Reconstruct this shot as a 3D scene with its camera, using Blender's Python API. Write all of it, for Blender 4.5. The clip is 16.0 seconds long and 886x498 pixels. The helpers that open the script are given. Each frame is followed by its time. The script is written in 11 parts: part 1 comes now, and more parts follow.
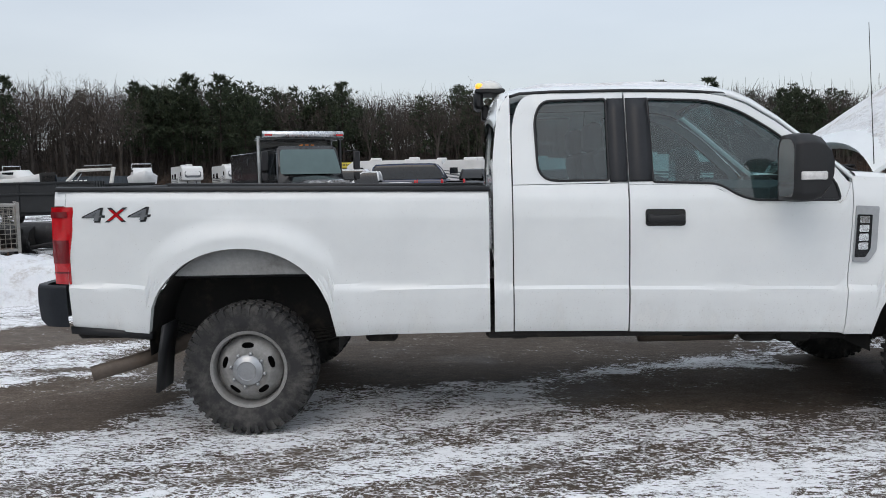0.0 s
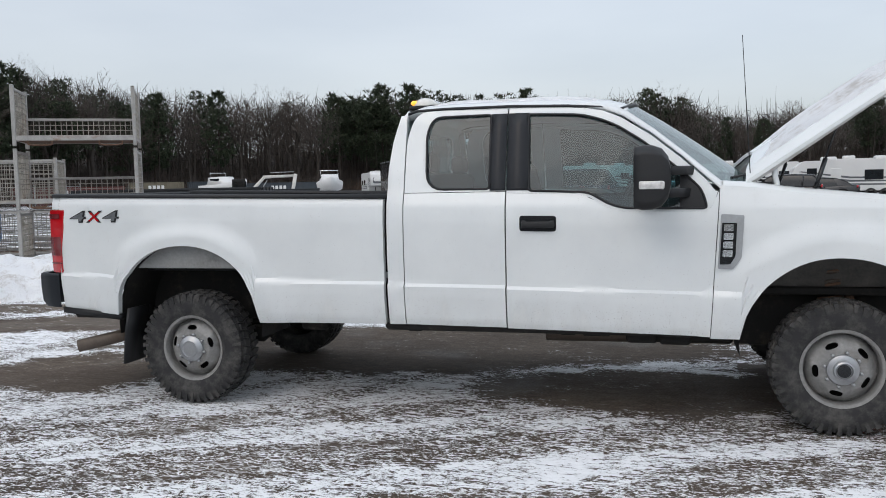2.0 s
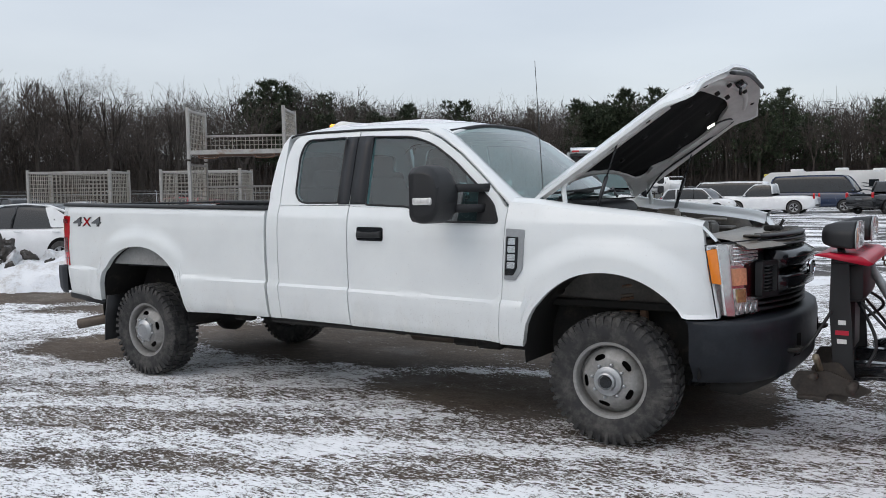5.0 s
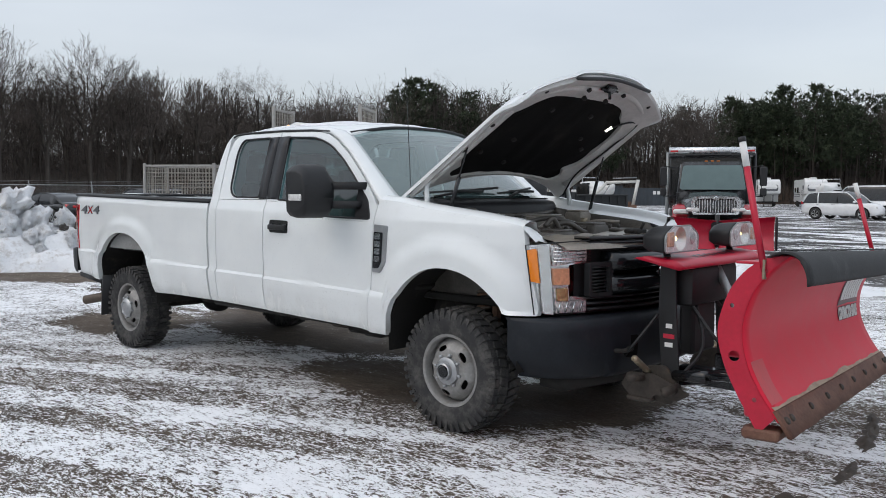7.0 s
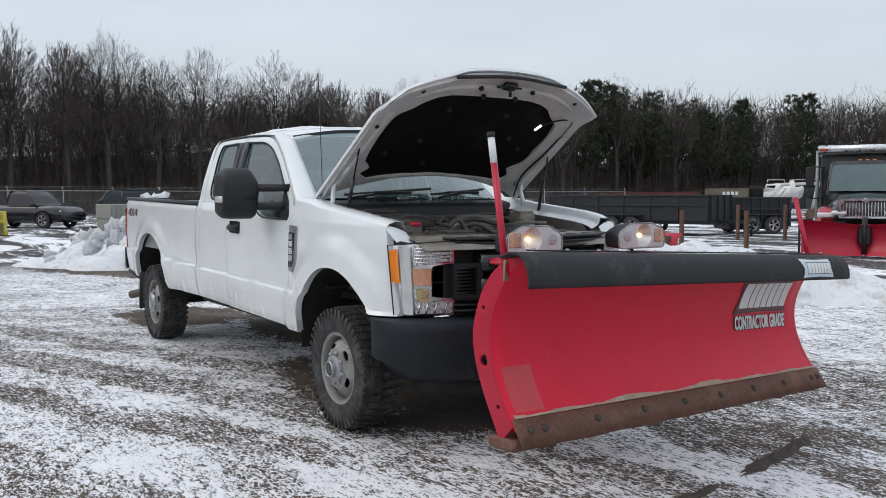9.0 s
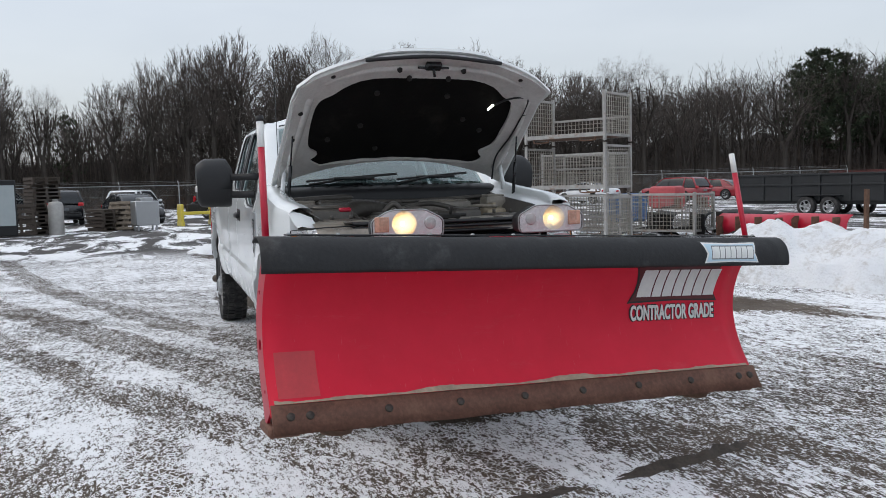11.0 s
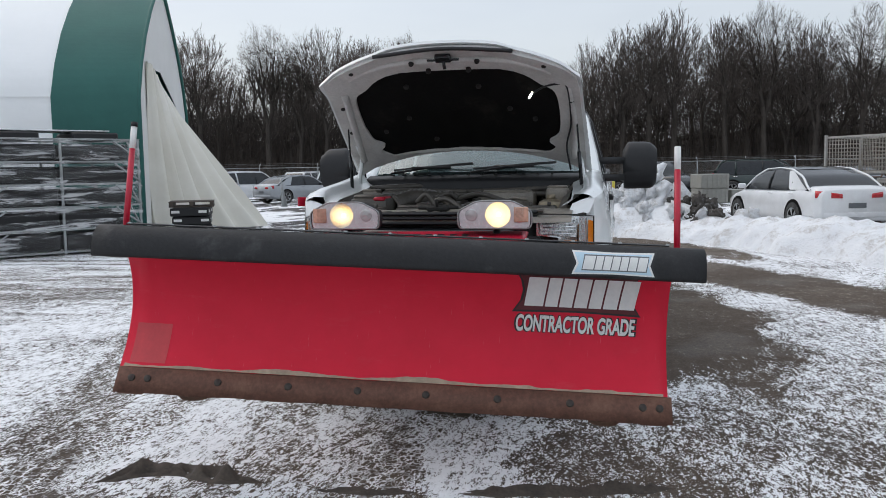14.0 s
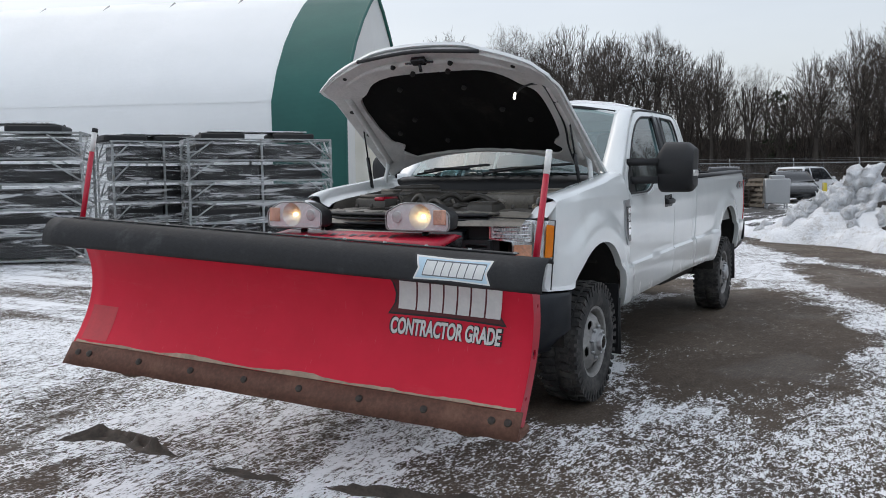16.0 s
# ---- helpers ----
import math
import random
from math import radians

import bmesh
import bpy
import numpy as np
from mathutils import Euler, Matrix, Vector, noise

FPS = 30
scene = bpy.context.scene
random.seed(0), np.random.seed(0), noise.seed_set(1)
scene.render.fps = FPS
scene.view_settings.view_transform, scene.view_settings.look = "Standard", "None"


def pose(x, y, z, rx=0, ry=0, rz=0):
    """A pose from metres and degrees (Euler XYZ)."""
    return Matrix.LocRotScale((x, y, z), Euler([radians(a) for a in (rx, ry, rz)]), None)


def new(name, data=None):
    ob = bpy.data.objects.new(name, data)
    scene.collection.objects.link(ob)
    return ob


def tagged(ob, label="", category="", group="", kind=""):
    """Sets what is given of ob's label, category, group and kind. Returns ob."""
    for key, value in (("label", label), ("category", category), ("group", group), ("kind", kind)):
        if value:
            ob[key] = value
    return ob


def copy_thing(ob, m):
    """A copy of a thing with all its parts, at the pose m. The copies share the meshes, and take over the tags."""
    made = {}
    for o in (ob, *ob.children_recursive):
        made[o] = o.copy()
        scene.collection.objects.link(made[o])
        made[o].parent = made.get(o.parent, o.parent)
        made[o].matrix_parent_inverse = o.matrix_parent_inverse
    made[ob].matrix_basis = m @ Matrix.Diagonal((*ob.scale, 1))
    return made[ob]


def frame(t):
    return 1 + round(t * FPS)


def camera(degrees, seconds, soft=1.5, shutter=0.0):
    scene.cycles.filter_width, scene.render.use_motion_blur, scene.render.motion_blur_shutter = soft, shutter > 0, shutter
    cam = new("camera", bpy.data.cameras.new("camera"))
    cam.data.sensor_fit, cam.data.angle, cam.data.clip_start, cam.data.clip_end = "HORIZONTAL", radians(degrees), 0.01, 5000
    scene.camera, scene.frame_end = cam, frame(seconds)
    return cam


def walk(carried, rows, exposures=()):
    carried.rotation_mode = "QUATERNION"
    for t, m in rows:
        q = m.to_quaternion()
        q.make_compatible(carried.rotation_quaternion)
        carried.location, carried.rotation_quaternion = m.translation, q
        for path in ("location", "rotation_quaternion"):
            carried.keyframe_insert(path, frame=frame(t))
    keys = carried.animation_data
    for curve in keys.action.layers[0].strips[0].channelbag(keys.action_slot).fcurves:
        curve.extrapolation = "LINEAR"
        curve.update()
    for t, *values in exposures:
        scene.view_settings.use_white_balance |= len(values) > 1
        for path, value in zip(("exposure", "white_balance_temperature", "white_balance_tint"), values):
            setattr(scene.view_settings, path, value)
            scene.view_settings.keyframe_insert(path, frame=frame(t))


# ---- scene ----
cam = camera(55.8, 16.0, soft=0.9)
METRES, EYE, TURN, OX, OY = 15.108, 1.503, 1.5, 1.285, -5.795
ROWS = [
    (0.0, 0.0, 0.0, 0.0, -0.1, -5.04, 1.17),
    (0.5, 0.0317, -0.0103, -0.0008, 3.45, -4.7, 1.2),
    (1.0, 0.0621, -0.0203, 0.0011, 6.7, -4.47, 1.25),
    (1.5, 0.0913, -0.0206, 0.0005, 9.74, -4.38, 1.22),
    (2.0, 0.1243, -0.0249, -0.001, 13.13, -4.39, 1.18),
    (2.5, 0.1538, -0.0224, -0.001, 16.73, -4.29, 1.18),
    (3.0, 0.1852, -0.0164, 0.0004, 20.29, -4.12, 1.17),
    (3.5, 0.2196, -0.0175, 0.0005, 23.57, -3.93, 1.2),
    (4.0, 0.2476, -0.0097, -0.0006, 26.3, -3.83, 1.24),
    (4.5, 0.2786, -0.0039, -0.0001, 28.53, -3.74, 1.18),
    (7.0, 0.4228, 0.0538, -0.0004, 41.19, -3.84, -0.21),
    (7.5, 0.4484, 0.0736, -0.002, 44.57, -3.75, -0.14),
    (8.0, 0.4687, 0.0957, -0.002, 47.79, -3.64, -0.07),
    (8.5, 0.4858, 0.1218, -0.0016, 50.97, -3.56, -0.01),
    (9.0, 0.5089, 0.1454, -0.0019, 54.2, -3.54, 0.1),
    (11.5, 0.5735, 0.2857, -0.0046, 73.82, -4.68, 1.59),
    (12.0, 0.583, 0.315, -0.0023, 78.89, -5.11, 1.5),
    (12.5, 0.5809, 0.3467, -0.0029, 84.21, -5.35, 1.31),
    (13.0, 0.5853, 0.3782, -0.0036, 89.61, -5.4, 1.06),
    (13.5, 0.5846, 0.4079, -0.0029, 95.03, -5.3, 1.0),
    (14.0, 0.5803, 0.4386, -0.0019, 100.16, -5.24, 0.97),
    (14.5, 0.5783, 0.4704, -0.0018, 105.03, -5.26, 0.85),
    (15.0, 0.5656, 0.4964, -0.0037, 109.54, -5.33, 0.74),
    (15.5, 0.5521, 0.5227, -0.0037, 113.91, -5.26, 0.71),
    (16.0, 0.544, 0.5512, -0.0019, 117.84, -5.15, 0.56),
]
walk(cam, [(t, pose(OX, OY, EYE, 0, 0, TURN) @ pose(METRES * x, METRES * y, METRES * z, 90 + pitch, roll, yaw)) for t, x, y, z, yaw, pitch, roll in ROWS])

# ---- world, sun, exposure ----
SUN_ELEV, SUN_AZ = 48.0, 200.0
world = bpy.data.worlds.new("overcast_sky")
scene.world = world
world.use_nodes = True
wt = world.node_tree
wt.nodes.clear()
w_out = wt.nodes.new("ShaderNodeOutputWorld")
w_bg = wt.nodes.new("ShaderNodeBackground")
w_bg.inputs["Strength"].default_value = 1.0
w_sky = wt.nodes.new("ShaderNodeTexSky")
w_sky.sky_type, w_sky.sun_disc = "NISHITA", False
w_sky.sun_elevation, w_sky.sun_rotation = radians(SUN_ELEV), radians(SUN_AZ)
w_sky.air_density, w_sky.dust_density = 1.0, 3.0
# cloud deck: an even grey-white sheet with faint banks, over the clear sky's glow
w_co = wt.nodes.new("ShaderNodeTexCoord")
w_map = wt.nodes.new("ShaderNodeMapping")
w_map.inputs["Scale"].default_value = (1.2, 1.2, 4.5)
w_noise = wt.nodes.new("ShaderNodeTexNoise")
w_noise.inputs["Scale"].default_value, w_noise.inputs["Detail"].default_value = 1.6, 5.0
w_ramp = wt.nodes.new("ShaderNodeValToRGB")
w_ramp.color_ramp.elements[0].position, w_ramp.color_ramp.elements[0].color = 0.3, (0.625, 0.665, 0.715, 1)
w_ramp.color_ramp.elements[1].position, w_ramp.color_ramp.elements[1].color = 0.72, (0.768, 0.805, 0.842, 1)
w_mul = wt.nodes.new("ShaderNodeMix")
w_mul.data_type = "RGBA"
w_mul.inputs[0].default_value = 0.06
wt.links.new(w_co.outputs["Generated"], w_map.inputs["Vector"])
wt.links.new(w_map.outputs["Vector"], w_noise.inputs["Vector"])
wt.links.new(w_noise.outputs["Fac"], w_ramp.inputs["Fac"])
wt.links.new(w_ramp.outputs["Color"], w_mul.inputs[6])
wt.links.new(w_sky.outputs["Color"], w_mul.inputs[7])
# an overcast sky is brightest overhead
w_sep = wt.nodes.new("ShaderNodeSeparateXYZ")
w_up = wt.nodes.new("ShaderNodeMapRange")
for sock, value in zip(w_up.inputs[1:5], (0.08, 1.0, 0.765, 1.26)):
    sock.default_value = value
w_lift = wt.nodes.new("ShaderNodeVectorMath")
w_lift.operation = "SCALE"
wt.links.new(w_co.outputs["Generated"], w_sep.inputs[0])
wt.links.new(w_sep.outputs["Z"], w_up.inputs[0])
wt.links.new(w_mul.outputs[2], w_lift.inputs[0])
wt.links.new(w_up.outputs[0], w_lift.inputs["Scale"])
wt.links.new(w_lift.outputs["Vector"], w_bg.inputs["Color"])
wt.links.new(w_bg.outputs["Background"], w_out.inputs["Surface"])

sun = new("sun", bpy.data.lights.new("sun", "SUN"))
sun.data.energy, sun.data.angle, sun.data.color = 0.15, radians(40), (1.0, 0.97, 0.93)
sun.matrix_world = pose(0, 0, 30, 90 - SUN_ELEV, 0, 180 - SUN_AZ)

# ---- builders ----
def finish(name, bm, material, smooth=38):
    if smooth:
        lim = radians(smooth)
        for f in bm.faces:
            f.smooth = True
        for e in bm.edges:
            if len(e.link_faces) == 2 and e.calc_face_angle(0.0) > lim:
                e.smooth = False
    me = bpy.data.meshes.new(name)
    bm.to_mesh(me)
    bm.free()
    for m in (material if isinstance(material, (list, tuple)) else [material]):
        me.materials.append(m)
    return me


def part(name, bm, material, parent, label="", smooth=38):
    """One mesh under a thing or a part, in the thing's own coordinates."""
    ob = new(name, finish(name, bm, material, smooth))
    ob.parent = parent
    if label:
        ob["label"] = label
    return ob


def share(name, me, parent, m=None, label=""):
    """One more part on a mesh that is there already."""
    ob = new(name, me)
    ob.parent = parent
    if m is not None:
        ob.matrix_basis = m
    if label:
        ob["label"] = label
    return ob


def thing(name, label, category, m=None, group="", kind=""):
    ob = new(name)
    ob.empty_display_size = 0.2
    if m is not None:
        ob.matrix_basis = m
    return tagged(ob, label, category, group, kind)


def solid(name, bm, material, label, category="", m=None, group="", kind="", smooth=38):
    """A thing that is one mesh."""
    ob = new(name, finish(name, bm, material, smooth))
    if m is not None:
        ob.matrix_basis = m
    return tagged(ob, label, category, group, kind)


def box(bm, c, s, bevel=0.0, m=None, seg=1):
    geo = bmesh.ops.create_cube(bm, size=1.0)
    vs = geo["verts"]
    for v in vs:
        v.co = Vector((v.co.x * s[0] + c[0], v.co.y * s[1] + c[1], v.co.z * s[2] + c[2]))
    if bevel > 0:
        es = list({e for v in vs for e in v.link_edges})
        res = bmesh.ops.bevel(bm, geom=es, offset=min(bevel, min(s) * 0.45), segments=seg, affect="EDGES", profile=0.5)
        vs = list({v for f in res["faces"] for v in f.verts} | {v for v in vs if v.is_valid})
    if m is not None:
        bmesh.ops.transform(bm, matrix=m, verts=[v for v in vs if v.is_valid])
    return vs


def rod(bm, a, b, r0, r1=None, n=8, caps=True):
    """A tapered round bar from a to b."""
    a, b = Vector(a), Vector(b)
    r1 = r0 if r1 is None else r1
    d = (b - a).normalized()
    u = d.orthogonal().normalized()
    w = d.cross(u)
    ring = [[bm.verts.new(p + (u * math.cos(k * math.tau / n) + w * math.sin(k * math.tau / n)) * r) for k in range(n)] for p, r in ((a, r0), (b, r1))]
    for k in range(n):
        bm.faces.new((ring[0][k], ring[0][(k + 1) % n], ring[1][(k + 1) % n], ring[1][k]))
    if caps:
        bm.faces.new(ring[0][::-1])
        bm.faces.new(ring[1])


def tube(bm, pts, r, n=8, caps=True):
    """A round bar along a line of points."""
    pts = [Vector(p) for p in pts]
    rs = r if isinstance(r, (list, tuple)) else [r] * len(pts)
    u, rings = None, []
    for i, p in enumerate(pts):
        d = (pts[min(i + 1, len(pts) - 1)] - pts[max(i - 1, 0)]).normalized()
        u = d.orthogonal().normalized() if u is None else (u - d * u.dot(d)).normalized()
        w = d.cross(u)
        rings.append([bm.verts.new(p + (u * math.cos(k * math.tau / n) + w * math.sin(k * math.tau / n)) * rs[i]) for k in range(n)])
    for a, b in zip(rings, rings[1:]):
        for k in range(n):
            bm.faces.new((a[k], a[(k + 1) % n], b[(k + 1) % n], b[k]))
    if caps:
        bm.faces.new(rings[0][::-1])
        bm.faces.new(rings[-1])


def bend(pts, n=6):
    """A smooth line through points (Catmull-Rom)."""
    p = [Vector(q) for q in pts]
    p = [p[0] * 2 - p[1]] + p + [p[-1] * 2 - p[-2]]
    out = []
    for i in range(1, len(p) - 2):
        a, b, c, d = p[i - 1:i + 3]
        for k in range(n):
            t = k / n
            out.append(0.5 * ((2 * b) + (c - a) * t + (2 * a - 5 * b + 4 * c - d) * t * t + (3 * b - a - 3 * c + d) * t ** 3))
    return out + [p[-2]]


def loft(bm, rings, closed=True, caps=True):
    vr = [[bm.verts.new(p) for p in ring] for ring in rings]
    n = len(vr[0])
    for a, b in zip(vr, vr[1:]):
        for k in range(n if closed else n - 1):
            bm.faces.new((a[k], a[(k + 1) % n], b[(k + 1) % n], b[k]))
    if caps and closed:
        bm.faces.new(vr[0][::-1])
        bm.faces.new(vr[-1])
    return vr


def revolve(bm, profile, n=32, axis="y", m=None, close=False):
    """profile: (radius, along) pairs, turned round the axis."""
    rings = []
    for k in range(n):
        c, s = math.cos(k * math.tau / n), math.sin(k * math.tau / n)
        ring = []
        for r, h in profile:
            p = Vector((r * c, h, r * s)) if axis == "y" else Vector((r * c, r * s, h)) if axis == "z" else Vector((h, r * c, r * s))
            ring.append(bm.verts.new(m @ p if m is not None else p))
        rings.append(ring)
    k = len(profile)
    for i in range(n):
        a, b = rings[i], rings[(i + 1) % n]
        for j in range(k if close else k - 1):
            q = (a[j], a[(j + 1) % k], b[(j + 1) % k], b[j])
            bm.faces.new(q)
    bmesh.ops.remove_doubles(bm, verts=[v for r in rings for v in r], dist=1e-5)


def plate(bm, outer, holes=(), put=None, thick=None, beauty=True):
    """A flat shape with holes, given as loops of (a, b); put(a, b) places a point; thick is a vector along which it is made solid."""
    put = put or (lambda a, b: Vector((a, 0, b)))
    es = []
    for loop in (outer, *holes):
        vs = [bm.verts.new((a, b, 0)) for a, b in loop]
        es += [bm.edges.new((vs[k], vs[(k + 1) % len(vs)])) for k in range(len(vs))]
    res = bmesh.ops.triangle_fill(bm, use_beauty=beauty, edges=es)
    fs = [g for g in res["geom"] if isinstance(g, bmesh.types.BMFace)]
    vs = list({v for f in fs for v in f.verts})
    for v in vs:
        v.co = put(v.co.x, v.co.y)
    if thick is not None:
        ext = bmesh.ops.extrude_face_region(bm, geom=fs)
        nv = [g for g in ext["geom"] if isinstance(g, bmesh.types.BMVert)]
        for v in nv:
            v.co += thick(v.co) if callable(thick) else Vector(thick)
    bmesh.ops.recalc_face_normals(bm, faces=bm.faces[:])


def rounded(pts, r, n=4):
    """A loop with its corners rounded; r is one radius or one for each corner."""
    out = []
    k = len(pts)
    for i in range(k):
        p, a, b = Vector(pts[i]), Vector(pts[i - 1]), Vector(pts[(i + 1) % k])
        rr = r[i] if isinstance(r, (list, tuple)) else r
        da, db = (a - p), (b - p)
        t = min(rr, da.length * 0.48, db.length * 0.48)
        if t < 1e-4:
            out.append(tuple(p))
            continue
        s, e = p + da.normalized() * t, p + db.normalized() * t
        for j in range(n + 1):
            u = j / n
            out.append(tuple(s * (1 - u) ** 2 + p * 2 * u * (1 - u) + e * u * u))
    return out


def smooth01(a, b, v):
    t = min(1.0, max(0.0, (v - a) / (b - a)))
    return t * t * (3 - 2 * t)


def numpy_mesh(name, verts, faces, material, smooth=False):
    """A mesh from arrays; faces all triangles or all quads."""
    me = bpy.data.meshes.new(name)
    verts, faces = np.asarray(verts, dtype=np.float32), np.asarray(faces, dtype=np.int32)
    k = faces.shape[1]
    me.vertices.add(len(verts))
    me.vertices.foreach_set("co", verts.ravel())
    me.loops.add(faces.size)
    me.loops.foreach_set("vertex_index", faces.ravel())
    me.polygons.add(len(faces))
    me.polygons.foreach_set("loop_start", np.arange(0, faces.size, k, dtype=np.int32))
    if smooth:
        me.polygons.foreach_set("use_smooth", np.ones(len(faces), dtype=bool))
    me.update(calc_edges=True)
    me.validate()
    me.materials.append(material)
    return me


def lettering(name, text, size, material, parent, m, depth=0.002, shear=0.0, width=None, label="", fat=0.018):
    """Raised letters of the built-in font as a mesh, centred on m, lying in its x-y plane; width squeezes the line."""
    cu = bpy.data.curves.new(name, "FONT")
    cu.body, cu.size, cu.extrude, cu.shear = text, size, depth, shear
    cu.offset = size * fat
    cu.align_x, cu.align_y = "CENTER", "CENTER"
    tmp = new(name, cu)
    bpy.context.view_layer.update()
    me = bpy.data.meshes.new_from_object(tmp.evaluated_get(bpy.context.evaluated_depsgraph_get()))
    bpy.data.objects.remove(tmp)
    me.materials.clear()
    me.materials.append(material)
    if width:
        xs = [v.co.x for v in me.vertices]
        k = width / (max(xs) - min(xs))
        for v in me.vertices:
            v.co.x *= k
    ob = new(name, me)
    ob.parent = parent
    ob.matrix_basis = m
    if label:
        ob["label"] = label
    return ob


class Mat:
    """A node material written as sums."""

    def __init__(self, name):
        self.m = bpy.data.materials.new(name)
        self.m.use_nodes = True
        self.t = self.m.node_tree
        self.b = self.t.nodes["Principled BSDF"]
        self.co = self.t.nodes.new("ShaderNodeTexCoord").outputs["Object"]

    def plug(self, sock, v):
        if isinstance(v, bpy.types.NodeSocket):
            self.t.links.new(v, sock)
        elif isinstance(v, (tuple, list)) and len(v) == 3 and sock.type == "RGBA":
            sock.default_value = (*v, 1)
        else:
            sock.default_value = v

    def world(self):
        return self.t.nodes.new("ShaderNodeNewGeometry").outputs["Position"]

    def map(self, vec=None, scale=(1, 1, 1), rot=(0, 0, 0), loc=(0, 0, 0)):
        n = self.t.nodes.new("ShaderNodeMapping")
        self.plug(n.inputs["Vector"], vec or self.co)
        n.inputs["Scale"].default_value, n.inputs["Location"].default_value = scale, loc
        n.inputs["Rotation"].default_value = [radians(a) for a in rot]
        return n.outputs["Vector"]

    def noise(self, scale, detail=4.0, rough=0.55, vec=None, distort=0.0, kind=None):
        n = self.t.nodes.new("ShaderNodeTexNoise")
        self.plug(n.inputs["Vector"], vec or self.co)
        for k, v in (("Scale", scale), ("Detail", detail), ("Roughness", rough), ("Distortion", distort)):
            self.plug(n.inputs[k], v)
        return n.outputs["Fac"]

    def voronoi(self, scale, vec=None, feature="F1"):
        n = self.t.nodes.new("ShaderNodeTexVoronoi")
        n.feature = feature
        self.plug(n.inputs["Vector"], vec or self.co)
        n.inputs["Scale"].default_value = scale
        return n.outputs["Distance"]

    def wave(self, scale, vec=None, distort=2.0, direction="X"):
        n = self.t.nodes.new("ShaderNodeTexWave")
        n.bands_direction = direction
        self.plug(n.inputs["Vector"], vec or self.co)
        n.inputs["Scale"].default_value, n.inputs["Distortion"].default_value = scale, distort
        n.inputs["Detail"].default_value = 2.0
        return n.outputs["Fac"]

    def op(self, kind, a, b=0.0, c=0.0, clamp=False):
        n = self.t.nodes.new("ShaderNodeMath")
        n.operation, n.use_clamp = kind, clamp
        for s, v in zip(n.inputs, (a, b, c)):
            self.plug(s, v)
        return n.outputs[0]

    def step(self, v, a, b):
        n = self.t.nodes.new("ShaderNodeMapRange")
        n.interpolation_type = "SMOOTHSTEP"
        for s, x in zip(n.inputs, (v, a, b, 0.0, 1.0)):
            self.plug(s, x)
        return n.outputs[0]

    def ramp(self, fac, *stops):
        n = self.t.nodes.new("ShaderNodeValToRGB")
        self.plug(n.inputs["Fac"], fac)
        e = n.color_ramp.elements
        while len(e) < len(stops):
            e.new(0.5)
        for k, (at, col) in zip(e, stops):
            k.position, k.color = at, (*col, 1)
        return n.outputs["Color"]

    def mix(self, fac, a, b):
        n = self.t.nodes.new("ShaderNodeMix")
        n.data_type = "RGBA"
        self.plug(n.inputs[0], fac)
        self.plug(n.inputs[6], a)
        self.plug(n.inputs[7], b)
        return n.outputs[2]

    def xyz(self, vec=None):
        n = self.t.nodes.new("ShaderNodeSeparateXYZ")
        self.plug(n.inputs[0], vec or self.co)
        return n.outputs

    def rand(self):
        return self.t.nodes.new("ShaderNodeObjectInfo").outputs["Random"]

    def island(self):
        return self.t.nodes.new("ShaderNodeNewGeometry").outputs["Random Per Island"]

    def bump(self, height, strength=0.3, dist=0.01):
        n = self.t.nodes.new("ShaderNodeBump")
        self.plug(n.inputs["Height"], height)
        n.inputs["Strength"].default_value, n.inputs["Distance"].default_value = strength, dist
        self.plug(self.b.inputs["Normal"], n.outputs["Normal"])

    def set(self, **kw):
        for k, v in kw.items():
            self.plug(self.b.inputs[{"color": "Base Color", "rough": "Roughness", "metal": "Metallic", "coat": "Coat Weight", "coat_rough": "Coat Roughness",
                                     "spec": "Specular IOR Level", "alpha": "Alpha", "glow": "Emission Strength", "glow_color": "Emission Color",
                                     "trans": "Transmission Weight", "ior": "IOR"}[k]], v)
        return self.m


def plain(name, color, rough=0.5, metal=0.0, vary=0.25, scale=8.0, bump=0.0, coat=0.0, dirt=None, fine=60.0):
    """A surface with a broad and a fine variation, and now and then dirt in patches."""
    k = Mat(name)
    broad, grain = k.noise(scale, 5.0, 0.6), k.noise(fine, 3.0, 0.6)
    lo, hi = [max(0.0, c * (1 - vary)) for c in color], [min(1.0, c * (1 + vary * 0.6)) for c in color]
    col = k.ramp(k.op("ADD", k.op("MULTIPLY", broad, 0.65), k.op("MULTIPLY", grain, 0.35)), (0.3, lo), (0.7, hi))
    if dirt:
        col = k.mix(k.op("MULTIPLY", k.step(k.noise(scale * 0.45, 8.0, 0.7), 0.52, 0.75), dirt[1]), col, dirt[0])
    k.set(color=col, metal=metal, coat=coat, rough=k.op("ADD", rough - 0.08, k.op("MULTIPLY", broad, 0.16)))
    if bump:
        k.bump(grain, bump, 0.004)
    return k.m

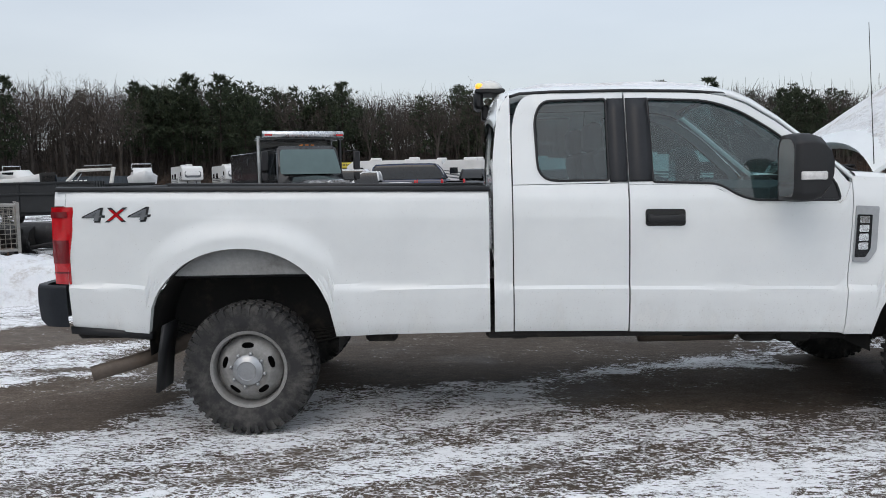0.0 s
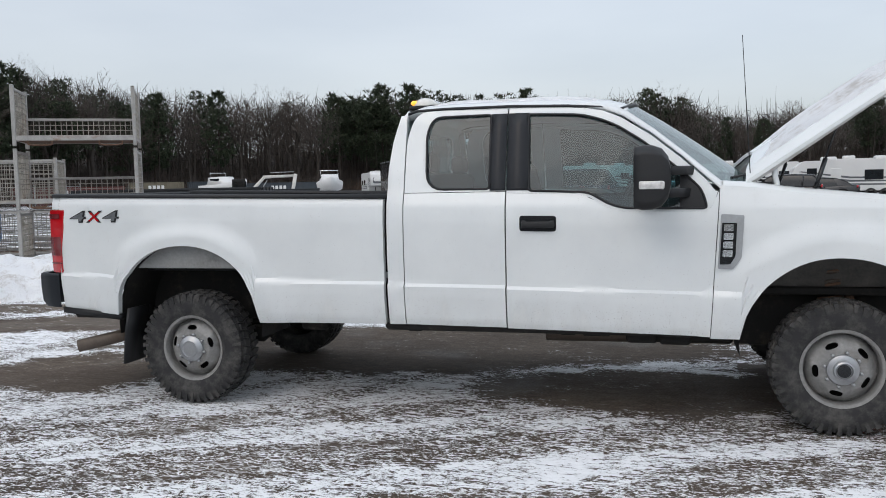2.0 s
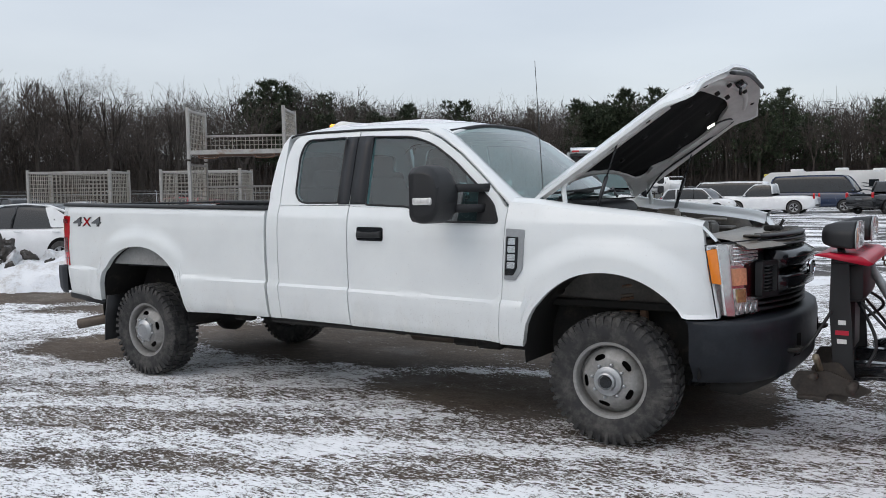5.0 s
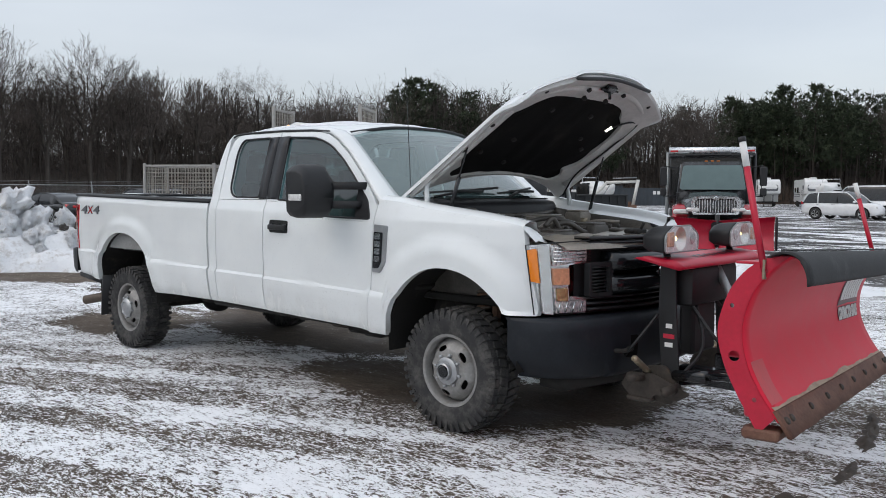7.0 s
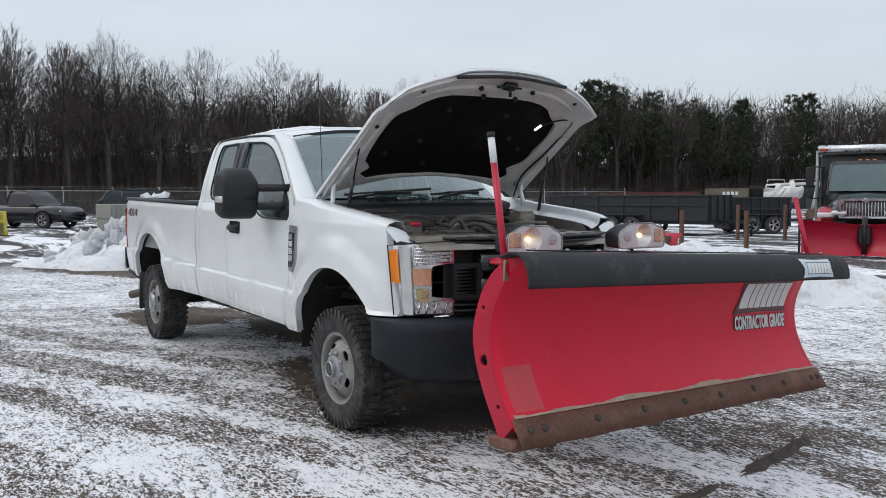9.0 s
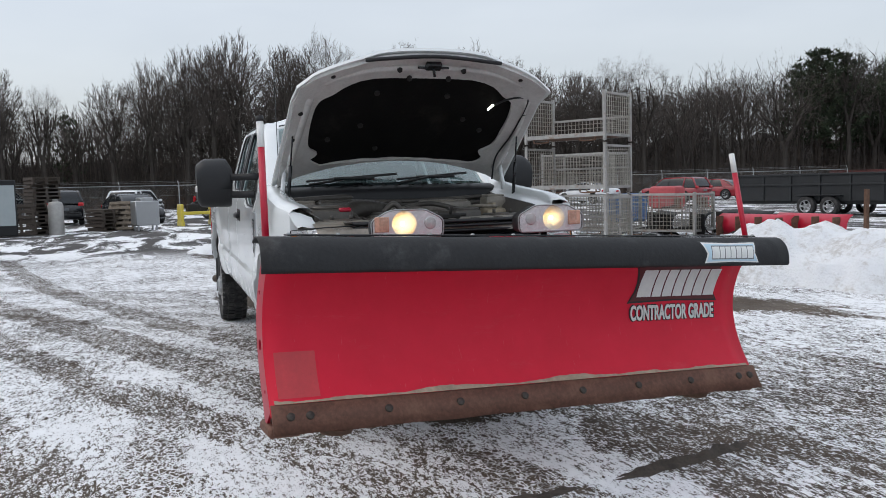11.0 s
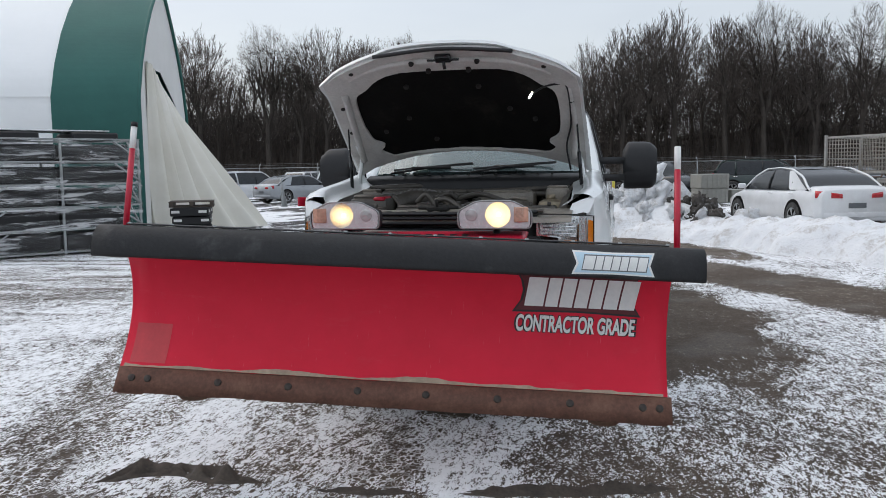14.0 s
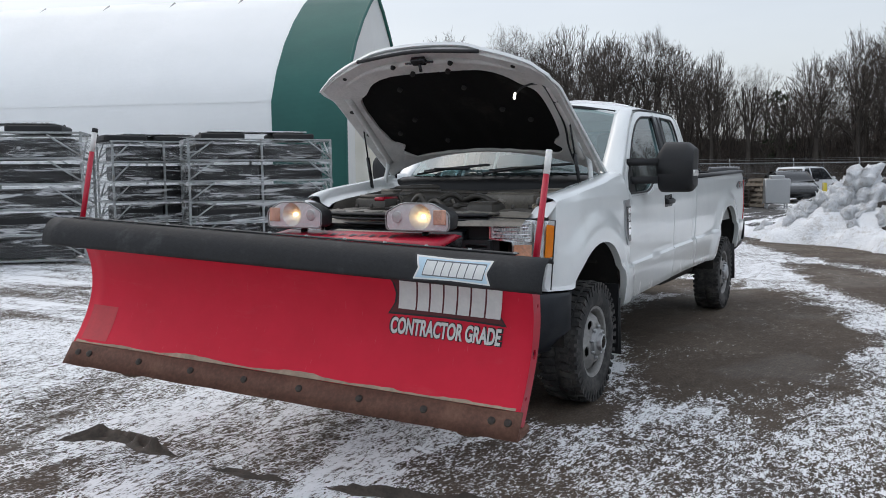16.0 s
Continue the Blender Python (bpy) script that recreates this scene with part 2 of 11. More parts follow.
# ---- materials ----
def paint_white():
    k = Mat("white_paint")
    n, f = k.noise(3.0, 6, 0.6), k.noise(90.0, 3, 0.6)
    col = k.ramp(n, (0.3, (0.73, 0.755, 0.755)), (0.7, (0.79, 0.815, 0.81)))
    z = k.xyz()[2]
    salt = k.op("MULTIPLY", k.step(k.op("ADD", k.noise(5.0, 8, 0.72, vec=k.map(scale=(1, 1, 0.4))), k.op("MULTIPLY", k.step(z, 0.95, 0.45), 0.22)), 0.60, 0.82), 0.22)
    speck = k.step(k.op("ADD", k.noise(160.0, 2, 0.5), k.op("MULTIPLY", k.step(z, 1.0, 0.5), 0.06)), 0.70, 0.76)
    col = k.mix(salt, col, (0.50, 0.48, 0.43))
    col = k.mix(k.op("MULTIPLY", speck, 0.5), col, (0.20, 0.17, 0.14))
    k.set(color=col, rough=k.op("ADD", 0.20, k.op("MULTIPLY", salt, 0.5)), coat=0.6, coat_rough=0.08)
    k.bump(f, 0.015, 0.002)
    return k.m


def tyre_rubber():
    k = Mat("tyre_rubber")
    matt_film = k.step(k.noise(9.0, 7, 0.7), 0.40, 0.72)
    # grey road dust lying on the rubber in patches
    col = k.mix(k.op("MULTIPLY", matt_film, 0.65), (0.022, 0.022, 0.023), (0.125, 0.118, 0.108))
    k.set(color=col, rough=0.82)
    k.bump(k.noise(120.0, 3, 0.6), 0.25, 0.003)
    return k.m


def glass_mat(name, tint, base=0.05, matt_film=0.0, streaks=0.0, graze=1.0):
    """A thin pane: tinted see-through, mirror gloss that grows towards grazing angles, and a matt teal film."""
    k = Mat(name)
    t = k.t
    t.nodes.remove(k.b)
    out, mix, film = t.nodes["Material Output"], t.nodes.new("ShaderNodeMixShader"), t.nodes.new("ShaderNodeMixShader")
    see, shine, matt = t.nodes.new("ShaderNodeBsdfTransparent"), t.nodes.new("ShaderNodeBsdfGlossy"), t.nodes.new("ShaderNodeBsdfDiffuse")
    see.inputs["Color"].default_value = (*tint, 1)
    # matt teal film lifts the tone of the pane
    matt.inputs["Color"].default_value = (0.40, 0.53, 0.53, 1)
    shine.inputs["Roughness"].default_value = 0.02
    lw = t.nodes.new("ShaderNodeLayerWeight")
    lw.inputs["Blend"].default_value = 0.5
    gloss = k.op("ADD", base, k.op("MULTIPLY", k.op("POWER", lw.outputs["Facing"], 4.0), graze * (1.0 - base)))
    k.plug(mix.inputs[0], gloss)
    # streaks of sheen on wrinkled wrap, painted as matt white wisps
    if streaks:
        wisp = k.noise(1.3, 6, 0.7, vec=k.map(scale=(1, 1, 9)), distort=0.6)
        k.plug(film.inputs[0], k.op("MULTIPLY", k.step(wisp, 0.48, 0.64), streaks))
        matt.inputs["Color"].default_value = (0.75, 0.76, 0.77, 1)
    else:
        k.plug(film.inputs[0], k.op("MULTIPLY", k.op("ADD", 0.8, k.op("MULTIPLY", k.noise(2.0, 3, 0.5), 0.4)), matt_film))
    t.links.new(see.outputs[0], film.inputs[1])
    t.links.new(matt.outputs[0], film.inputs[2])
    t.links.new(film.outputs[0], mix.inputs[1])
    t.links.new(shine.outputs[0], mix.inputs[2])
    t.links.new(mix.outputs[0], out.inputs["Surface"])
    return k.m


def faceted():
    """A bright pressed reflector: glints painted as light and dark spots, its cells tilted this way and that."""
    k = Mat("painted_glint_reflector")
    cells = k.voronoi(95.0, vec=k.map(scale=(1.0, 1.0, 0.5)))
    k.set(color=k.ramp(k.noise(110.0, 2, 0.5, vec=k.map(scale=(1.0, 1.0, 0.5))), (0.38, (0.34, 0.34, 0.35)), (0.56, (0.93, 0.92, 0.90))), metal=0.55, rough=0.30)
    k.bump(cells, 0.35, 0.01)
    return k.m


def lamp_glow(name, color, strength):
    k = Mat(name)
    return k.set(color=color, rough=0.3, glow=strength, glow_color=color)


def plow_red():
    k = Mat("plow_red_paint")
    n = k.noise(4.0, 7, 0.65)
    scuff = k.op("MULTIPLY", k.step(k.noise(6.0, 9, 0.75, vec=k.map(scale=(1, 0.35, 1.4))), 0.56, 0.80), 0.30)
    col = k.mix(scuff, k.ramp(n, (0.3, (0.64, 0.008, 0.034)), (0.75, (0.72, 0.014, 0.046))), (0.62, 0.16, 0.16))
    scr = k.step(k.noise(14.0, 4, 0.5, vec=k.map(scale=(1, 12, 0.6), rot=(25, 0, 0))), 0.70, 0.74)
    col = k.mix(k.op("MULTIPLY", scr, 0.22), col, (0.68, 0.34, 0.33))
    k.set(color=col, rough=k.op("ADD", 0.36, k.op("MULTIPLY", n, 0.18)), spec=0.28)
    k.bump(k.noise(40.0, 3, 0.6), 0.03, 0.003)
    return k.m


def rusty():
    k = Mat("rusty_steel_edge")
    n, g = k.noise(5.0, 8, 0.7), k.noise(45.0, 5, 0.7)
    col = k.ramp(k.op("ADD", k.op("MULTIPLY", n, 0.6), k.op("MULTIPLY", g, 0.4)), (0.3, (0.060, 0.031, 0.022)), (0.5, (0.150, 0.072, 0.050)), (0.72, (0.25, 0.135, 0.09)))
    k.set(color=col, rough=0.72, metal=0.25)
    k.bump(g, 0.35, 0.004)
    return k.m


def snow_mat():
    k = Mat("old_snow")
    n, f = k.noise(1.6, 7, 0.65), k.noise(22.0, 6, 0.65)
    grime = k.step(k.op("ADD", k.noise(2.6, 8, 0.78), k.op("MULTIPLY", f, 0.22)), 0.58, 0.78)
    col = k.mix(k.op("MULTIPLY", grime, 0.55), k.ramp(n, (0.3, (0.78, 0.80, 0.83)), (0.65, (0.90, 0.91, 0.92))), (0.36, 0.31, 0.26))
    k.set(color=col, rough=0.85)
    k.b.inputs["Subsurface Weight"].default_value = 0.0
    k.bump(k.op("ADD", f, k.op("MULTIPLY", n, 1.5)), 0.8, 0.05)
    return k.m


def bark(name, a, b):
    k = Mat(name)
    n = k.noise(2.0, 5, 0.6, vec=k.map(scale=(3, 3, 0.5)))
    r = k.island()
    col = k.mix(k.op("MULTIPLY", r, 0.55), k.ramp(n, (0.3, a), (0.7, b)), [c * 1.5 for c in b])
    k.set(color=col, rough=0.9, spec=0.2)
    return k.m


def needles():
    k = Mat("pine_needles")
    r, n = k.island(), k.noise(0.35, 4, 0.6)
    col = k.ramp(k.op("ADD", k.op("MULTIPLY", r, 0.5), k.op("MULTIPLY", n, 0.5)), (0.25, (0.024, 0.034, 0.021)), (0.6, (0.050, 0.066, 0.038)), (0.85, (0.088, 0.100, 0.058)))
    k.set(color=col, rough=0.8, spec=0.25)
    return k.m


def fabric(name, a, b, scale=0.6):
    k = Mat(name)
    n = k.noise(scale, 5, 0.6)
    weave = k.wave(14.0, distort=0.3, direction="Z")
    k.set(color=k.ramp(n, (0.3, a), (0.7, b)), rough=0.6)
    k.bump(k.op("ADD", k.op("MULTIPLY", weave, 0.15), k.noise(7.0, 4, 0.6)), 0.2, 0.02)
    return k.m


PAINT = paint_white()
TYRE = tyre_rubber()
BLACK = plain("black_textured_plastic", (0.010, 0.0105, 0.012), 0.55, vary=0.3, scale=14, bump=0.08)
BLACK_GLOSS = plain("gloss_black_trim", (0.010, 0.011, 0.013), 0.16, vary=0.2, scale=4)
DARK = plain("grimy_black_chassis", (0.0120, 0.0108, 0.0096), 0.8, vary=0.5, scale=9, bump=0.2, dirt=((0.085, 0.068, 0.052), 0.7))
BUMPER = plain("scuffed_black_bumper_paint", (0.012, 0.015, 0.020), 0.48, vary=0.4, scale=11, bump=0.04, dirt=((0.07, 0.07, 0.07), 0.2))
BUMPER.node_tree.nodes["Principled BSDF"].inputs["Specular IOR Level"].default_value = 0.3
CHROME = plain("chrome", (0.82, 0.83, 0.84), 0.10, metal=1.0, vary=0.05, scale=5)
SILVER = plain("silver_paint", (0.42, 0.43, 0.44), 0.35, metal=0.75, vary=0.15, scale=20)
LAMP_CHROME = plain("satin_lamp_chrome", (0.80, 0.80, 0.79), 0.22, metal=0.8, vary=0.12, scale=25)
RIM = plain("dusty_steel_rim", (0.30, 0.295, 0.285), 0.55, metal=0.35, vary=0.3, scale=14, bump=0.05, dirt=((0.16, 0.14, 0.12), 0.6))
GALV = plain("galvanised_steel", (0.36, 0.38, 0.38), 0.5, metal=0.55, vary=0.3, scale=10, dirt=((0.22, 0.14, 0.085), 0.5))
RUST = plain("rusted_iron", (0.15, 0.085, 0.055), 0.85, vary=0.5, scale=12, bump=0.2, dirt=((0.05, 0.035, 0.03), 0.6))
RUST_EDGE = rusty()
EXHAUST = plain("dull_exhaust_steel", (0.13, 0.105, 0.085), 0.6, metal=0.4, vary=0.3, scale=12, dirt=((0.12, 0.08, 0.055), 0.6))
TAN = plain("tan_zinc_bracket", (0.33, 0.28, 0.20), 0.5, metal=0.6, vary=0.35, scale=18, dirt=((0.14, 0.09, 0.06), 0.6))
RED_LENS = plain("red_tail_lens", (0.50, 0.006, 0.012), 0.10, vary=0.25, scale=9, coat=0.8)
DARKRED_LENS = plain("dark_red_lens", (0.16, 0.004, 0.008), 0.12, vary=0.2, scale=9, coat=0.8)
AMBER = plain("amber_lens", (0.80, 0.22, 0.010), 0.14, vary=0.15, scale=9, coat=0.8)
WHITE_LENS = plain("pale_reflector", (0.74, 0.73, 0.71), 0.2, metal=0.3, vary=0.2, scale=30)
FACET = faceted()
AMBER_FACET = plain("warm_faceted_reflector", (0.85, 0.60, 0.30), 0.25, metal=0.7, vary=0.7, scale=60, bump=0.9)
SATIN_BLACK = plain("satin_black_trim", (0.022, 0.023, 0.026), 0.32, vary=0.2, scale=6)
SATIN_BLACK.node_tree.nodes["Principled BSDF"].inputs["Specular IOR Level"].default_value = 0.3
GLASS = glass_mat("window_glass", (0.33, 0.52, 0.54), 0.08, 0.05)
GLASS_DARK = glass_mat("privacy_glass", (0.27, 0.43, 0.45), 0.08, 0.05)
WINDSHIELD = glass_mat("windshield_glass", (0.62, 0.78, 0.77), 0.08, 0.30)
CLEAR = glass_mat("clear_lamp_lens", (0.90, 0.91, 0.92))
CAR_GLASS = plain("dark_car_glass", (0.012, 0.015, 0.018), 0.06, vary=0.2, scale=3)
INTERIOR = plain("grey_cloth_interior", (0.055, 0.056, 0.060), 0.85, vary=0.25, scale=12)
DASH = plain("dark_dashboard", (0.04, 0.042, 0.045), 0.6, vary=0.25, scale=12)
HOODINNER = plain("dull_white_underside", (0.56, 0.55, 0.53), 0.55, vary=0.25, scale=5, dirt=((0.20, 0.185, 0.16), 0.5))
# the same black also fills recesses that are not cut open
LINER = plain("black_liner_and_recess", (0.0060, 0.0057, 0.0055), 0.95, vary=0.5, scale=6, bump=0.4, dirt=((0.030, 0.026, 0.022), 0.6))
LINER.node_tree.nodes["Principled BSDF"].inputs["Specular IOR Level"].default_value = 0.15
ENGINE = plain("dusty_engine_plastic", (0.078, 0.070, 0.060), 0.46, vary=0.5, scale=10, bump=0.15, dirt=((0.14, 0.12, 0.095), 0.8))
ENGINE_LIGHT = plain("dusty_grey_cover", (0.24, 0.215, 0.18), 0.36, vary=0.45, scale=8, bump=0.12, dirt=((0.20, 0.175, 0.14), 0.7))
PLOW_RED = plow_red()
RED_STEEL = plain("red_painted_steel", (0.48, 0.010, 0.036), 0.35, vary=0.2, scale=9)
RUBBER = plain("weathered_black_rubber", (0.015, 0.0155, 0.017), 0.72, vary=0.6, scale=9, bump=0.5, dirt=((0.085, 0.085, 0.086), 0.55))
WHITE_VINYL = plain("white_vinyl", (0.74, 0.74, 0.72), 0.5, vary=0.10, scale=20)
PALE_BLUE = plain("pale_blue_vinyl", (0.50, 0.66, 0.76), 0.45, vary=0.10, scale=20)
DECAL_DARK = plain("dark_red_decal", (0.10, 0.008, 0.012), 0.4, vary=0.2, scale=20)
DECAL_BLACK = plain("black_decal", (0.012, 0.012, 0.014), 0.4, vary=0.2, scale=20)
DECAL_GREY = plain("grey_decal", (0.14, 0.15, 0.16), 0.4, vary=0.2, scale=20)
SNOW = snow_mat()
BULB = lamp_glow("lit_halogen", (1.0, 0.70, 0.32), 4.2)
BULB_DIM = lamp_glow("dim_halogen", (1.0, 0.74, 0.42), 0.45)
LAMP_WHITE = lamp_glow("white_work_lamp", (1.0, 0.98, 0.85), 4.0)

# ---- ground: one sheet to the horizon ----
def ground_material():
    k = Mat("snowy_gravel_lot")
    p = k.world()
    x, y, _ = k.xyz(p)

    def spread(v, gain):
        return k.op("MULTIPLY", k.op("SUBTRACT", v, 0.5), gain)

    def add(*vs):
        out = vs[0]
        for v in vs[1:]:
            out = k.op("ADD", out, v)
        return out

    big = k.noise(0.55, 4, 0.55, vec=p, distort=0.4)
    patch = k.noise(1.5, 4, 0.6, vec=k.map(p, scale=(0.7, 1.5, 1), rot=(0, 0, 14)), distort=0.5)
    clump = k.noise(8.5, 5, 0.68, vec=k.map(p, scale=(0.75, 1.4, 1), rot=(0, 0, 20)), distort=0.8)
    grain = k.noise(34.0, 4, 0.72, vec=k.map(p, scale=(0.55, 1.5, 1), rot=(0, 0, -12)), distort=1.0)
    grit = k.noise(75.0, 5, 0.7, vec=p)
    wob = k.map(p, scale=(0.8, 1.3, 1), rot=(0, 0, 24))
    wv = k.t.nodes.new("ShaderNodeVectorMath")
    wv.operation = "ADD"
    nz = k.t.nodes.new("ShaderNodeTexNoise")
    k.plug(nz.inputs["Vector"], p)
    nz.inputs["Scale"].default_value = 11.0
    sc = k.t.nodes.new("ShaderNodeVectorMath")
    sc.operation = "SCALE"
    k.plug(sc.inputs[0], nz.outputs["Color"])
    sc.inputs["Scale"].default_value = 0.09
    k.plug(wv.inputs[0], wob)
    k.plug(wv.inputs[1], sc.outputs[0])
    cell = k.voronoi(19.0, vec=wv.outputs[0], feature="DISTANCE_TO_EDGE")

    def spot(cx, cy, rx, ry, turn=0.0, soft=0.5):
        dx, dy = k.op("SUBTRACT", x, cx), k.op("SUBTRACT", y, cy)
        c, s = math.cos(radians(turn)), math.sin(radians(turn))
        u = k.op("DIVIDE", k.op("ADD", k.op("MULTIPLY", dx, c), k.op("MULTIPLY", dy, s)), rx)
        v = k.op("DIVIDE", k.op("SUBTRACT", k.op("MULTIPLY", dy, c), k.op("MULTIPLY", dx, s)), ry)
        d = k.op("SQRT", k.op("ADD", k.op("MULTIPLY", u, u), k.op("MULTIPLY", v, v)))
        d = add(d, spread(patch, 0.9), spread(clump, 0.35))
        return k.step(d, 1.0 + soft * 0.4, 1.0 - soft * 0.4)

    def track(ox, oy, turn, gap=1.72, wide=0.13, curve=0.0, reach=99.0):
        """Two wheel marks side by side, swept in a slight curve."""
        c, s = math.cos(radians(turn)), math.sin(radians(turn))
        dx, dy = k.op("SUBTRACT", x, ox), k.op("SUBTRACT", y, oy)
        u = k.op("ADD", k.op("MULTIPLY", dx, c), k.op("MULTIPLY", dy, s))
        v = k.op("SUBTRACT", k.op("MULTIPLY", dy, c), k.op("MULTIPLY", dx, s))
        v = k.op("SUBTRACT", v, k.op("MULTIPLY", k.op("MULTIPLY", u, u), curve))
        w = k.op("ABSOLUTE", k.op("SUBTRACT", k.op("ABSOLUTE", v), gap / 2))
        e = k.step(add(w, spread(grain, 0.12), spread(patch, 0.25)), wide + 0.04, wide - 0.04)
        return k.op("MULTIPLY", e, k.step(k.op("ABSOLUTE", u), reach, reach - 0.5))

    def union(fn, rows):
        out = None
        for args in rows:
            b = fn(*args)
            out = b if out is None else k.op("MAXIMUM", out, b)
        return out

    bare = union(spot, ((1.0, 1.35, 2.9, 0.95, 8), (-1.1, 3.2, 4.4, 0.72, 27), (-1.6, -0.15, 0.85, 0.75, 12), (0.6, 0.75, 2.0, 0.6, 4), (3.1, -0.1, 1.25, 0.62, 4),
                        (4.3, 0.3, 0.6, 0.9, 0), (-7.5, 1.3, 3.6, 0.8, 30)))
    worn = union(track, ((5.6, -0.05, 0, 1.70, 0.17, 0.0, 2.2), (-6.0, -4.5, 15, 1.7, 0.2, 0.01), (-8.0, -7.5, 30, 1.8, 0.25, -0.006)))
    tread = union(track, ((5.8, -0.93, -3, 1.7, 0.16, 0.0, 1.9), (0.9, -0.95, 42, 1.72, 0.12, -0.05, 2.4), (9.0, 4.0, 78, 1.7, 0.12, 0.01), (-3.0, -3.2, 62, 1.75, 0.15, 0.05, 6.0), (-2.0, -2.6, 40, 1.75, 0.13, 0.04, 6.0)))
    # how much of the snow is left, then where its crust breaks up
    cover = add(0.73, spread(big, 0.9), spread(patch, 0.8), k.op("MULTIPLY", bare, -1.3), k.op("MULTIPLY", worn, -0.36), k.op("MULTIPLY", tread, -0.46))
    cover = add(cover, k.op("MULTIPLY", spot(5.4, 2.3, 2.2, 1.3, -10, 1.0), -0.32))
    south = k.noise(0.8, 4, 0.6, vec=k.map(p, scale=(2.2, 0.30, 1), rot=(0, 0, -10)), distort=0.4)
    cover = add(cover, k.op("MULTIPLY", k.step(y, -3.6, -5.6), k.op("ADD", -0.12, spread(south, 3.4))))
    local = add(spread(clump, 2.0), spread(grain, 3.2), spread(grit, 1.5))
    crust = k.step(add(local, cover), 0.47, 0.57)
    ridge = k.op("MULTIPLY", k.step(add(cell, spread(grain, 0.10)), 0.085, 0.05), k.op("MULTIPLY", tread, k.step(add(cover, spread(clump, 1.4)), -0.28, 0.15)))
    fleck = k.op("MULTIPLY", k.step(k.noise(38.0, 3, 0.6, vec=k.map(p, scale=(0.8, 1.3, 1))), 0.575, 0.615), k.step(add(cover, spread(clump, 2.2)), -0.55, 0.15))
    ridge = k.op("MAXIMUM", ridge, fleck)
    pit = k.op("MULTIPLY", k.step(k.noise(26.0, 4, 0.65, vec=k.map(p, scale=(0.6, 1.35, 1), rot=(0, 0, 16)), distort=0.5), 0.57, 0.62), k.step(add(cover, spread(patch, 2.0)), 1.25, 0.75))
    near = k.op("MAXIMUM", k.op("MULTIPLY", crust, k.op("SUBTRACT", 1.0, pit)), ridge)
    # the far lot is wet tarmac with thin drifts left in stripes
    far = k.op("MAXIMUM", k.step(x, -8.5, -13.0), k.step(y, 7.0, 11.0))
    stripe = k.noise(0.34, 6, 0.66, vec=k.map(p, scale=(0.55, 1.7, 1), rot=(0, 0, 55)), distort=1.4)
    thaw = k.step(add(spread(stripe, 1.0), spread(clump, 0.35)), 0.0, 0.05)
    n = k.t.nodes.new("ShaderNodeMix")
    k.plug(n.inputs[0], far)
    k.plug(n.inputs[2], near)
    k.plug(n.inputs[3], thaw)
    mask = n.outputs[0]
    soil = k.ramp(add(k.op("MULTIPLY", grit, 0.5), k.op("MULTIPLY", clump, 0.2), k.op("MULTIPLY", big, 0.3)), (0.36, (0.030, 0.022, 0.017)), (0.50, (0.088, 0.067, 0.050)), (0.64, (0.195, 0.156, 0.120)))
    soil = k.mix(k.op("MULTIPLY", far, 0.75), soil, k.ramp(grit, (0.3, (0.040, 0.041, 0.044)), (0.7, (0.072, 0.073, 0.076))))
    white = k.ramp(add(k.op("MULTIPLY", clump, 0.6), k.op("MULTIPLY", grain, 0.4)), (0.30, (0.72, 0.73, 0.745)), (0.56, (0.90, 0.91, 0.925)))
    col = k.mix(mask, soil, white)
    wet = k.step(k.noise(0.8, 3, 0.5, vec=p), 0.50, 0.64)
    rough = k.mix(mask, k.mix(wet, (0.9, 0.9, 0.9), (0.66, 0.66, 0.66)), (0.8, 0.8, 0.8))
    k.set(color=col, rough=rough, spec=0.3)
    k.bump(add(k.op("MULTIPLY", mask, 0.8), k.op("MULTIPLY", grit, 0.35), k.op("MULTIPLY", grain, 0.5), k.op("MULTIPLY", clump, 0.7)), 0.6, 0.018)
    return k.m


GROUND = ground_material()



def ground():
    """A square sheet, fine by the truck and coarse far off, with ruts and a shallow swell."""
    line = np.concatenate((-np.geomspace(2500, 14, 26), np.linspace(-13.5, 13.5, 181), np.geomspace(14, 2500, 26)))
    n = len(line)
    gx, gy = np.meshgrid(line, line, indexing="ij")
    gz = np.zeros_like(gx)
    for i in range(n):
        for j in range(n):
            px, py = gx[i, j], gy[i, j]
            if abs(px) < 14 and abs(py) < 14:
                gz[i, j] = 0.012 * noise.fractal(Vector((px * 0.9, py * 0.9, 3.0)), 0.8, 2.0, 4) - 0.006
            else:
                gz[i, j] = -0.004
    co = np.stack((gx, gy, gz), -1).reshape(-1, 3)
    idx = np.arange(n * n).reshape(n, n)
    quads = np.stack((idx[:-1, :-1], idx[1:, :-1], idx[1:, 1:], idx[:-1, 1:]), -1).reshape(-1, 4)
    ob = new("ground", numpy_mesh("ground", co, quads, GROUND, smooth=True))
    return tagged(ob, "gravel lot with patchy trampled snow and wet bare strips", "ground", kind="structure")


ground()

# ---- the pickup truck: x forward, y to its left, rear axle over the origin ----
SIDES = (-1, 1)
TRUCK = thing("pickup_truck", "white four-door work pickup with hood propped open, standing on snowy gravel", "pickup truck")


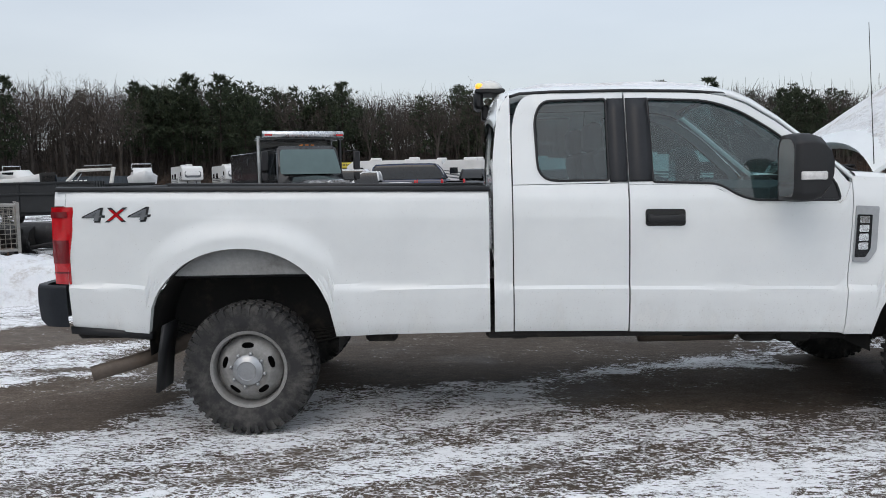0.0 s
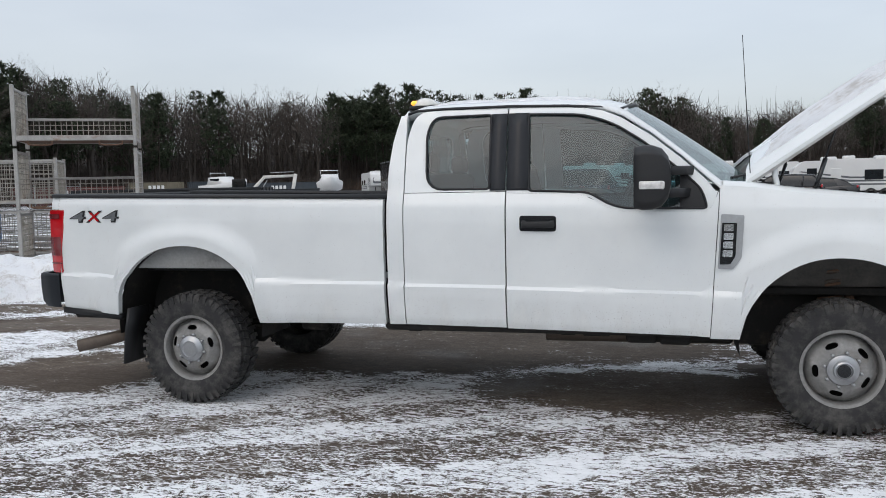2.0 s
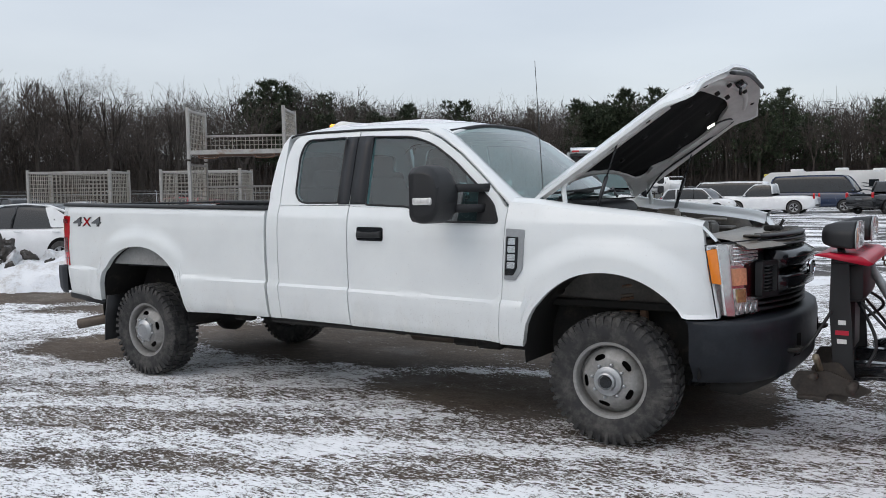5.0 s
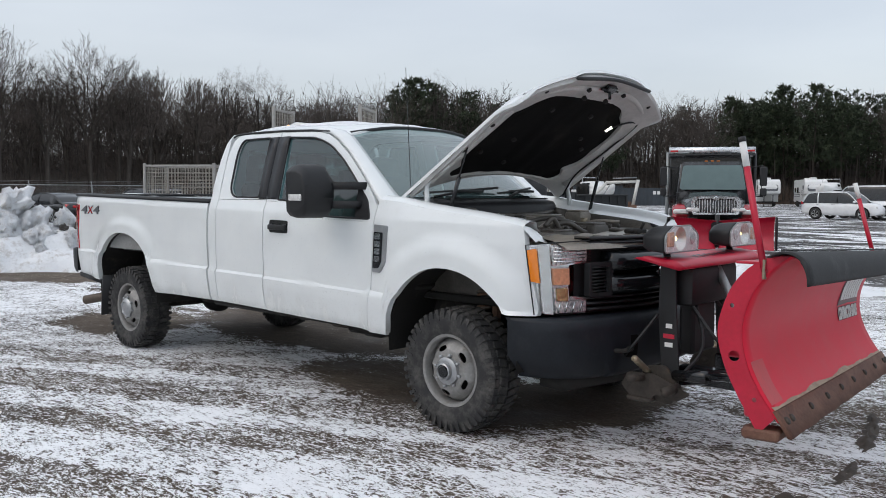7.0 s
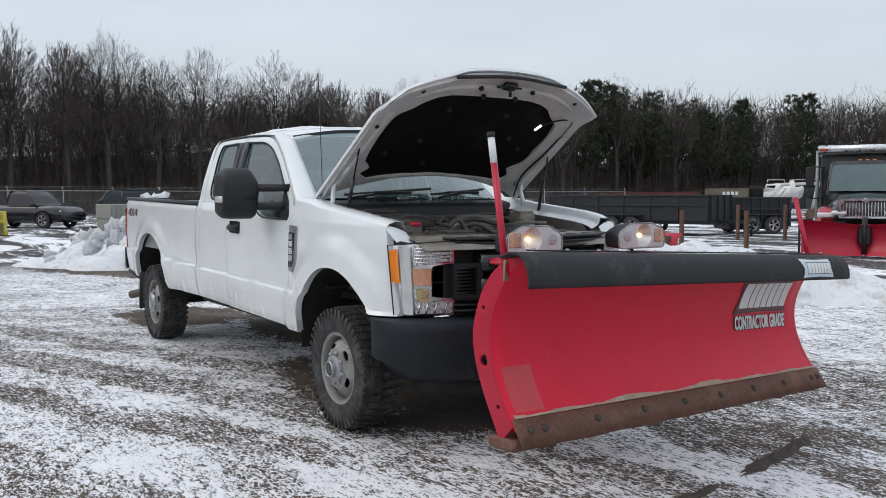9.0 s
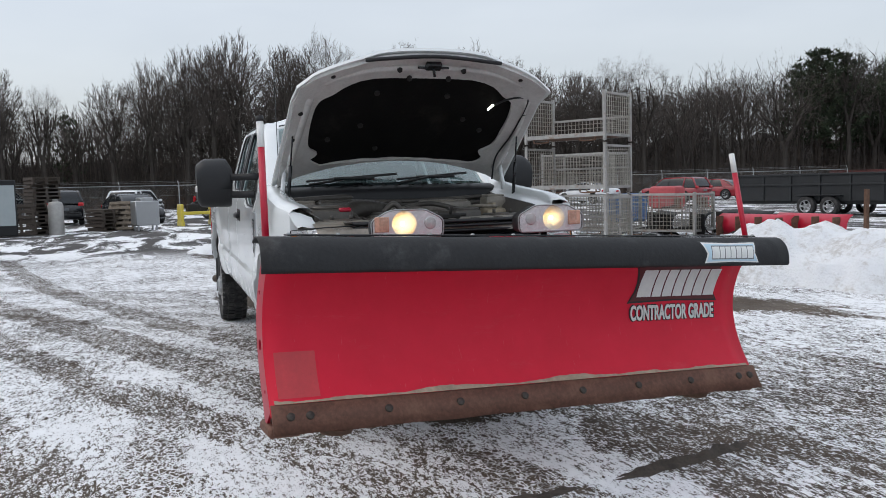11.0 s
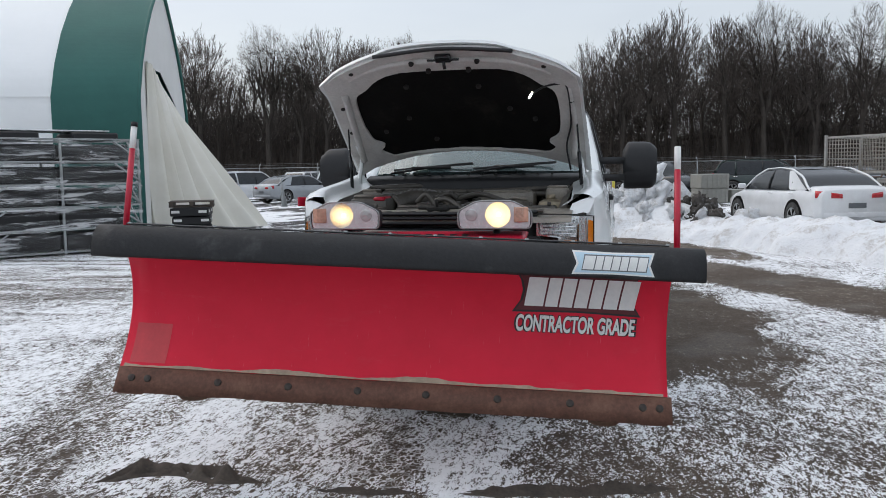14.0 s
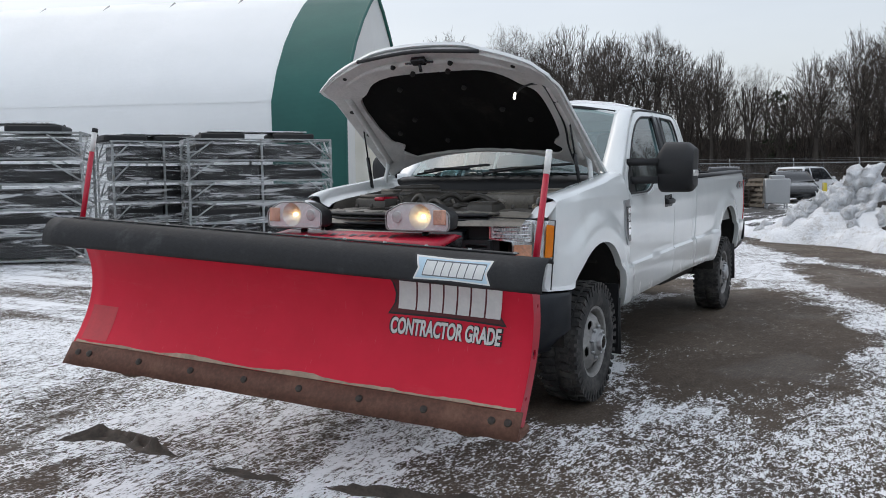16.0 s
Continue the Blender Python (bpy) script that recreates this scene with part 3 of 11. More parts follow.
def body_w(x, z):
    """Half width of the body, belt and window posts at height z."""
    zz = z + 0.018 * (x - 1.5)
    w = float(np.interp(zz, (0.54, 0.58, 0.63, 0.78, 0.846, 0.864, 1.05, 1.25, 1.36, 1.42, 1.47, 1.55, 1.93, 1.98),
                        (0.940, 0.966, 0.984, 1.006, 1.010, 0.992, 1.001, 1.000, 0.990, 0.970, 0.952, 0.938, 0.832, 0.800)))
    for cx, cz in ((-0.02, 0.52), (4.15, 0.47)):
        d = math.hypot(x - cx, z - cz)
        if z < 1.40:
            w += 0.030 * smooth01(0.80, 0.64, d) * smooth01(1.40, 1.15, z)
    if x > 4.45:
        w -= 1.05 * (x - 4.45) ** 2
    if x < -0.95:
        w -= 0.9 * (-0.95 - x) ** 2
    return w


def lean(x, z):
    """The front door's leading edge leans with height."""
    return x - 0.052 * max(0.0, 1 - abs(x - 3.5) / 0.35) * min(1.0, max(0.0, (1.40 - z) / 0.85))


def side_panel(name, xs, low, high, s, label="", rows=44, flange=0.045, parent=None, width=body_w):
    bm = bmesh.new()
    grid = []
    for x in xs:
        a, b = low(x), high(x)
        col = []
        for k in range(rows + 1):
            z = a + (b - a) * k / rows
            xx = lean(x, z)
            col.append(bm.verts.new((xx, s * width(x, z), z)))
        grid.append(col)
    for p, q in zip(grid, grid[1:]):
        for k in range(rows):
            f = (p[k], q[k], q[k + 1], p[k + 1])
            bm.faces.new(f if s < 0 else f[::-1])
    rim = [e for e in bm.edges if e.is_boundary]
    ext = bmesh.ops.extrude_edge_only(bm, edges=rim)
    for v in ext["geom"]:
        if isinstance(v, bmesh.types.BMVert):
            v.co.y -= s * flange
    return part(name, bm, PAINT, parent or TRUCK, label, smooth=28)


def outward(bm, centre):
    """Turns every face away from a place inside."""
    bm.normal_update()
    for f in bm.faces:
        if f.normal.dot(f.calc_center_median() - Vector(centre)) < 0:
            f.normal_flip()


def span(a, b, n):
    return [a + (b - a) * k / n for k in range(n + 1)]


def rear_low(x):
    if abs(x + 0.025) < 0.545:
        return 0.60 + 0.505 * max(0.0, 1 - abs((x + 0.025) / 0.545) ** 2.15) ** 0.5
    if x < -1.03:
        return 1.368
    return float(np.interp(x, (-1.03, -0.57, 0.52, 1.44), (0.655, 0.612, 0.577, 0.588)))


def front_low(x):
    r = 0.505 if x < 4.145 else 0.545
    if abs(x - 4.145) < r:
        return max(0.545, 0.52 + 0.51 * max(0.0, 1 - abs((x - 4.145) / r) ** 2.1) ** 0.5) if x < 4.145 else max(0.785 if x > 4.625 else 0, 0.52 + 0.51 * max(0.0, 1 - abs((x - 4.145) / r) ** 2.1) ** 0.5)
    return 0.548 if x < 4.1 else 0.785


def fender_top(x):
    return float(np.interp(x, (3.5, 3.7, 3.9, 4.43, 4.64, 4.70, 4.705, 4.79), (1.452, 1.437, 1.405, 1.350, 1.318, 1.300, 1.212, 0.80)))


BED_XS = [-1.10, -1.07, -1.031, -1.029] + span(-1.0, -0.575, 8) + span(-0.569, 0.519, 40) + span(0.525, 1.426, 16)
FEN_XS = span(3.500, 3.638, 5) + span(3.6405, 4.688, 40) + [4.70, 4.715, 4.73, 4.75, 4.77, 4.785]
CAB_XS = [1.452, 1.457, 1.465, 1.475, 1.49, 1.51, 1.535, 1.560]
BELT_F = ((2.21, 2.66, 2.75, 2.84, 2.93, 3.42, 3.46, 3.49), (1.428, 1.418, 1.392, 1.335, 1.308, 1.298, 1.33, 1.42))

for s in SIDES:
    side = "right" if s < 0 else "left"
    side_panel("bed_side", BED_XS, rear_low, lambda x: 1.462 - 0.0185 * (x + 1.1), s, "white bed side with a flared wheel arch")
    side_panel("cab_corner", CAB_XS, lambda x: 0.588, lambda x: float(np.interp(x, (1.45, 1.457, 1.475, 1.51, 1.56), (1.50, 1.62, 1.77, 1.90, 1.975))), s)
    rear_door = side_panel("rear_door", span(1.567, 2.224, 14), lambda x: 0.590 - 0.012 * (x - 1.55), lambda x: 1.436, s)
    front_door = side_panel("front_door", span(2.233, 3.0, 14) + span(3.05, 3.495, 12), lambda x: 0.578 - 0.0165 * (x - 2.2), lambda x: float(np.interp(x, *BELT_F)), s)
    side_panel("front_fender", FEN_XS, front_low, fender_top, s, "white front fender")

    def put(x, z, s=s):
        return Vector((x, s * body_w(x, max(z, 1.40)) if z > 1.40 else s * (body_w(x, 1.40) + (1.40 - z) * 0.1), z))

    inward = Vector((0, -s * 0.035, 0))
    # window frames
    bm = bmesh.new()
    out = rounded([(1.568, 1.44), (1.568, 1.80), (1.63, 1.965), (2.222, 1.968), (2.225, 1.44)], (0.0, 0.25, 0.12, 0.0, 0.0), 6)
    hole = rounded([(1.715, 1.458), (1.70, 1.82), (1.745, 1.922), (2.12, 1.926), (2.12, 1.456)], (0.11, 0.10, 0.07, 0.02, 0.02), 5)
    plate(bm, out, [hole], put, inward)
    part("window_frame", bm, PAINT, rear_door)
    bm = bmesh.new()
    out = [(2.233, 1.43), (2.231, 1.968), (2.45, 1.966), (2.70, 1.948), (2.82, 1.925), (2.93, 1.878), (3.10, 1.768), (3.28, 1.622), (3.42, 1.492), (3.475, 1.42)] + list(zip(BELT_F[0][:0:-1], BELT_F[1][:0:-1]))
    hole = rounded([(2.37, 1.44), (2.36, 1.920), (2.70, 1.905), (2.88, 1.845), (3.06, 1.728), (3.26, 1.562), (3.40, 1.432), (3.43, 1.318), (2.95, 1.326), (2.86, 1.352), (2.74, 1.425)],
                   (0.02, 0.02, 0.08, 0.08, 0.06, 0.06, 0.06, 0.03, 0.06, 0.05, 0.05), 4)
    plate(bm, out, [hole], put, inward)
    part("window_frame", bm, PAINT, front_door)
    # glass and its black seals
    pane_r = rounded([(1.725, 1.465), (1.712, 1.82), (1.752, 1.914), (2.13, 1.918), (2.13, 1.462)], (0.10, 0.09, 0.06, 0.01, 0.01), 5)
    pane_f = rounded([(2.345, 1.445), (2.335, 1.912), (2.70, 1.897), (2.875, 1.838), (3.05, 1.722), (3.28, 1.535), (3.28, 1.326), (2.95, 1.333), (2.865, 1.360), (2.745, 1.432)],
                     (0.0, 0.0, 0.08, 0.08, 0.06, 0.01, 0.01, 0.06, 0.05, 0.05), 4)
    for loop, owner, mat in ((pane_r, rear_door, GLASS_DARK), (pane_f, front_door, GLASS)):
        bm = bmesh.new()
        plate(bm, loop, (), lambda x, z: put(x, z) - Vector((0, s * 0.012, 0)))
        outward(bm, (2.4, 0, 1.4))
        g = part("window_pane", bm, mat, owner, "tinted glass" if owner is rear_door else "")
        g.visible_shadow = False
    for frm, owner in ((hole, front_door), (rounded([(1.715, 1.458), (1.70, 1.82), (1.745, 1.922), (2.12, 1.926), (2.12, 1.456)], (0.11, 0.10, 0.07, 0.02, 0.02), 5), rear_door)):
        bm = bmesh.new()
        tube(bm, [put(a, b) + Vector((0, s * 0.001, 0)) for a, b in frm + frm[:1]], 0.008, 5)
        part("window_seal", bm, BLACK, owner)
    # black applique on the centre posts, and the sail behind the mirror
    for lo, hi, owner in ((2.125, 2.224, rear_door), (2.234, 2.365, front_door)):
        bm = bmesh.new()
        zs = (1.445, 1.46, 1.47, 1.50, 1.55, 1.65, 1.75, 1.85, 1.93)
        loft(bm, [[put(lo, z) + Vector((0, s * 0.006, 0)), put(hi, z) + Vector((0, s * 0.006, 0)), put(hi, z) - Vector((0, s * 0.01, 0)), put(lo, z) - Vector((0, s * 0.01, 0))] for z in zs])
        part("post_cover", bm, SATIN_BLACK, owner, "gloss black post cover")
    bm = bmesh.new()
    plate(bm, rounded([(3.275, 1.552), (3.40, 1.435), (3.435, 1.316), (3.275, 1.316)], 0.02, 3), (), lambda x, z: put(x, z) + Vector((0, s * 0.003, 0)), Vector((0, -s * 0.02, 0)))
    part("mirror_sail", bm, BLACK, front_door, "black triangular mirror base")
    # handle in its cup
    bm = bmesh.new()
    plate(bm, rounded([(2.318, 1.192), (2.318, 1.288), (2.545, 1.284), (2.545, 1.188)], 0.02, 4), (), lambda x, z: Vector((x, s * (body_w(x, z) + 0.004), z)), Vector((0, -s * 0.03, 0)))
    cup = part("door_handle", bm, BLACK_GLOSS, front_door, "black door handle")
    bm = bmesh.new()
    box(bm, (2.435, s * 1.022, 1.232), (0.205, 0.026, 0.040), 0.011, seg=2)
    for hx in (2.345, 2.52):
        box(bm, (hx, s * 1.010, 1.236), (0.030, 0.03, 0.045), 0.008)
    part("grip", bm, BLACK, cup)
    # fender badge: a plain plate with pale bars
    bm = bmesh.new()
    plate(bm, rounded([(3.512, 0.965), (3.512, 1.285), (3.638, 1.278), (3.632, 1.03), (3.590, 0.962)], 0.010, 2), (), lambda x, z: Vector((lean(x, z), s * (body_w(x, z) + 0.010), z)), Vector((0, -s * 0.012, 0)))
    badge = part("fender_badge", bm, SILVER, TRUCK, "silver fender plate with a dark inset")
    bm = bmesh.new()
    plate(bm, rounded([(3.520, 0.990), (3.520, 1.235), (3.600, 1.232), (3.600, 1.04), (3.575, 0.992)], 0.006, 2), (), lambda x, z: Vector((lean(x, z), s * (body_w(x, z) + 0.013), z)), Vector((0, -s * 0.006, 0)))
    part("inset", bm, BLACK_GLOSS, badge)
    for k, z in enumerate((1.205, 1.155, 1.105, 1.055)):
        bm = bmesh.new()
        plate(bm, rounded([(3.532, z - 0.020), (3.532, z + 0.020), (3.584, z + 0.020), (3.584, z - 0.020)], 0.007, 2), (), lambda x, z: Vector((lean(x, z), s * (body_w(x, z) + 0.0155), z)), Vector((0, -s * 0.004, 0)))
        part("badge_bar", bm, CHROME, badge)
    # tail lamp wrapping the corner
    bm = bmesh.new()
    prof = [(-1.0, 0.912), (-1.0, 0.955), (-1.004, 1.06), (-0.995, 1.22), (-0.986, 1.345), (-0.99, 1.362)]
    rings = []
    for x0, z in prof:
        w = body_w(-1.0, z)
        rings.append([(x0 if z > 1.1 else x0 - 0.022 * smooth01(1.2, 1.0, z), s * (w + 0.006), z), (-1.07, s * (w - 0.002), z), (-1.125, s * (w - 0.028), z), (-1.145, s * (w - 0.075), z), (-1.14, s * (w - 0.16), z)])
    loft(bm, rings, closed=False)
    ext = bmesh.ops.extrude_edge_only(bm, edges=[e for e in bm.edges if e.is_boundary])
    for v in ext["geom"]:
        if isinstance(v, bmesh.types.BMVert):
            v.co += Vector((0.02, -s * 0.03, 0))
    tail = part("tail_lamp", bm, RED_LENS, TRUCK, "tall red tail lamp")
    for z0, z1, mat in ((1.30, 1.335, DARKRED_LENS), (1.155, 1.17, DARKRED_LENS), (1.035, 1.155, DARKRED_LENS), (0.975, 0.985, DARKRED_LENS)):
        bm = bmesh.new()
        w = body_w(-1.0, z0)
        loft(bm, [[(-1.016, s * (w + 0.008), z), (-1.07, s * (w + 0.001), z), (-1.127, s * (w - 0.026), z)] for z in (z0, z1)], closed=False)
        part("lens_band", bm, mat, tail)
    # mud flap behind each rear wheel
    bm = bmesh.new()
    loft(bm, [[(x0, s * 0.76, z), (x0, s * 1.0, z), (x0 - 0.02, s * 1.0, z), (x0 - 0.02, s * 0.76, z)] for x0, z in ((-0.475, 0.66), (-0.505, 0.50), (-0.53, 0.26))])
    part("mud_flap", bm, BLACK, TRUCK, "black rubber mud flap")
    bm = bmesh.new()
    loft(bm, [[(x0, s * 0.77, z), (x0, s * 0.985, z), (x0 - 0.015, s * 0.985, z), (x0 - 0.015, s * 0.77, z)] for x0, z in ((3.66, 0.60), (3.645, 0.42), (3.63, 0.20))])
    if s > 0:
        part("mud_flap", bm, BLACK, TRUCK, "black rubber mud flap")
    else:
        bm.free()
    # wheel houses
    for cx, cz, r, mat, x0, x1 in ((-0.02, 0.56, 0.56, DARK, 0.55, 0.98), (4.15, 0.52, 0.54, DARK, 0.55, 0.97)):
        bm = bmesh.new()
        arc = [(cx + r * math.cos(a), cz + r * math.sin(a)) for a in np.linspace(-0.15, math.pi + 0.15, 25)]
        loft(bm, [[(a, s * y, b) for a, b in arc] for y in (x0, x1)], closed=False)
        bm.faces.new([bm.verts.new((a, s * x0, b)) for a, b in arc])
        part("wheel_house", bm, mat, TRUCK)
    bm = bmesh.new()
    plate(bm, [(-0.42, 0.945), (-0.33, 1.06), (-0.18, 1.10), (0.12, 1.10), (0.28, 1.06), (0.37, 0.945)], (), lambda x, z: Vector((x, s * 0.955, z)), Vector((0, -s * 0.01, 0)))
    part("inner_bed_wall", bm, plain("dirty_grey_primer", (0.27, 0.27, 0.265), 0.7, vary=0.3, scale=7, dirt=((0.06, 0.05, 0.045), 0.6)) if s < 0 else bpy.data.materials["dirty_grey_primer"], TRUCK)

# bed: floor, head wall, tailgate, rail caps
bm = bmesh.new()
box(bm, (0.17, 0, 0.93), (2.50, 1.60, 0.04), 0.01)
for s in SIDES:
    box(bm, (0.17, s * 0.86, 1.19), (2.50, 0.06, 0.50), 0.01)
box(bm, (1.405, 0, 1.17), (0.05, 1.80, 0.50), 0.01)
part("bed_liner", bm, BLACK, TRUCK, "black bed liner")
bm = bmesh.new()
box(bm, (-1.10, 0, 1.165), (0.07, 1.62, 0.56), 0.02, seg=2)
box(bm, (-1.142, 0, 1.18), (0.014, 1.30, 0.30), 0.006)
gate = part("tailgate", bm, PAINT, TRUCK)
bm = bmesh.new()
box(bm, (-1.147, 0, 1.33), (0.02, 0.22, 0.07), 0.008)
part("tailgate_handle", bm, BLACK, gate)
for s in SIDES:
    bm = bmesh.new()
    loft(bm, [[(x, s * 0.985, z - 0.016), (x, s * 0.978, z + 0.006), (x, s * 0.95, z + 0.014), (x, s * 0.83, z + 0.012), (x, s * 0.82, z - 0.02)] for x, z in ((-1.09, 1.468), (0.2, 1.444), (1.435, 1.421))])
    part("rail_cap", bm, BLACK, TRUCK, "black plastic bed rail cap")
bm = bmesh.new()
box(bm, (-1.105, 0, 1.462), (0.085, 1.64, 0.02), 0.008)
part("gate_cap", bm, BLACK, TRUCK)

# rear bumper
bm = bmesh.new()
path = [(-1.045, -1.005), (-1.12, -1.0), (-1.235, -0.965), (-1.275, -0.88), (-1.29, -0.5), (-1.29, 0.5), (-1.275, 0.88), (-1.235, 0.965), (-1.12, 1.0), (-1.045, 1.005)]
loft(bm, [[(x * k + (1 - k) * -1.0, y * (0.985 + 0.015 * k), z) for x, y in path] for z, k in ((0.66, 0.80), (0.70, 0.95), (0.80, 1.0), (0.885, 1.0), (0.905, 0.97), (0.907, 0.75))], closed=False)
part("rear_bumper", bm, BUMPER, TRUCK, "black rear step bumper", smooth=50)
bm = bmesh.new()
box(bm, (-1.02, 0, 0.60), (0.14, 1.2, 0.10), 0.02)
box(bm, (-0.90, -0.80, 0.60), (0.36, 0.06, 0.09), 0.02)
box(bm, (-1.06, 0, 0.54), (0.30, 0.09, 0.09), 0.01)
part("hitch", bm, DARK, TRUCK, "trailer hitch receiver")
for s in SIDES:
    bm = bmesh.new()
    loft(bm, [[(x, s * 0.988, z), (x, s * 0.90, z - 0.005), (x, s * 0.90, z - 0.05), (x, s * 0.980, z - 0.045)] for x, z in ((-1.04, 0.662), (-0.80, 0.640), (-0.57, 0.618))])
    part("lower_trim", bm, BLACK, TRUCK)

# roof
RX = (1.470, 1.500, 1.54, 1.62, 1.80, 2.25, 2.60, 2.80, 2.90, 2.945)
RC = (1.86, 1.96, 2.015, 2.045, 2.058, 2.062, 2.055, 2.035, 2.01, 1.985)
RE = (1.80, 1.90, 1.955, 1.978, 1.985, 1.984, 1.972, 1.955, 1.93, 1.905)
bm = bmesh.new()
rings = []
for x, zc, ze in zip(RX, RC, RE):
    ring = []
    for k in range(-14, 15):
        t = k / 14
        y = t * 0.808
        ring.append((x - (0.03 * (1 - t * t) if x < 1.55 else 0) + (0.04 * (1 - t * t) if x > 2.75 else 0), y, zc - (zc - ze) * abs(t) ** 4.5 - 0.018 * t * t))
    rings.append(ring)
loft(bm, rings, closed=False)
ext = bmesh.ops.extrude_edge_only(bm, edges=[e for e in bm.edges if e.is_boundary])
for v in ext["geom"]:
    if isinstance(v, bmesh.types.BMVert):
        v.co += Vector((0, -0.05 * np.sign(v.co.y) if abs(v.co.y) > 0.78 else 0, -0.03))
roof = part("roof", bm, PAINT, TRUCK, smooth=45)
for s in SIDES:
    bm = bmesh.new()
    tube(bm, [(x, s * 0.80, z - 0.008) for x, z in zip(RX[2:], RE[2:])], 0.010, 6)
    part("drip_rail", bm, BLACK, roof, "black roof seam")
# thin old snow left on the roof
bm = bmesh.new()
n = 26
g = [[None] * n for _ in range(n)]
for i in range(n):
    for j in range(n):
        u, v = i / (n - 1), j / (n - 1) * 2 - 1
        x, y = 1.62 + 1.22 * u, v * 0.66
        zc, ze = np.interp(x, RX, RC), np.interp(x, RX, RE)
        t = y / 0.808
        edge = min(1.0, 8 * min(u, 1 - u, (1 - abs(v)) * 0.6))
        g[i][j] = bm.verts.new((x, y, zc - (zc - ze) * abs(t) ** 4.5 - 0.018 * t * t - 0.004 + edge * (0.014 + 0.012 * noise.noise((x * 6, y * 6, 1)))))
for i in range(n - 1):
    for j in range(n - 1):
        bm.faces.new((g[i][j], g[i + 1][j], g[i + 1][j + 1], g[i][j + 1]))
solid("roof_snow", bm, SNOW, "thin crust of old snow on the truck roof", "snow", kind="stuff")

# back wall of the cab with its window
bm = bmesh.new()
plate(bm, [(-0.94, 1.0), (-0.93, 1.45), (-0.86, 1.80), (-0.74, 1.95), (0.74, 1.95), (0.86, 1.80), (0.93, 1.45), (0.94, 1.0)], [rounded([(-0.66, 1.50), (-0.64, 1.86), (0.64, 1.86), (0.66, 1.50)], 0.06)],
      lambda y, z: Vector((1.462 + 0.10 * max(0.0, z - 1.5) ** 1.5, y, z)), (0.03, 0, 0))
part("cab_back", bm, PAINT, TRUCK)
bm = bmesh.new()
plate(bm, rounded([(-0.67, 1.49), (-0.65, 1.87), (0.65, 1.87), (0.67, 1.49)], 0.06), (), lambda y, z: Vector((1.472 + 0.10 * max(0.0, z - 1.5) ** 1.5, y, z)))
outward(bm, (2.4, 0, 1.4))
g = part("rear_window", bm, GLASS_DARK, TRUCK)
g.visible_shadow = False

# windshield, posts, cowl
WS = [((2.925, 0.705, 1.935), (2.99, 0.36, 1.985), (3.0, 0, 1.995)), ((3.06, 0.725, 1.84), (3.16, 0.38, 1.88), (3.18, 0, 1.885)), ((3.20, 0.745, 1.725), (3.34, 0.39, 1.755), (3.37, 0, 1.76)),
      ((3.36, 0.765, 1.595), (3.53, 0.40, 1.615), (3.57, 0, 1.62)), ((3.52, 0.785, 1.465), (3.72, 0.42, 1.475), (3.77, 0, 1.475))]
bm = bmesh.new()
loft(bm, [bend([(a[0], -a[1], a[2]), (b[0], -b[1], b[2]), c, b, a], 4) for a, b, c in WS], closed=False)
outward(bm, (2.4, 0, 1.2))
g = part("windshield", bm, WINDSHIELD, TRUCK, "windshield with a pale teal matt film", smooth=80)
g.visible_shadow = False
bm = bmesh.new()
tube(bm, bend([(2.925, -0.705, 1.937), (2.99, -0.36, 1.988), (3.0, 0, 1.998), (2.99, 0.36, 1.988), (2.925, 0.705, 1.937)], 5), 0.014, 6)
part("windshield_seal", bm, BLACK, TRUCK)
for s in SIDES:
    bm = bmesh.new()
    door_edge = [(2.62, 1.958), (2.82, 1.930), (2.93, 1.885), (3.10, 1.775), (3.28, 1.628), (3.42, 1.500), (3.50, 1.425)]
    glass_edge = [(2.80, 0.70, 1.972), (2.90, 0.705, 1.952), (2.985, 0.715, 1.905), (3.13, 0.737, 1.79), (3.29, 0.757, 1.655), (3.45, 0.777, 1.525), (3.56, 0.79, 1.445)]
    rows = []
    for (x, z), (gx, gy, gz) in zip(door_edge, glass_edge):
        a, b = Vector((x + 0.006, s * body_w(x, z), z + 0.004)), Vector((gx, s * gy, gz))
        mid = (a + b) / 2 + Vector((0.01, s * 0.018, 0.018))
        rows.append([a - Vector((0, s * 0.03, 0)), a, a * 0.6 + mid * 0.4 + Vector((0, s * 0.004, 0.004)), mid, b * 0.6 + mid * 0.4, b, b - Vector((0.02, 0, 0.03))])
    loft(bm, rows, closed=False)
    part("windshield_post", bm, PAINT, TRUCK, smooth=60)
bm = bmesh.new()
rows = []
for y in np.linspace(-0.86, 0.86, 19):
    f = 1 - (y / 0.86) ** 2
    rows.append([(3.47 + 0.27 * f, y, 1.455), (3.56 + 0.24 * f, y, 1.452), (3.66 + 0.20 * f, y, 1.430), (3.70 + 0.18 * f, y, 1.395), (3.70 + 0.18 * f, y, 1.30)])
loft(bm, rows, closed=False)
cowl = part("cowl", bm, BLACK, TRUCK, "black plastic cowl below the windshield")
for y in np.linspace(-0.6, 0.6, 13):
    bm = bmesh.new()
    box(bm, (3.60 + 0.24 * (1 - (y / 0.86) ** 2), y, 1.456), (0.10, 0.012, 0.008), 0.002)
    part("vent_slot", bm, DARK, cowl)
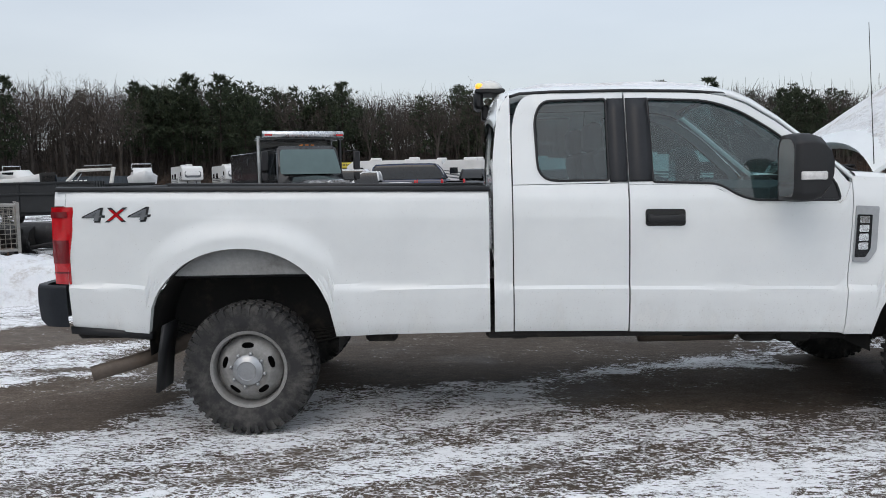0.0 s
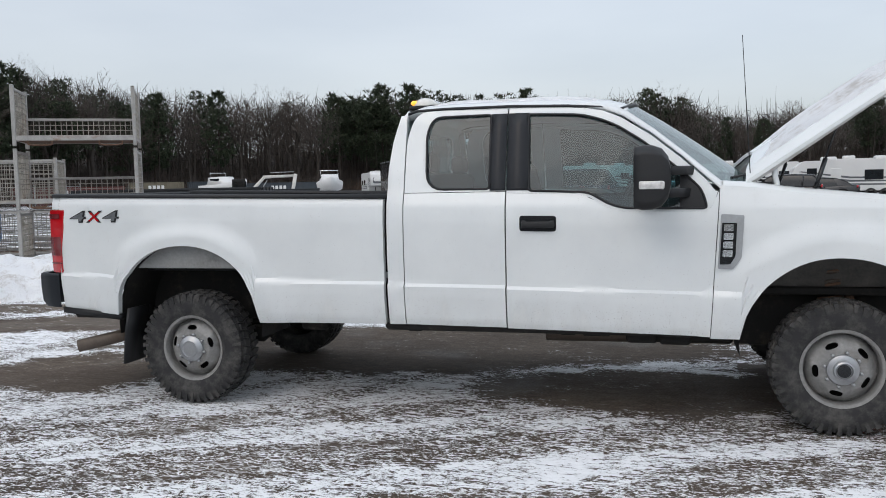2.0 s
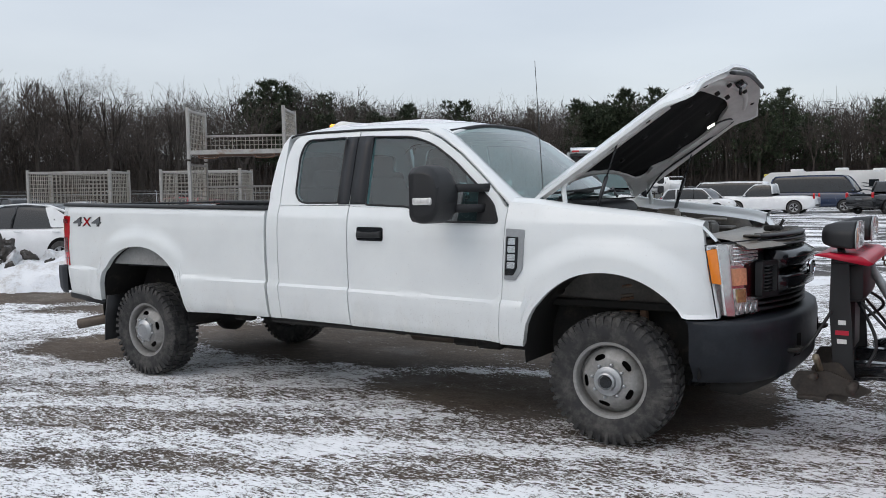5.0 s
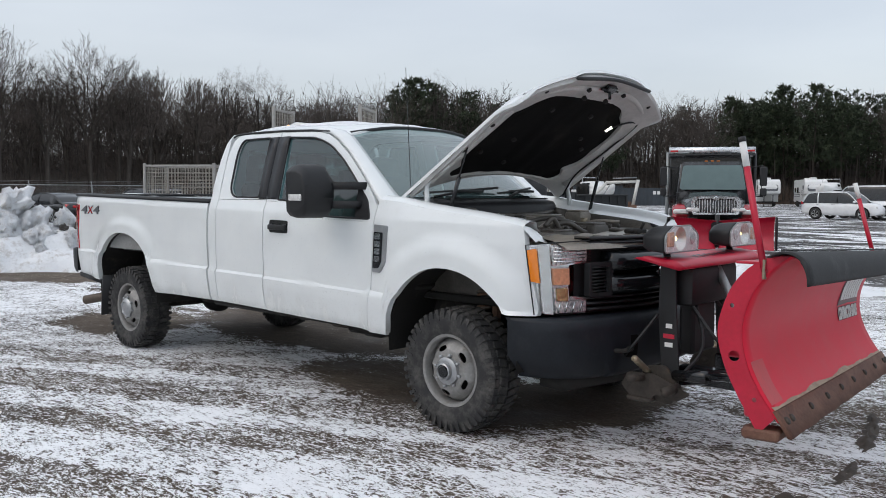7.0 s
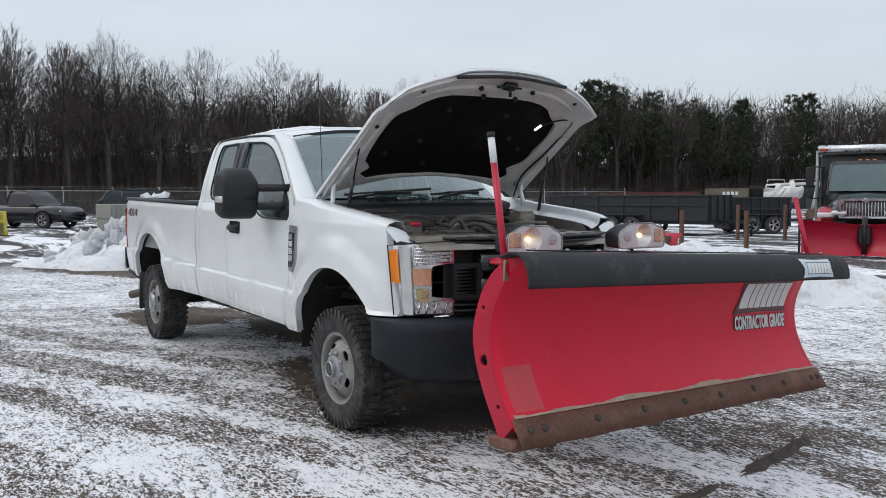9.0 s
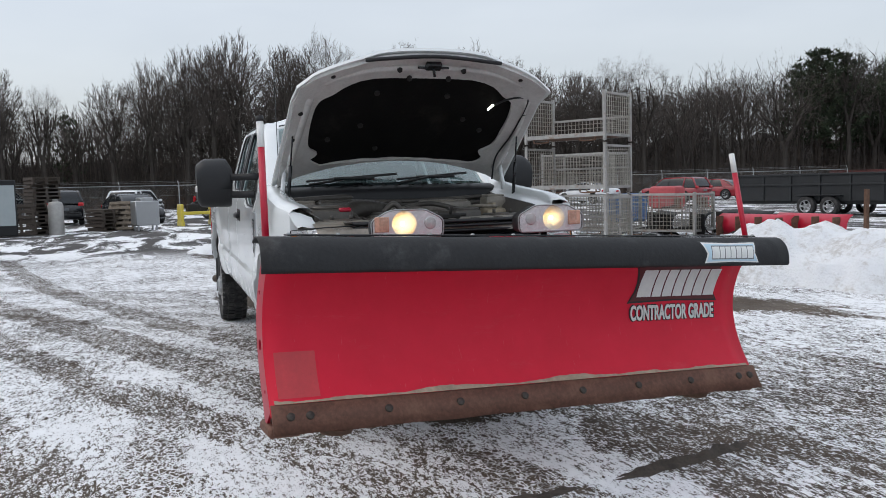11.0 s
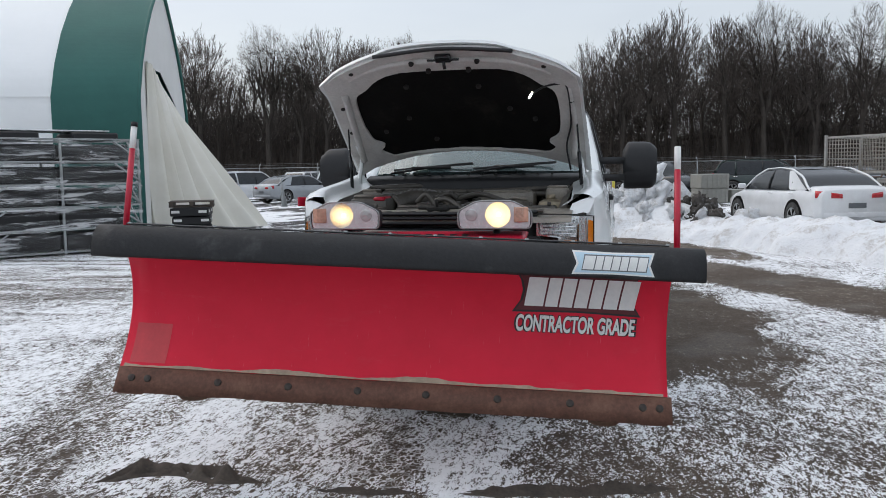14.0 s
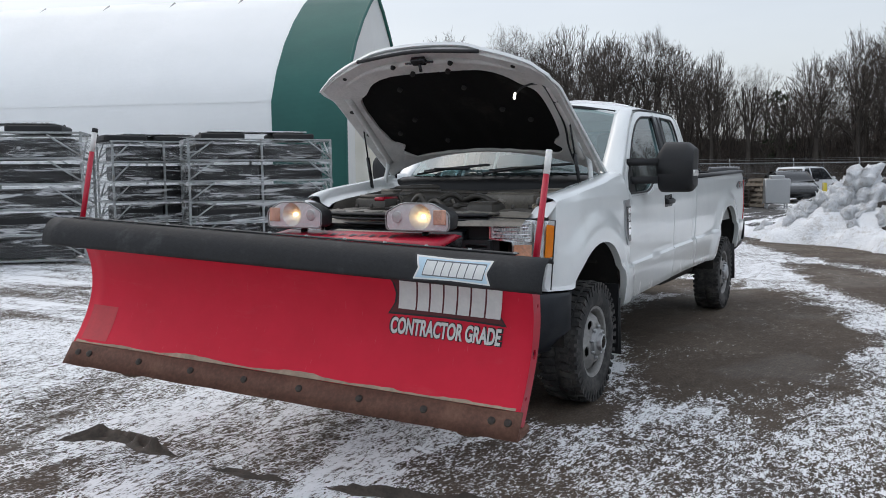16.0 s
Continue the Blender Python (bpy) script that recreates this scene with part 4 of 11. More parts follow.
for y0, y1, lift in ((-0.62, 0.02, 0.0), (0.02, 0.62, 0.0)):
    bm = bmesh.new()
    fx = lambda y: 3.50 + 0.25 * (1 - (y / 0.80) ** 2)
    tube(bm, [(fx(y) - 0.01, y, 1.495 + 0.007 * k) for k, y in enumerate(np.linspace(y0, y1, 7))][::1], 0.010, 5)
    box(bm, (fx((y0 + y1) / 2) + 0.02, (y0 + y1) / 2, 1.51), (0.03, 0.30, 0.02), 0.006)
    rod(bm, (fx(y0) + 0.10, y0, 1.47), (fx((y0 + y1) / 2), (y0 + y1) / 2, 1.515), 0.009, n=6)
    part("wiper", bm, BLACK, TRUCK, "black wiper arm and blade")

# interior: dashboard, wheel, seats
bm = bmesh.new()
box(bm, (2.3, 0, 0.80), (1.6, 1.75, 0.06), 0.02)
box(bm, (2.3, -0.90, 1.12), (1.5, 0.04, 0.55), 0.01)
box(bm, (2.3, 0.90, 1.12), (1.5, 0.04, 0.55), 0.01)
part("cabin_floor", bm, INTERIOR, TRUCK)
bm = bmesh.new()
loft(bm, [[(3.02, y, 1.05), (2.98, y, 1.25), (3.03, y, 1.38), (3.20, y, 1.43), (3.50, y, 1.42), (3.55, y, 1.05)] for y in np.linspace(-0.86, 0.86, 9)])
box(bm, (3.02, 0, 1.28), (0.06, 0.34, 0.22), 0.02)
part("dashboard", bm, DASH, TRUCK)
bm = bmesh.new()
revolve(bm, [(0.185 + 0.016 * math.cos(a), 0.016 * math.sin(a)) for a in np.linspace(0, math.tau, 9)[:-1]], 28, "z", pose(2.86, 0.42, 1.30, 0, -62, 0), close=True)
rod(bm, (3.05, 0.42, 1.24), (2.86, 0.42, 1.30), 0.03)
for a in (0, 2.1, 4.2):
    p = pose(2.86, 0.42, 1.30, 0, -62, 0) @ Vector((0.18 * math.cos(a), 0.18 * math.sin(a), 0))
    rod(bm, (2.87, 0.42, 1.298), p, 0.014, n=6)
part("steering_wheel", bm, DASH, TRUCK)
for s in SIDES:
    bm = bmesh.new()
    box(bm, (2.52, s * 0.42, 1.02), (0.52, 0.54, 0.16), 0.06, seg=2)
    box(bm, (0, 0, 0.30), (0.14, 0.52, 0.62), 0.06, pose(2.26, s * 0.42, 1.05, 0, -14, 0), 2)
    seat = part("front_seat", bm, INTERIOR, TRUCK, "grey cloth seat")
    bm = bmesh.new()
    box(bm, (2.10, s * 0.42, 1.72), (0.11, 0.28, 0.19), 0.05, seg=2)
    for dy in (-0.06, 0.06):
        rod(bm, (2.12, s * 0.42 + dy, 1.60), (2.10, s * 0.42 + dy, 1.68), 0.007, n=6)
    part("headrest", bm, INTERIOR, seat)
bm = bmesh.new()
box(bm, (1.80, 0, 1.00), (0.40, 1.5, 0.14), 0.05, seg=2)
box(bm, (1.60, 0, 1.30), (0.12, 1.5, 0.55), 0.05, seg=2)
for y in (-0.45, 0.45):
    box(bm, (1.60, y, 1.64), (0.10, 0.26, 0.14), 0.04, seg=2)
part("rear_bench", bm, INTERIOR, TRUCK)

# towing mirrors
for s in SIDES:
    bm = bmesh.new()
    loft(bm, [[(3.02 + dx0, s * y, 1.505 + h * cz) for dx0, y, cz in
               [(0.0, 1.10 + 0.02 * 0, k) for k in ()] or [(d0, yy, zz) for d0, yy, zz in ((d, a, b) for a, b in rounded([(1.115, -1), (1.105, 0.6), (1.15, 1.0), (1.31, 0.97), (1.365, 0.72), (1.362, -0.75), (1.33, -0.98)], 0.05, 3))]]
               for d, h in ((0.0, 0.176), (0.05, 0.186), (0.10, 0.184), (0.15, 0.165), (0.185, 0.12), (0.20, 0.05))])
    mirror = part("mirror", bm, BLACK, TRUCK, "large black towing mirror", smooth=50)
    bm = bmesh.new()
    plate(bm, rounded([(1.13, -0.155), (1.125, 0.10), (1.16, 0.155), (1.30, 0.15), (1.345, 0.11), (1.345, -0.12), (1.32, -0.155)], 0.03, 3), (), lambda y, z: Vector((3.018, s * y, 1.505 + z)))
    part("mirror_glass", bm, CHROME, mirror)
    bm = bmesh.new()
    box(bm, (3.115, s * 1.362, 1.462), (0.135, 0.022, 0.045), 0.008, seg=2)
    part("marker_lamp", bm, WHITE_LENS, mirror, "pale marker lamp")
    bm = bmesh.new()
    box(bm, (3.17, s * 1.362, 1.462), (0.032, 0.026, 0.046), 0.008)
    part("marker_end", bm, WHITE_LENS, mirror)
    for z in (1.545, 1.415):
        bm = bmesh.new()
        loft(bm, [[(x - 0.035, s * y, z - 0.028), (x + 0.035, s * y, z - 0.028), (x + 0.035, s * y, z + 0.024), (x - 0.035, s * y, z + 0.024)] for x, y in ((3.32, 0.93), (3.27, 1.0), (3.20, 1.12))])
        part("mirror_arm", bm, BLACK, mirror)

# antenna at the right fender's rear
bm = bmesh.new()
rod(bm, (3.685, -0.83, 1.44), (3.68, -0.83, 1.50), 0.012, 0.007)
rod(bm, (3.68, -0.83, 1.50), (3.63, -0.83, 2.33), 0.0032, 0.002, 5)
part("antenna", bm, BLACK_GLOSS, TRUCK)

# ---- wheels ----
def tyre_mesh(radius=0.39, width=0.25, rim=0.222):
    bm = bmesh.new()
    h = width / 2
    prof = [(rim, -h * 0.80), (rim + 0.02, -h * 0.93), (rim + 0.07, -h), (radius - 0.05, -h * 0.97), (radius - 0.016, -h * 0.86), (radius - 0.010, -h * 0.5),
            (radius - 0.010, h * 0.5), (radius - 0.016, h * 0.86), (radius - 0.05, h * 0.97), (rim + 0.07, h), (rim + 0.02, h * 0.93), (rim, h * 0.80)]
    revolve(bm, prof, 64, "y")
    return finish("tyre", bm, TYRE, 60)


def tread_mesh(radius=0.39, width=0.25, blocks=44):
    """All-terrain tread: two rows of centre blocks and lugs over each shoulder."""
    bm = bmesh.new()
    h = width / 2
    for k in range(blocks):
        a = k * math.tau / blocks
        for y0, y1, da, lift in ((-h * 0.62, -h * 0.10, 0.0, 0.010), (h * 0.10, h * 0.62, 0.5, 0.010)):
            m = Matrix.Rotation(a + da * math.tau / blocks, 4, "Y")
            box(bm, (0, (y0 + y1) / 2, radius - 0.006), (0.040, y1 - y0, 0.016), 0.0, m @ Matrix.Rotation(radians(12 if y0 < 0 else -12), 4, "Z"))
        for s in (-1, 1):
            m = Matrix.Rotation(a + (0.25 if s < 0 else 0.75) * math.tau / blocks, 4, "Y")
            long = 0.055 if k % 2 else 0.035
            box(bm, (0, s * h * 0.84, radius - 0.016), (0.028, 0.045, 0.018), 0.0, m)
            box(bm, (0, s * (h * 0.95), radius - 0.022 - long / 2), (0.020, 0.014, long), 0.0, m)
    return finish("tread", bm, TYRE, 0)


def rim_mesh(outer=0.222):
    """A steel disc wheel with five oval slots, dished; it faces +y."""
    bm = bmesh.new()

    def dish(x, z):
        r = math.hypot(x, z)
        return Vector((x, float(np.interp(r, (0.0, 0.085, 0.10, 0.13, 0.16, 0.178, 0.205), (0.035, 0.035, 0.014, 0.030, 0.016, -0.034, -0.052))), z))

    ring = lambda r, n: [(r * math.cos(t), r * math.sin(t)) for t in np.linspace(0, math.tau, n + 1)[:-1]]
    slots = []
    for k in range(5):
        a = math.pi / 2 + k * math.tau / 5
        loop = []
        for t in np.linspace(0, math.tau, 15)[:-1]:
            da, dr = 0.036 * math.copysign(abs(math.cos(t)) ** 0.7, math.cos(t)), 0.0165 * math.sin(t)
            ang = a + da / 0.14 * 1.0
            loop.append(((0.145 + dr) * math.cos(ang), (0.145 + dr) * math.sin(ang)))
        slots.append(loop)
    plate(bm, ring(0.205, 48), [ring(0.02, 12)] + slots, dish, (0, -0.008, 0))
    revolve(bm, [(0.203, -0.053), (0.207, -0.02), (0.207, 0.010), (0.214, 0.020), (0.230, 0.024), (0.232, 0.014), (0.222, 0.006), (0.216, -0.05), (0.214, -0.20)], 48, "y")
    revolve(bm, [(0.188, -0.044), (0.192, -0.028), (0.198, -0.046)], 48, "y")
    return finish("rim", bm, RIM, 35)


def hub_mesh(front):
    bm = bmesh.new()
    if front:
        revolve(bm, [(0.092, 0.025), (0.086, 0.052), (0.070, 0.060), (0.058, 0.062), (0.054, 0.085), (0.046, 0.090), (0.040, 0.080), (0.0001, 0.080)], 32, "y")
    else:
        revolve(bm, [(0.092, 0.025), (0.090, 0.050), (0.076, 0.064), (0.056, 0.072), (0.052, 0.066), (0.0001, 0.068)], 32, "y")
    return finish("hub_cap", bm, SILVER, 40)


TYRE_ME, TREAD_ME, RIM_ME, HUB_R, HUB_F = tyre_mesh(), tread_mesh(), rim_mesh(), hub_mesh(False), hub_mesh(True)
bm = bmesh.new()
revolve(bm, [(0.0001, 0.0), (0.036, 0.0), (0.038, -0.01)], 20, "y")
HUB_DARK = finish("hub_centre", bm, BLACK_GLOSS)
bm = bmesh.new()
rod(bm, (0, 0.03, 0), (0, 0.062, 0), 0.010, n=6)
BOLT_ME = finish("wheel_nut", bm, SILVER)
bm = bmesh.new()
revolve(bm, [(0.205, -0.10), (0.0001, -0.10)], 24, "y")
DRUM_ME = finish("brake_disc", bm, DARK)
for x in (0.0, 4.17):
    for s in SIDES:
        turn = Matrix.Rotation(0 if s > 0 else math.pi, 4, "Z")
        spin = Matrix.Rotation(0.4 * x + (0.2 if s > 0 else 0.0), 4, "Y")
        wheel = share("wheel", TYRE_ME, TRUCK, Matrix.Translation((x, s * 0.872, 0.387)) @ turn, "dusty all-terrain tyre on a steel wheel")
        share("tread", TREAD_ME, wheel)
        share("rim", RIM_ME, wheel, Matrix.Translation((0, 0.085, 0)) @ spin, "grey steel wheel with oval slots")
        share("hub_cap", HUB_F if x > 1 else HUB_R, wheel, Matrix.Translation((0, 0.082, 0)) @ spin)
        for k in range(8):
            a = k * math.tau / 8 + 0.2
            share("wheel_nut", BOLT_ME, wheel, Matrix.Translation((0.100 * math.cos(a), 0.075, 0.100 * math.sin(a))))
        if x > 1:
            share("hub_centre", HUB_DARK, wheel, Matrix.Translation((0, 0.170, 0)))
        share("brake_disc", DRUM_ME, wheel, Matrix.Translation((0, 0.12, 0)))

# ---- chassis ----
for s in SIDES:
    bm = bmesh.new()
    box(bm, (1.9, s * 0.45, 0.60), (6.0, 0.07, 0.16), 0.01)
    part("frame_rail", bm, DARK, TRUCK)
    bm = bmesh.new()
    box(bm, (2.35, s * 0.90, 0.575), (1.9, 0.07, 0.07), 0.02)
    for x in (1.6, 2.6, 3.3):
        box(bm, (x, s * 0.68, 0.56), (0.10, 0.45, 0.06), 0.01)
    part("rocker_frame", bm, DARK, TRUCK)
    bm = bmesh.new()
    for k in range(4):
        tube(bm, bend([(-0.75, s * 0.56, 0.62 + 0.01 * k), (-0.3, s * 0.56, 0.47 + 0.022 * k), (0.05, s * 0.56, 0.45 + 0.022 * k), (0.4, s * 0.56, 0.48 + 0.022 * k), (0.80, s * 0.56, 0.60 + 0.01 * k)][: None if k < 2 else 5], 4), 0.012, 4)
    part("leaf_spring", bm, DARK, TRUCK)
    bm = bmesh.new()
    pts = [(4.17 + 0.07 * math.cos(t), s * 0.60 + 0.07 * math.sin(t), 0.62 + 0.40 * t / (5 * math.tau)) for t in np.linspace(0, 5 * math.tau, 70)]
    tube(bm, pts, 0.011, 5)
    rod(bm, (4.30, s * 0.66, 0.45), (4.24, s * 0.62, 1.02), 0.028)
    box(bm, (4.10, s * 0.58, 1.04), (0.24, 0.20, 0.06), 0.02)
    part("coil_spring", bm, RUST, TRUCK, "rusty front coil spring and damper")
bm = bmesh.new()
rod(bm, (0, -0.8, 0.40), (0, 0.8, 0.40), 0.05, n=12)
revolve(bm, [(0.0001, -0.16), (0.10, -0.14), (0.17, -0.05), (0.17, 0.05), (0.10, 0.14), (0.0001, 0.16)], 16, "x", pose(0, 0.0, 0.42))
part("rear_axle", bm, DARK, TRUCK)
bm = bmesh.new()
rod(bm, (4.17, -0.8, 0.40), (4.17, 0.8, 0.40), 0.045, n=12)
revolve(bm, [(0.0001, -0.14), (0.10, -0.10), (0.13, 0.0), (0.10, 0.10), (0.0001, 0.14)], 14, "x", pose(4.17, 0.25, 0.42))
rod(bm, (4.35, -0.7, 0.42), (4.35, 0.7, 0.46), 0.02)
part("front_axle", bm, DARK, TRUCK)
bm = bmesh.new()
rod(bm, (0.15, 0, 0.45), (2.3, 0.05, 0.55), 0.045, n=10)
box(bm, (2.6, 0.05, 0.56), (0.6, 0.45, 0.24), 0.06)
part("drive_shaft", bm, DARK, TRUCK)
bm = bmesh.new()
box(bm, (1.1, 0.62, 0.56), (1.2, 0.34, 0.26), 0.06, seg=2)
part("fuel_tank", bm, DARK, TRUCK)
bm = bmesh.new()
tube(bm, bend([(3.2, -0.38, 0.50), (2.2, -0.40, 0.50), (1.2, -0.42, 0.54), (0.45, -0.40, 0.62), (0.0, -0.40, 0.66), (-0.40, -0.58, 0.52), (-0.62, -0.80, 0.445), (-0.93, -0.985, 0.375)], 6), 0.046, 14, caps=False)
tube(bm, bend([(3.0, -0.38, 0.50), (2.4, -0.40, 0.50)], 3), 0.10, 14)
part("exhaust_pipe", bm, EXHAUST, TRUCK, "dull steel exhaust pipe with a cut end")
for x, y, w in ((2.75, -0.52, 0.2), (3.05, -0.72, 0.2), (3.25, -0.75, 0.2), (0.75, -0.55, 0.2), (3.35, -0.6, 0.5)):
    bm = bmesh.new()
    box(bm, (x, y, 0.51), (w, 0.10 if w < 0.3 else 0.25, 0.09), 0.02)
    part("frame_bracket", bm, DARK, TRUCK)

for s in SIDES:
    bm = bmesh.new()
    tube(bm, [(4.17 + 0.07 * math.cos(t), s * 0.60 + 0.07 * math.sin(t), 0.60 + 0.055 * t / math.tau) for t in np.linspace(0, 6.5 * math.tau, 100)], 0.011, 6)
    part("coil_spring", bm, EXHAUST, TRUCK, "dusty front coil spring")
bm = bmesh.new()
box(bm, (3.66, 0.86, 0.47), (0.012, 0.24, 0.46), 0.004)
part("mud_flap", bm, BLACK, TRUCK, "black rubber flap behind the front wheel")

# ---- hood, propped open ----
HOOD_UP = 34.0
HU, HN = Vector((math.cos(radians(HOOD_UP)), 0, math.sin(radians(HOOD_UP)))), Vector((-math.sin(radians(HOOD_UP)), 0, math.cos(radians(HOOD_UP))))
HO = Vector((3.714, 0, 1.553))


def hood_at(u, v, n=0.0):
    return HO + HU * u + Vector((0, v, 0)) + HN * n


def hood_front(v):
    return 1.252 - 0.225 * (abs(v) / 0.84) ** 2.4


def hood_rear(v):
    return 0.10 - 0.18 * (abs(v) / 0.84) ** 2


def hood_half(t):
    return 0.885 - 0.045 * t


def hood_n(t, w):
    """Crown of the outer skin: raised centre, turned-down sides and nose."""
    return 0.075 * (1 - abs(w) ** 2.4) - 0.03 * smooth01(0.86, 1.0, abs(w)) - 0.055 * smooth01(0.82, 1.0, t) + 0.018 * smooth01(0.55, 0.40, abs(w)) * smooth01(0.1, 0.4, t)


def hood_grid(bm, off, inset=0.0, nu=22, nv=34):
    rows = []
    for i in range(nu + 1):
        t = i / nu
        row = []
        for j in range(nv + 1):
            w = (j / nv * 2 - 1) * (1 - inset)
            v = w * hood_half(t)
            a, b = hood_rear(v) + inset * 0.4, hood_front(v) - inset * 0.5
            row.append(bm.verts.new(hood_at(a + (b - a) * t, v, off(t, w))))
        rows.append(row)
    for p, q in zip(rows, rows[1:]):
        for k in range(nv):
            bm.faces.new((p[k], p[k + 1], q[k + 1], q[k]))
    return rows


bm = bmesh.new()
top = hood_grid(bm, hood_n)
low = hood_grid(bm, lambda t, w: hood_n(t, w) - 0.022)
nu, nv = len(top) - 1, len(top[0]) - 1
for k in range(nv):
    bm.faces.new((top[0][k + 1], top[0][k], low[0][k], low[0][k + 1]))
    bm.faces.new((top[nu][k], top[nu][k + 1], low[nu][k + 1], low[nu][k]))
for k in range(nu):
    bm.faces.new((top[k][0], top[k + 1][0], low[k + 1][0], low[k][0]))
    bm.faces.new((top[k + 1][nv], top[k][nv], low[k][nv], low[k + 1][nv]))
bmesh.ops.recalc_face_normals(bm, faces=bm.faces[:])
HOOD = part("hood", bm, PAINT, TRUCK, "white hood raised on gas struts", smooth=50)

# snow left along the hood's outer face
bm = bmesh.new()
rows = []
for i in range(19):
    t = 0.06 + 0.90 * i / 18
    row = []
    for j in range(31):
        w = j / 30 * 1.84 - 0.92
        v = w * hood_half(t)
        a, b = hood_rear(v), hood_front(v)
        e = min(1.0, 5 * min(t - 0.06, 0.96 - t), 6 * (0.92 - abs(w)))
        row.append(bm.verts.new(hood_at(a + (b - a) * t, v, hood_n(t, w) - 0.003 + e * (0.010 + 0.010 * noise.noise((t * 7, w * 7, 4))))))
    rows.append(row)
for p, q in zip(rows, rows[1:]):
    for k in range(30):
        bm.faces.new((p[k], p[k + 1], q[k + 1], q[k]))
solid("hood_snow", bm, SNOW, "thin film of old snow on the raised hood", "snow", kind="stuff")

# pressed inner frame with an opening for the liner
LINER_LOOP = [(0.10, -0.56), (0.17, -0.64), (0.24, -0.60), (0.33, -0.67), (0.55, -0.69), (0.78, -0.67), (0.86, -0.58), (0.97, -0.42), (0.985, 0.0), (0.97, 0.42), (0.86, 0.58), (0.78, 0.67), (0.55, 0.69), (0.33, 0.67), (0.24, 0.60), (0.17, 0.64), (0.10, 0.56), (0.115, 0.34), (0.13, 0.0), (0.115, -0.34)]
outer_loop = [(hood_rear(v) + 0.015, v) for v in np.linspace(-0.845, 0.845, 17)] + [(u, 0.855 - 0.03 * u) for u in np.linspace(0.15, 0.85, 6)] + [(hood_front(v) - 0.02, v) for v in np.linspace(0.815, -0.815, 21)] + [(u, -0.855 + 0.03 * u) for u in np.linspace(0.85, 0.15, 6)]
liner = [tuple(p[:2]) for p in bend([(a, b, 0) for a, b in LINER_LOOP + LINER_LOOP[:1]], 4)][:-1]
bm = bmesh.new()
plate(bm, outer_loop, [liner], lambda u, v: hood_at(u, v, hood_n(min(1, max(0, u / hood_front(v))), v / 0.87) * 0.85 - 0.050), HN * 0.03)
inner = part("inner_frame", bm, HOODINNER, HOOD, "grey pressed inner frame", smooth=30)
bm = bmesh.new()
plate(bm, [(0.5 + (a - 0.5) * 1.02, b * 1.02) for a, b in liner], (), lambda u, v: hood_at(u, v, hood_n(min(1, max(0, u / hood_front(v))), v / 0.87) * 0.85 - 0.031))
bmesh.ops.subdivide_edges(bm, edges=bm.edges[:], cuts=3, use_grid_fill=True)
for v in bm.verts:
    v.co += HN * 0.012 * noise.noise(v.co * 9)
part("hood_liner", bm, LINER, HOOD, "sagging black insulation pad")
# raised ribs of the pressing
for v0, v1 in ((-0.79, -0.76), (0.76, 0.79)):
    bm = bmesh.new()
    tube(bm, bend([hood_at(0.10, v0, -0.045), hood_at(0.5, v1, -0.035), hood_at(0.86, v1 * 0.96, -0.03)], 6), 0.028, 6)
    part("side_rib", bm, HOODINNER, inner)
bm = bmesh.new()
tube(bm, bend([hood_at(1.0, -0.66, -0.03), hood_at(1.095, -0.40, -0.012), hood_at(1.12, 0, -0.002), hood_at(1.095, 0.40, -0.012), hood_at(1.0, 0.66, -0.03)], 6), 0.022, 6)
part("front_rib", bm, HOODINNER, inner)
bm = bmesh.new()
tube(bm, bend([hood_at(1.21, -0.44, -0.035), hood_at(1.24, 0, -0.02), hood_at(1.21, 0.44, -0.035)], 6), 0.013, 6)
part("nose_seal", bm, BLACK, HOOD)
bm = bmesh.new()
box(bm, (0, 0, 0), (0.055, 0.10, 0.035), 0.006, Matrix.Translation(hood_at(1.165, 0, -0.03)) @ pose(0, 0, 0, 0, -HOOD_UP, 0))
for dv in (-0.10, 0.10):
    rod(bm, hood_at(1.16, 0, -0.04), hood_at(1.155, dv, -0.035), 0.008, n=6)
rod(bm, hood_at(1.16, 0, -0.03), hood_at(1.12, 0.01, -0.08), 0.010, n=6)
part("hood_latch", bm, BLACK_GLOSS, HOOD, "black hood latch striker")
for u, v in ((1.13, -0.21), (1.13, 0.21)):
    bm = bmesh.new()
    revolve(bm, [(0.0001, -0.018), (0.014, -0.016), (0.018, 0.0)], 12, "z", Matrix.Translation(hood_at(u, v, -0.03)) @ pose(0, 0, 0, 0, -HOOD_UP, 0))
    part("bump_stop", bm, DARK, HOOD)
for u, v in ((1.075, -0.62), (1.005, -0.75), (1.075, 0.62), (1.005, 0.75), (0.72, -0.775), (0.72, 0.775), (0.45, -0.79), (0.45, 0.79), (1.03, -0.12), (1.03, 0.14)):
    bm = bmesh.new()
    revolve(bm, [(0.0001, -0.016), (0.016, -0.012), (0.017, 0.01)], 10, "z", Matrix.Translation(hood_at(u, v, -0.042 if abs(v) > 0.5 else -0.012)) @ pose(0, 0, 0, 0, -HOOD_UP, 0))
    part("hood_plug", bm, DARK, inner)
for k, (u, v) in enumerate(((0.88, -0.30), (0.86, 0.18), (0.62, 0.36), (0.50, 0.52), (0.40, -0.55), (0.30, -0.2), (0.55, -0.35))):
    bm = bmesh.new()
    revolve(bm, [(0.0001, -0.008), (0.017, -0.006), (0.018, 0.01)], 10, "z", Matrix.Translation(hood_at(u, v, -0.012)) @ pose(0, 0, 0, 0, -HOOD_UP, 0))
    part("liner_clip", bm, DARK, HOOD)
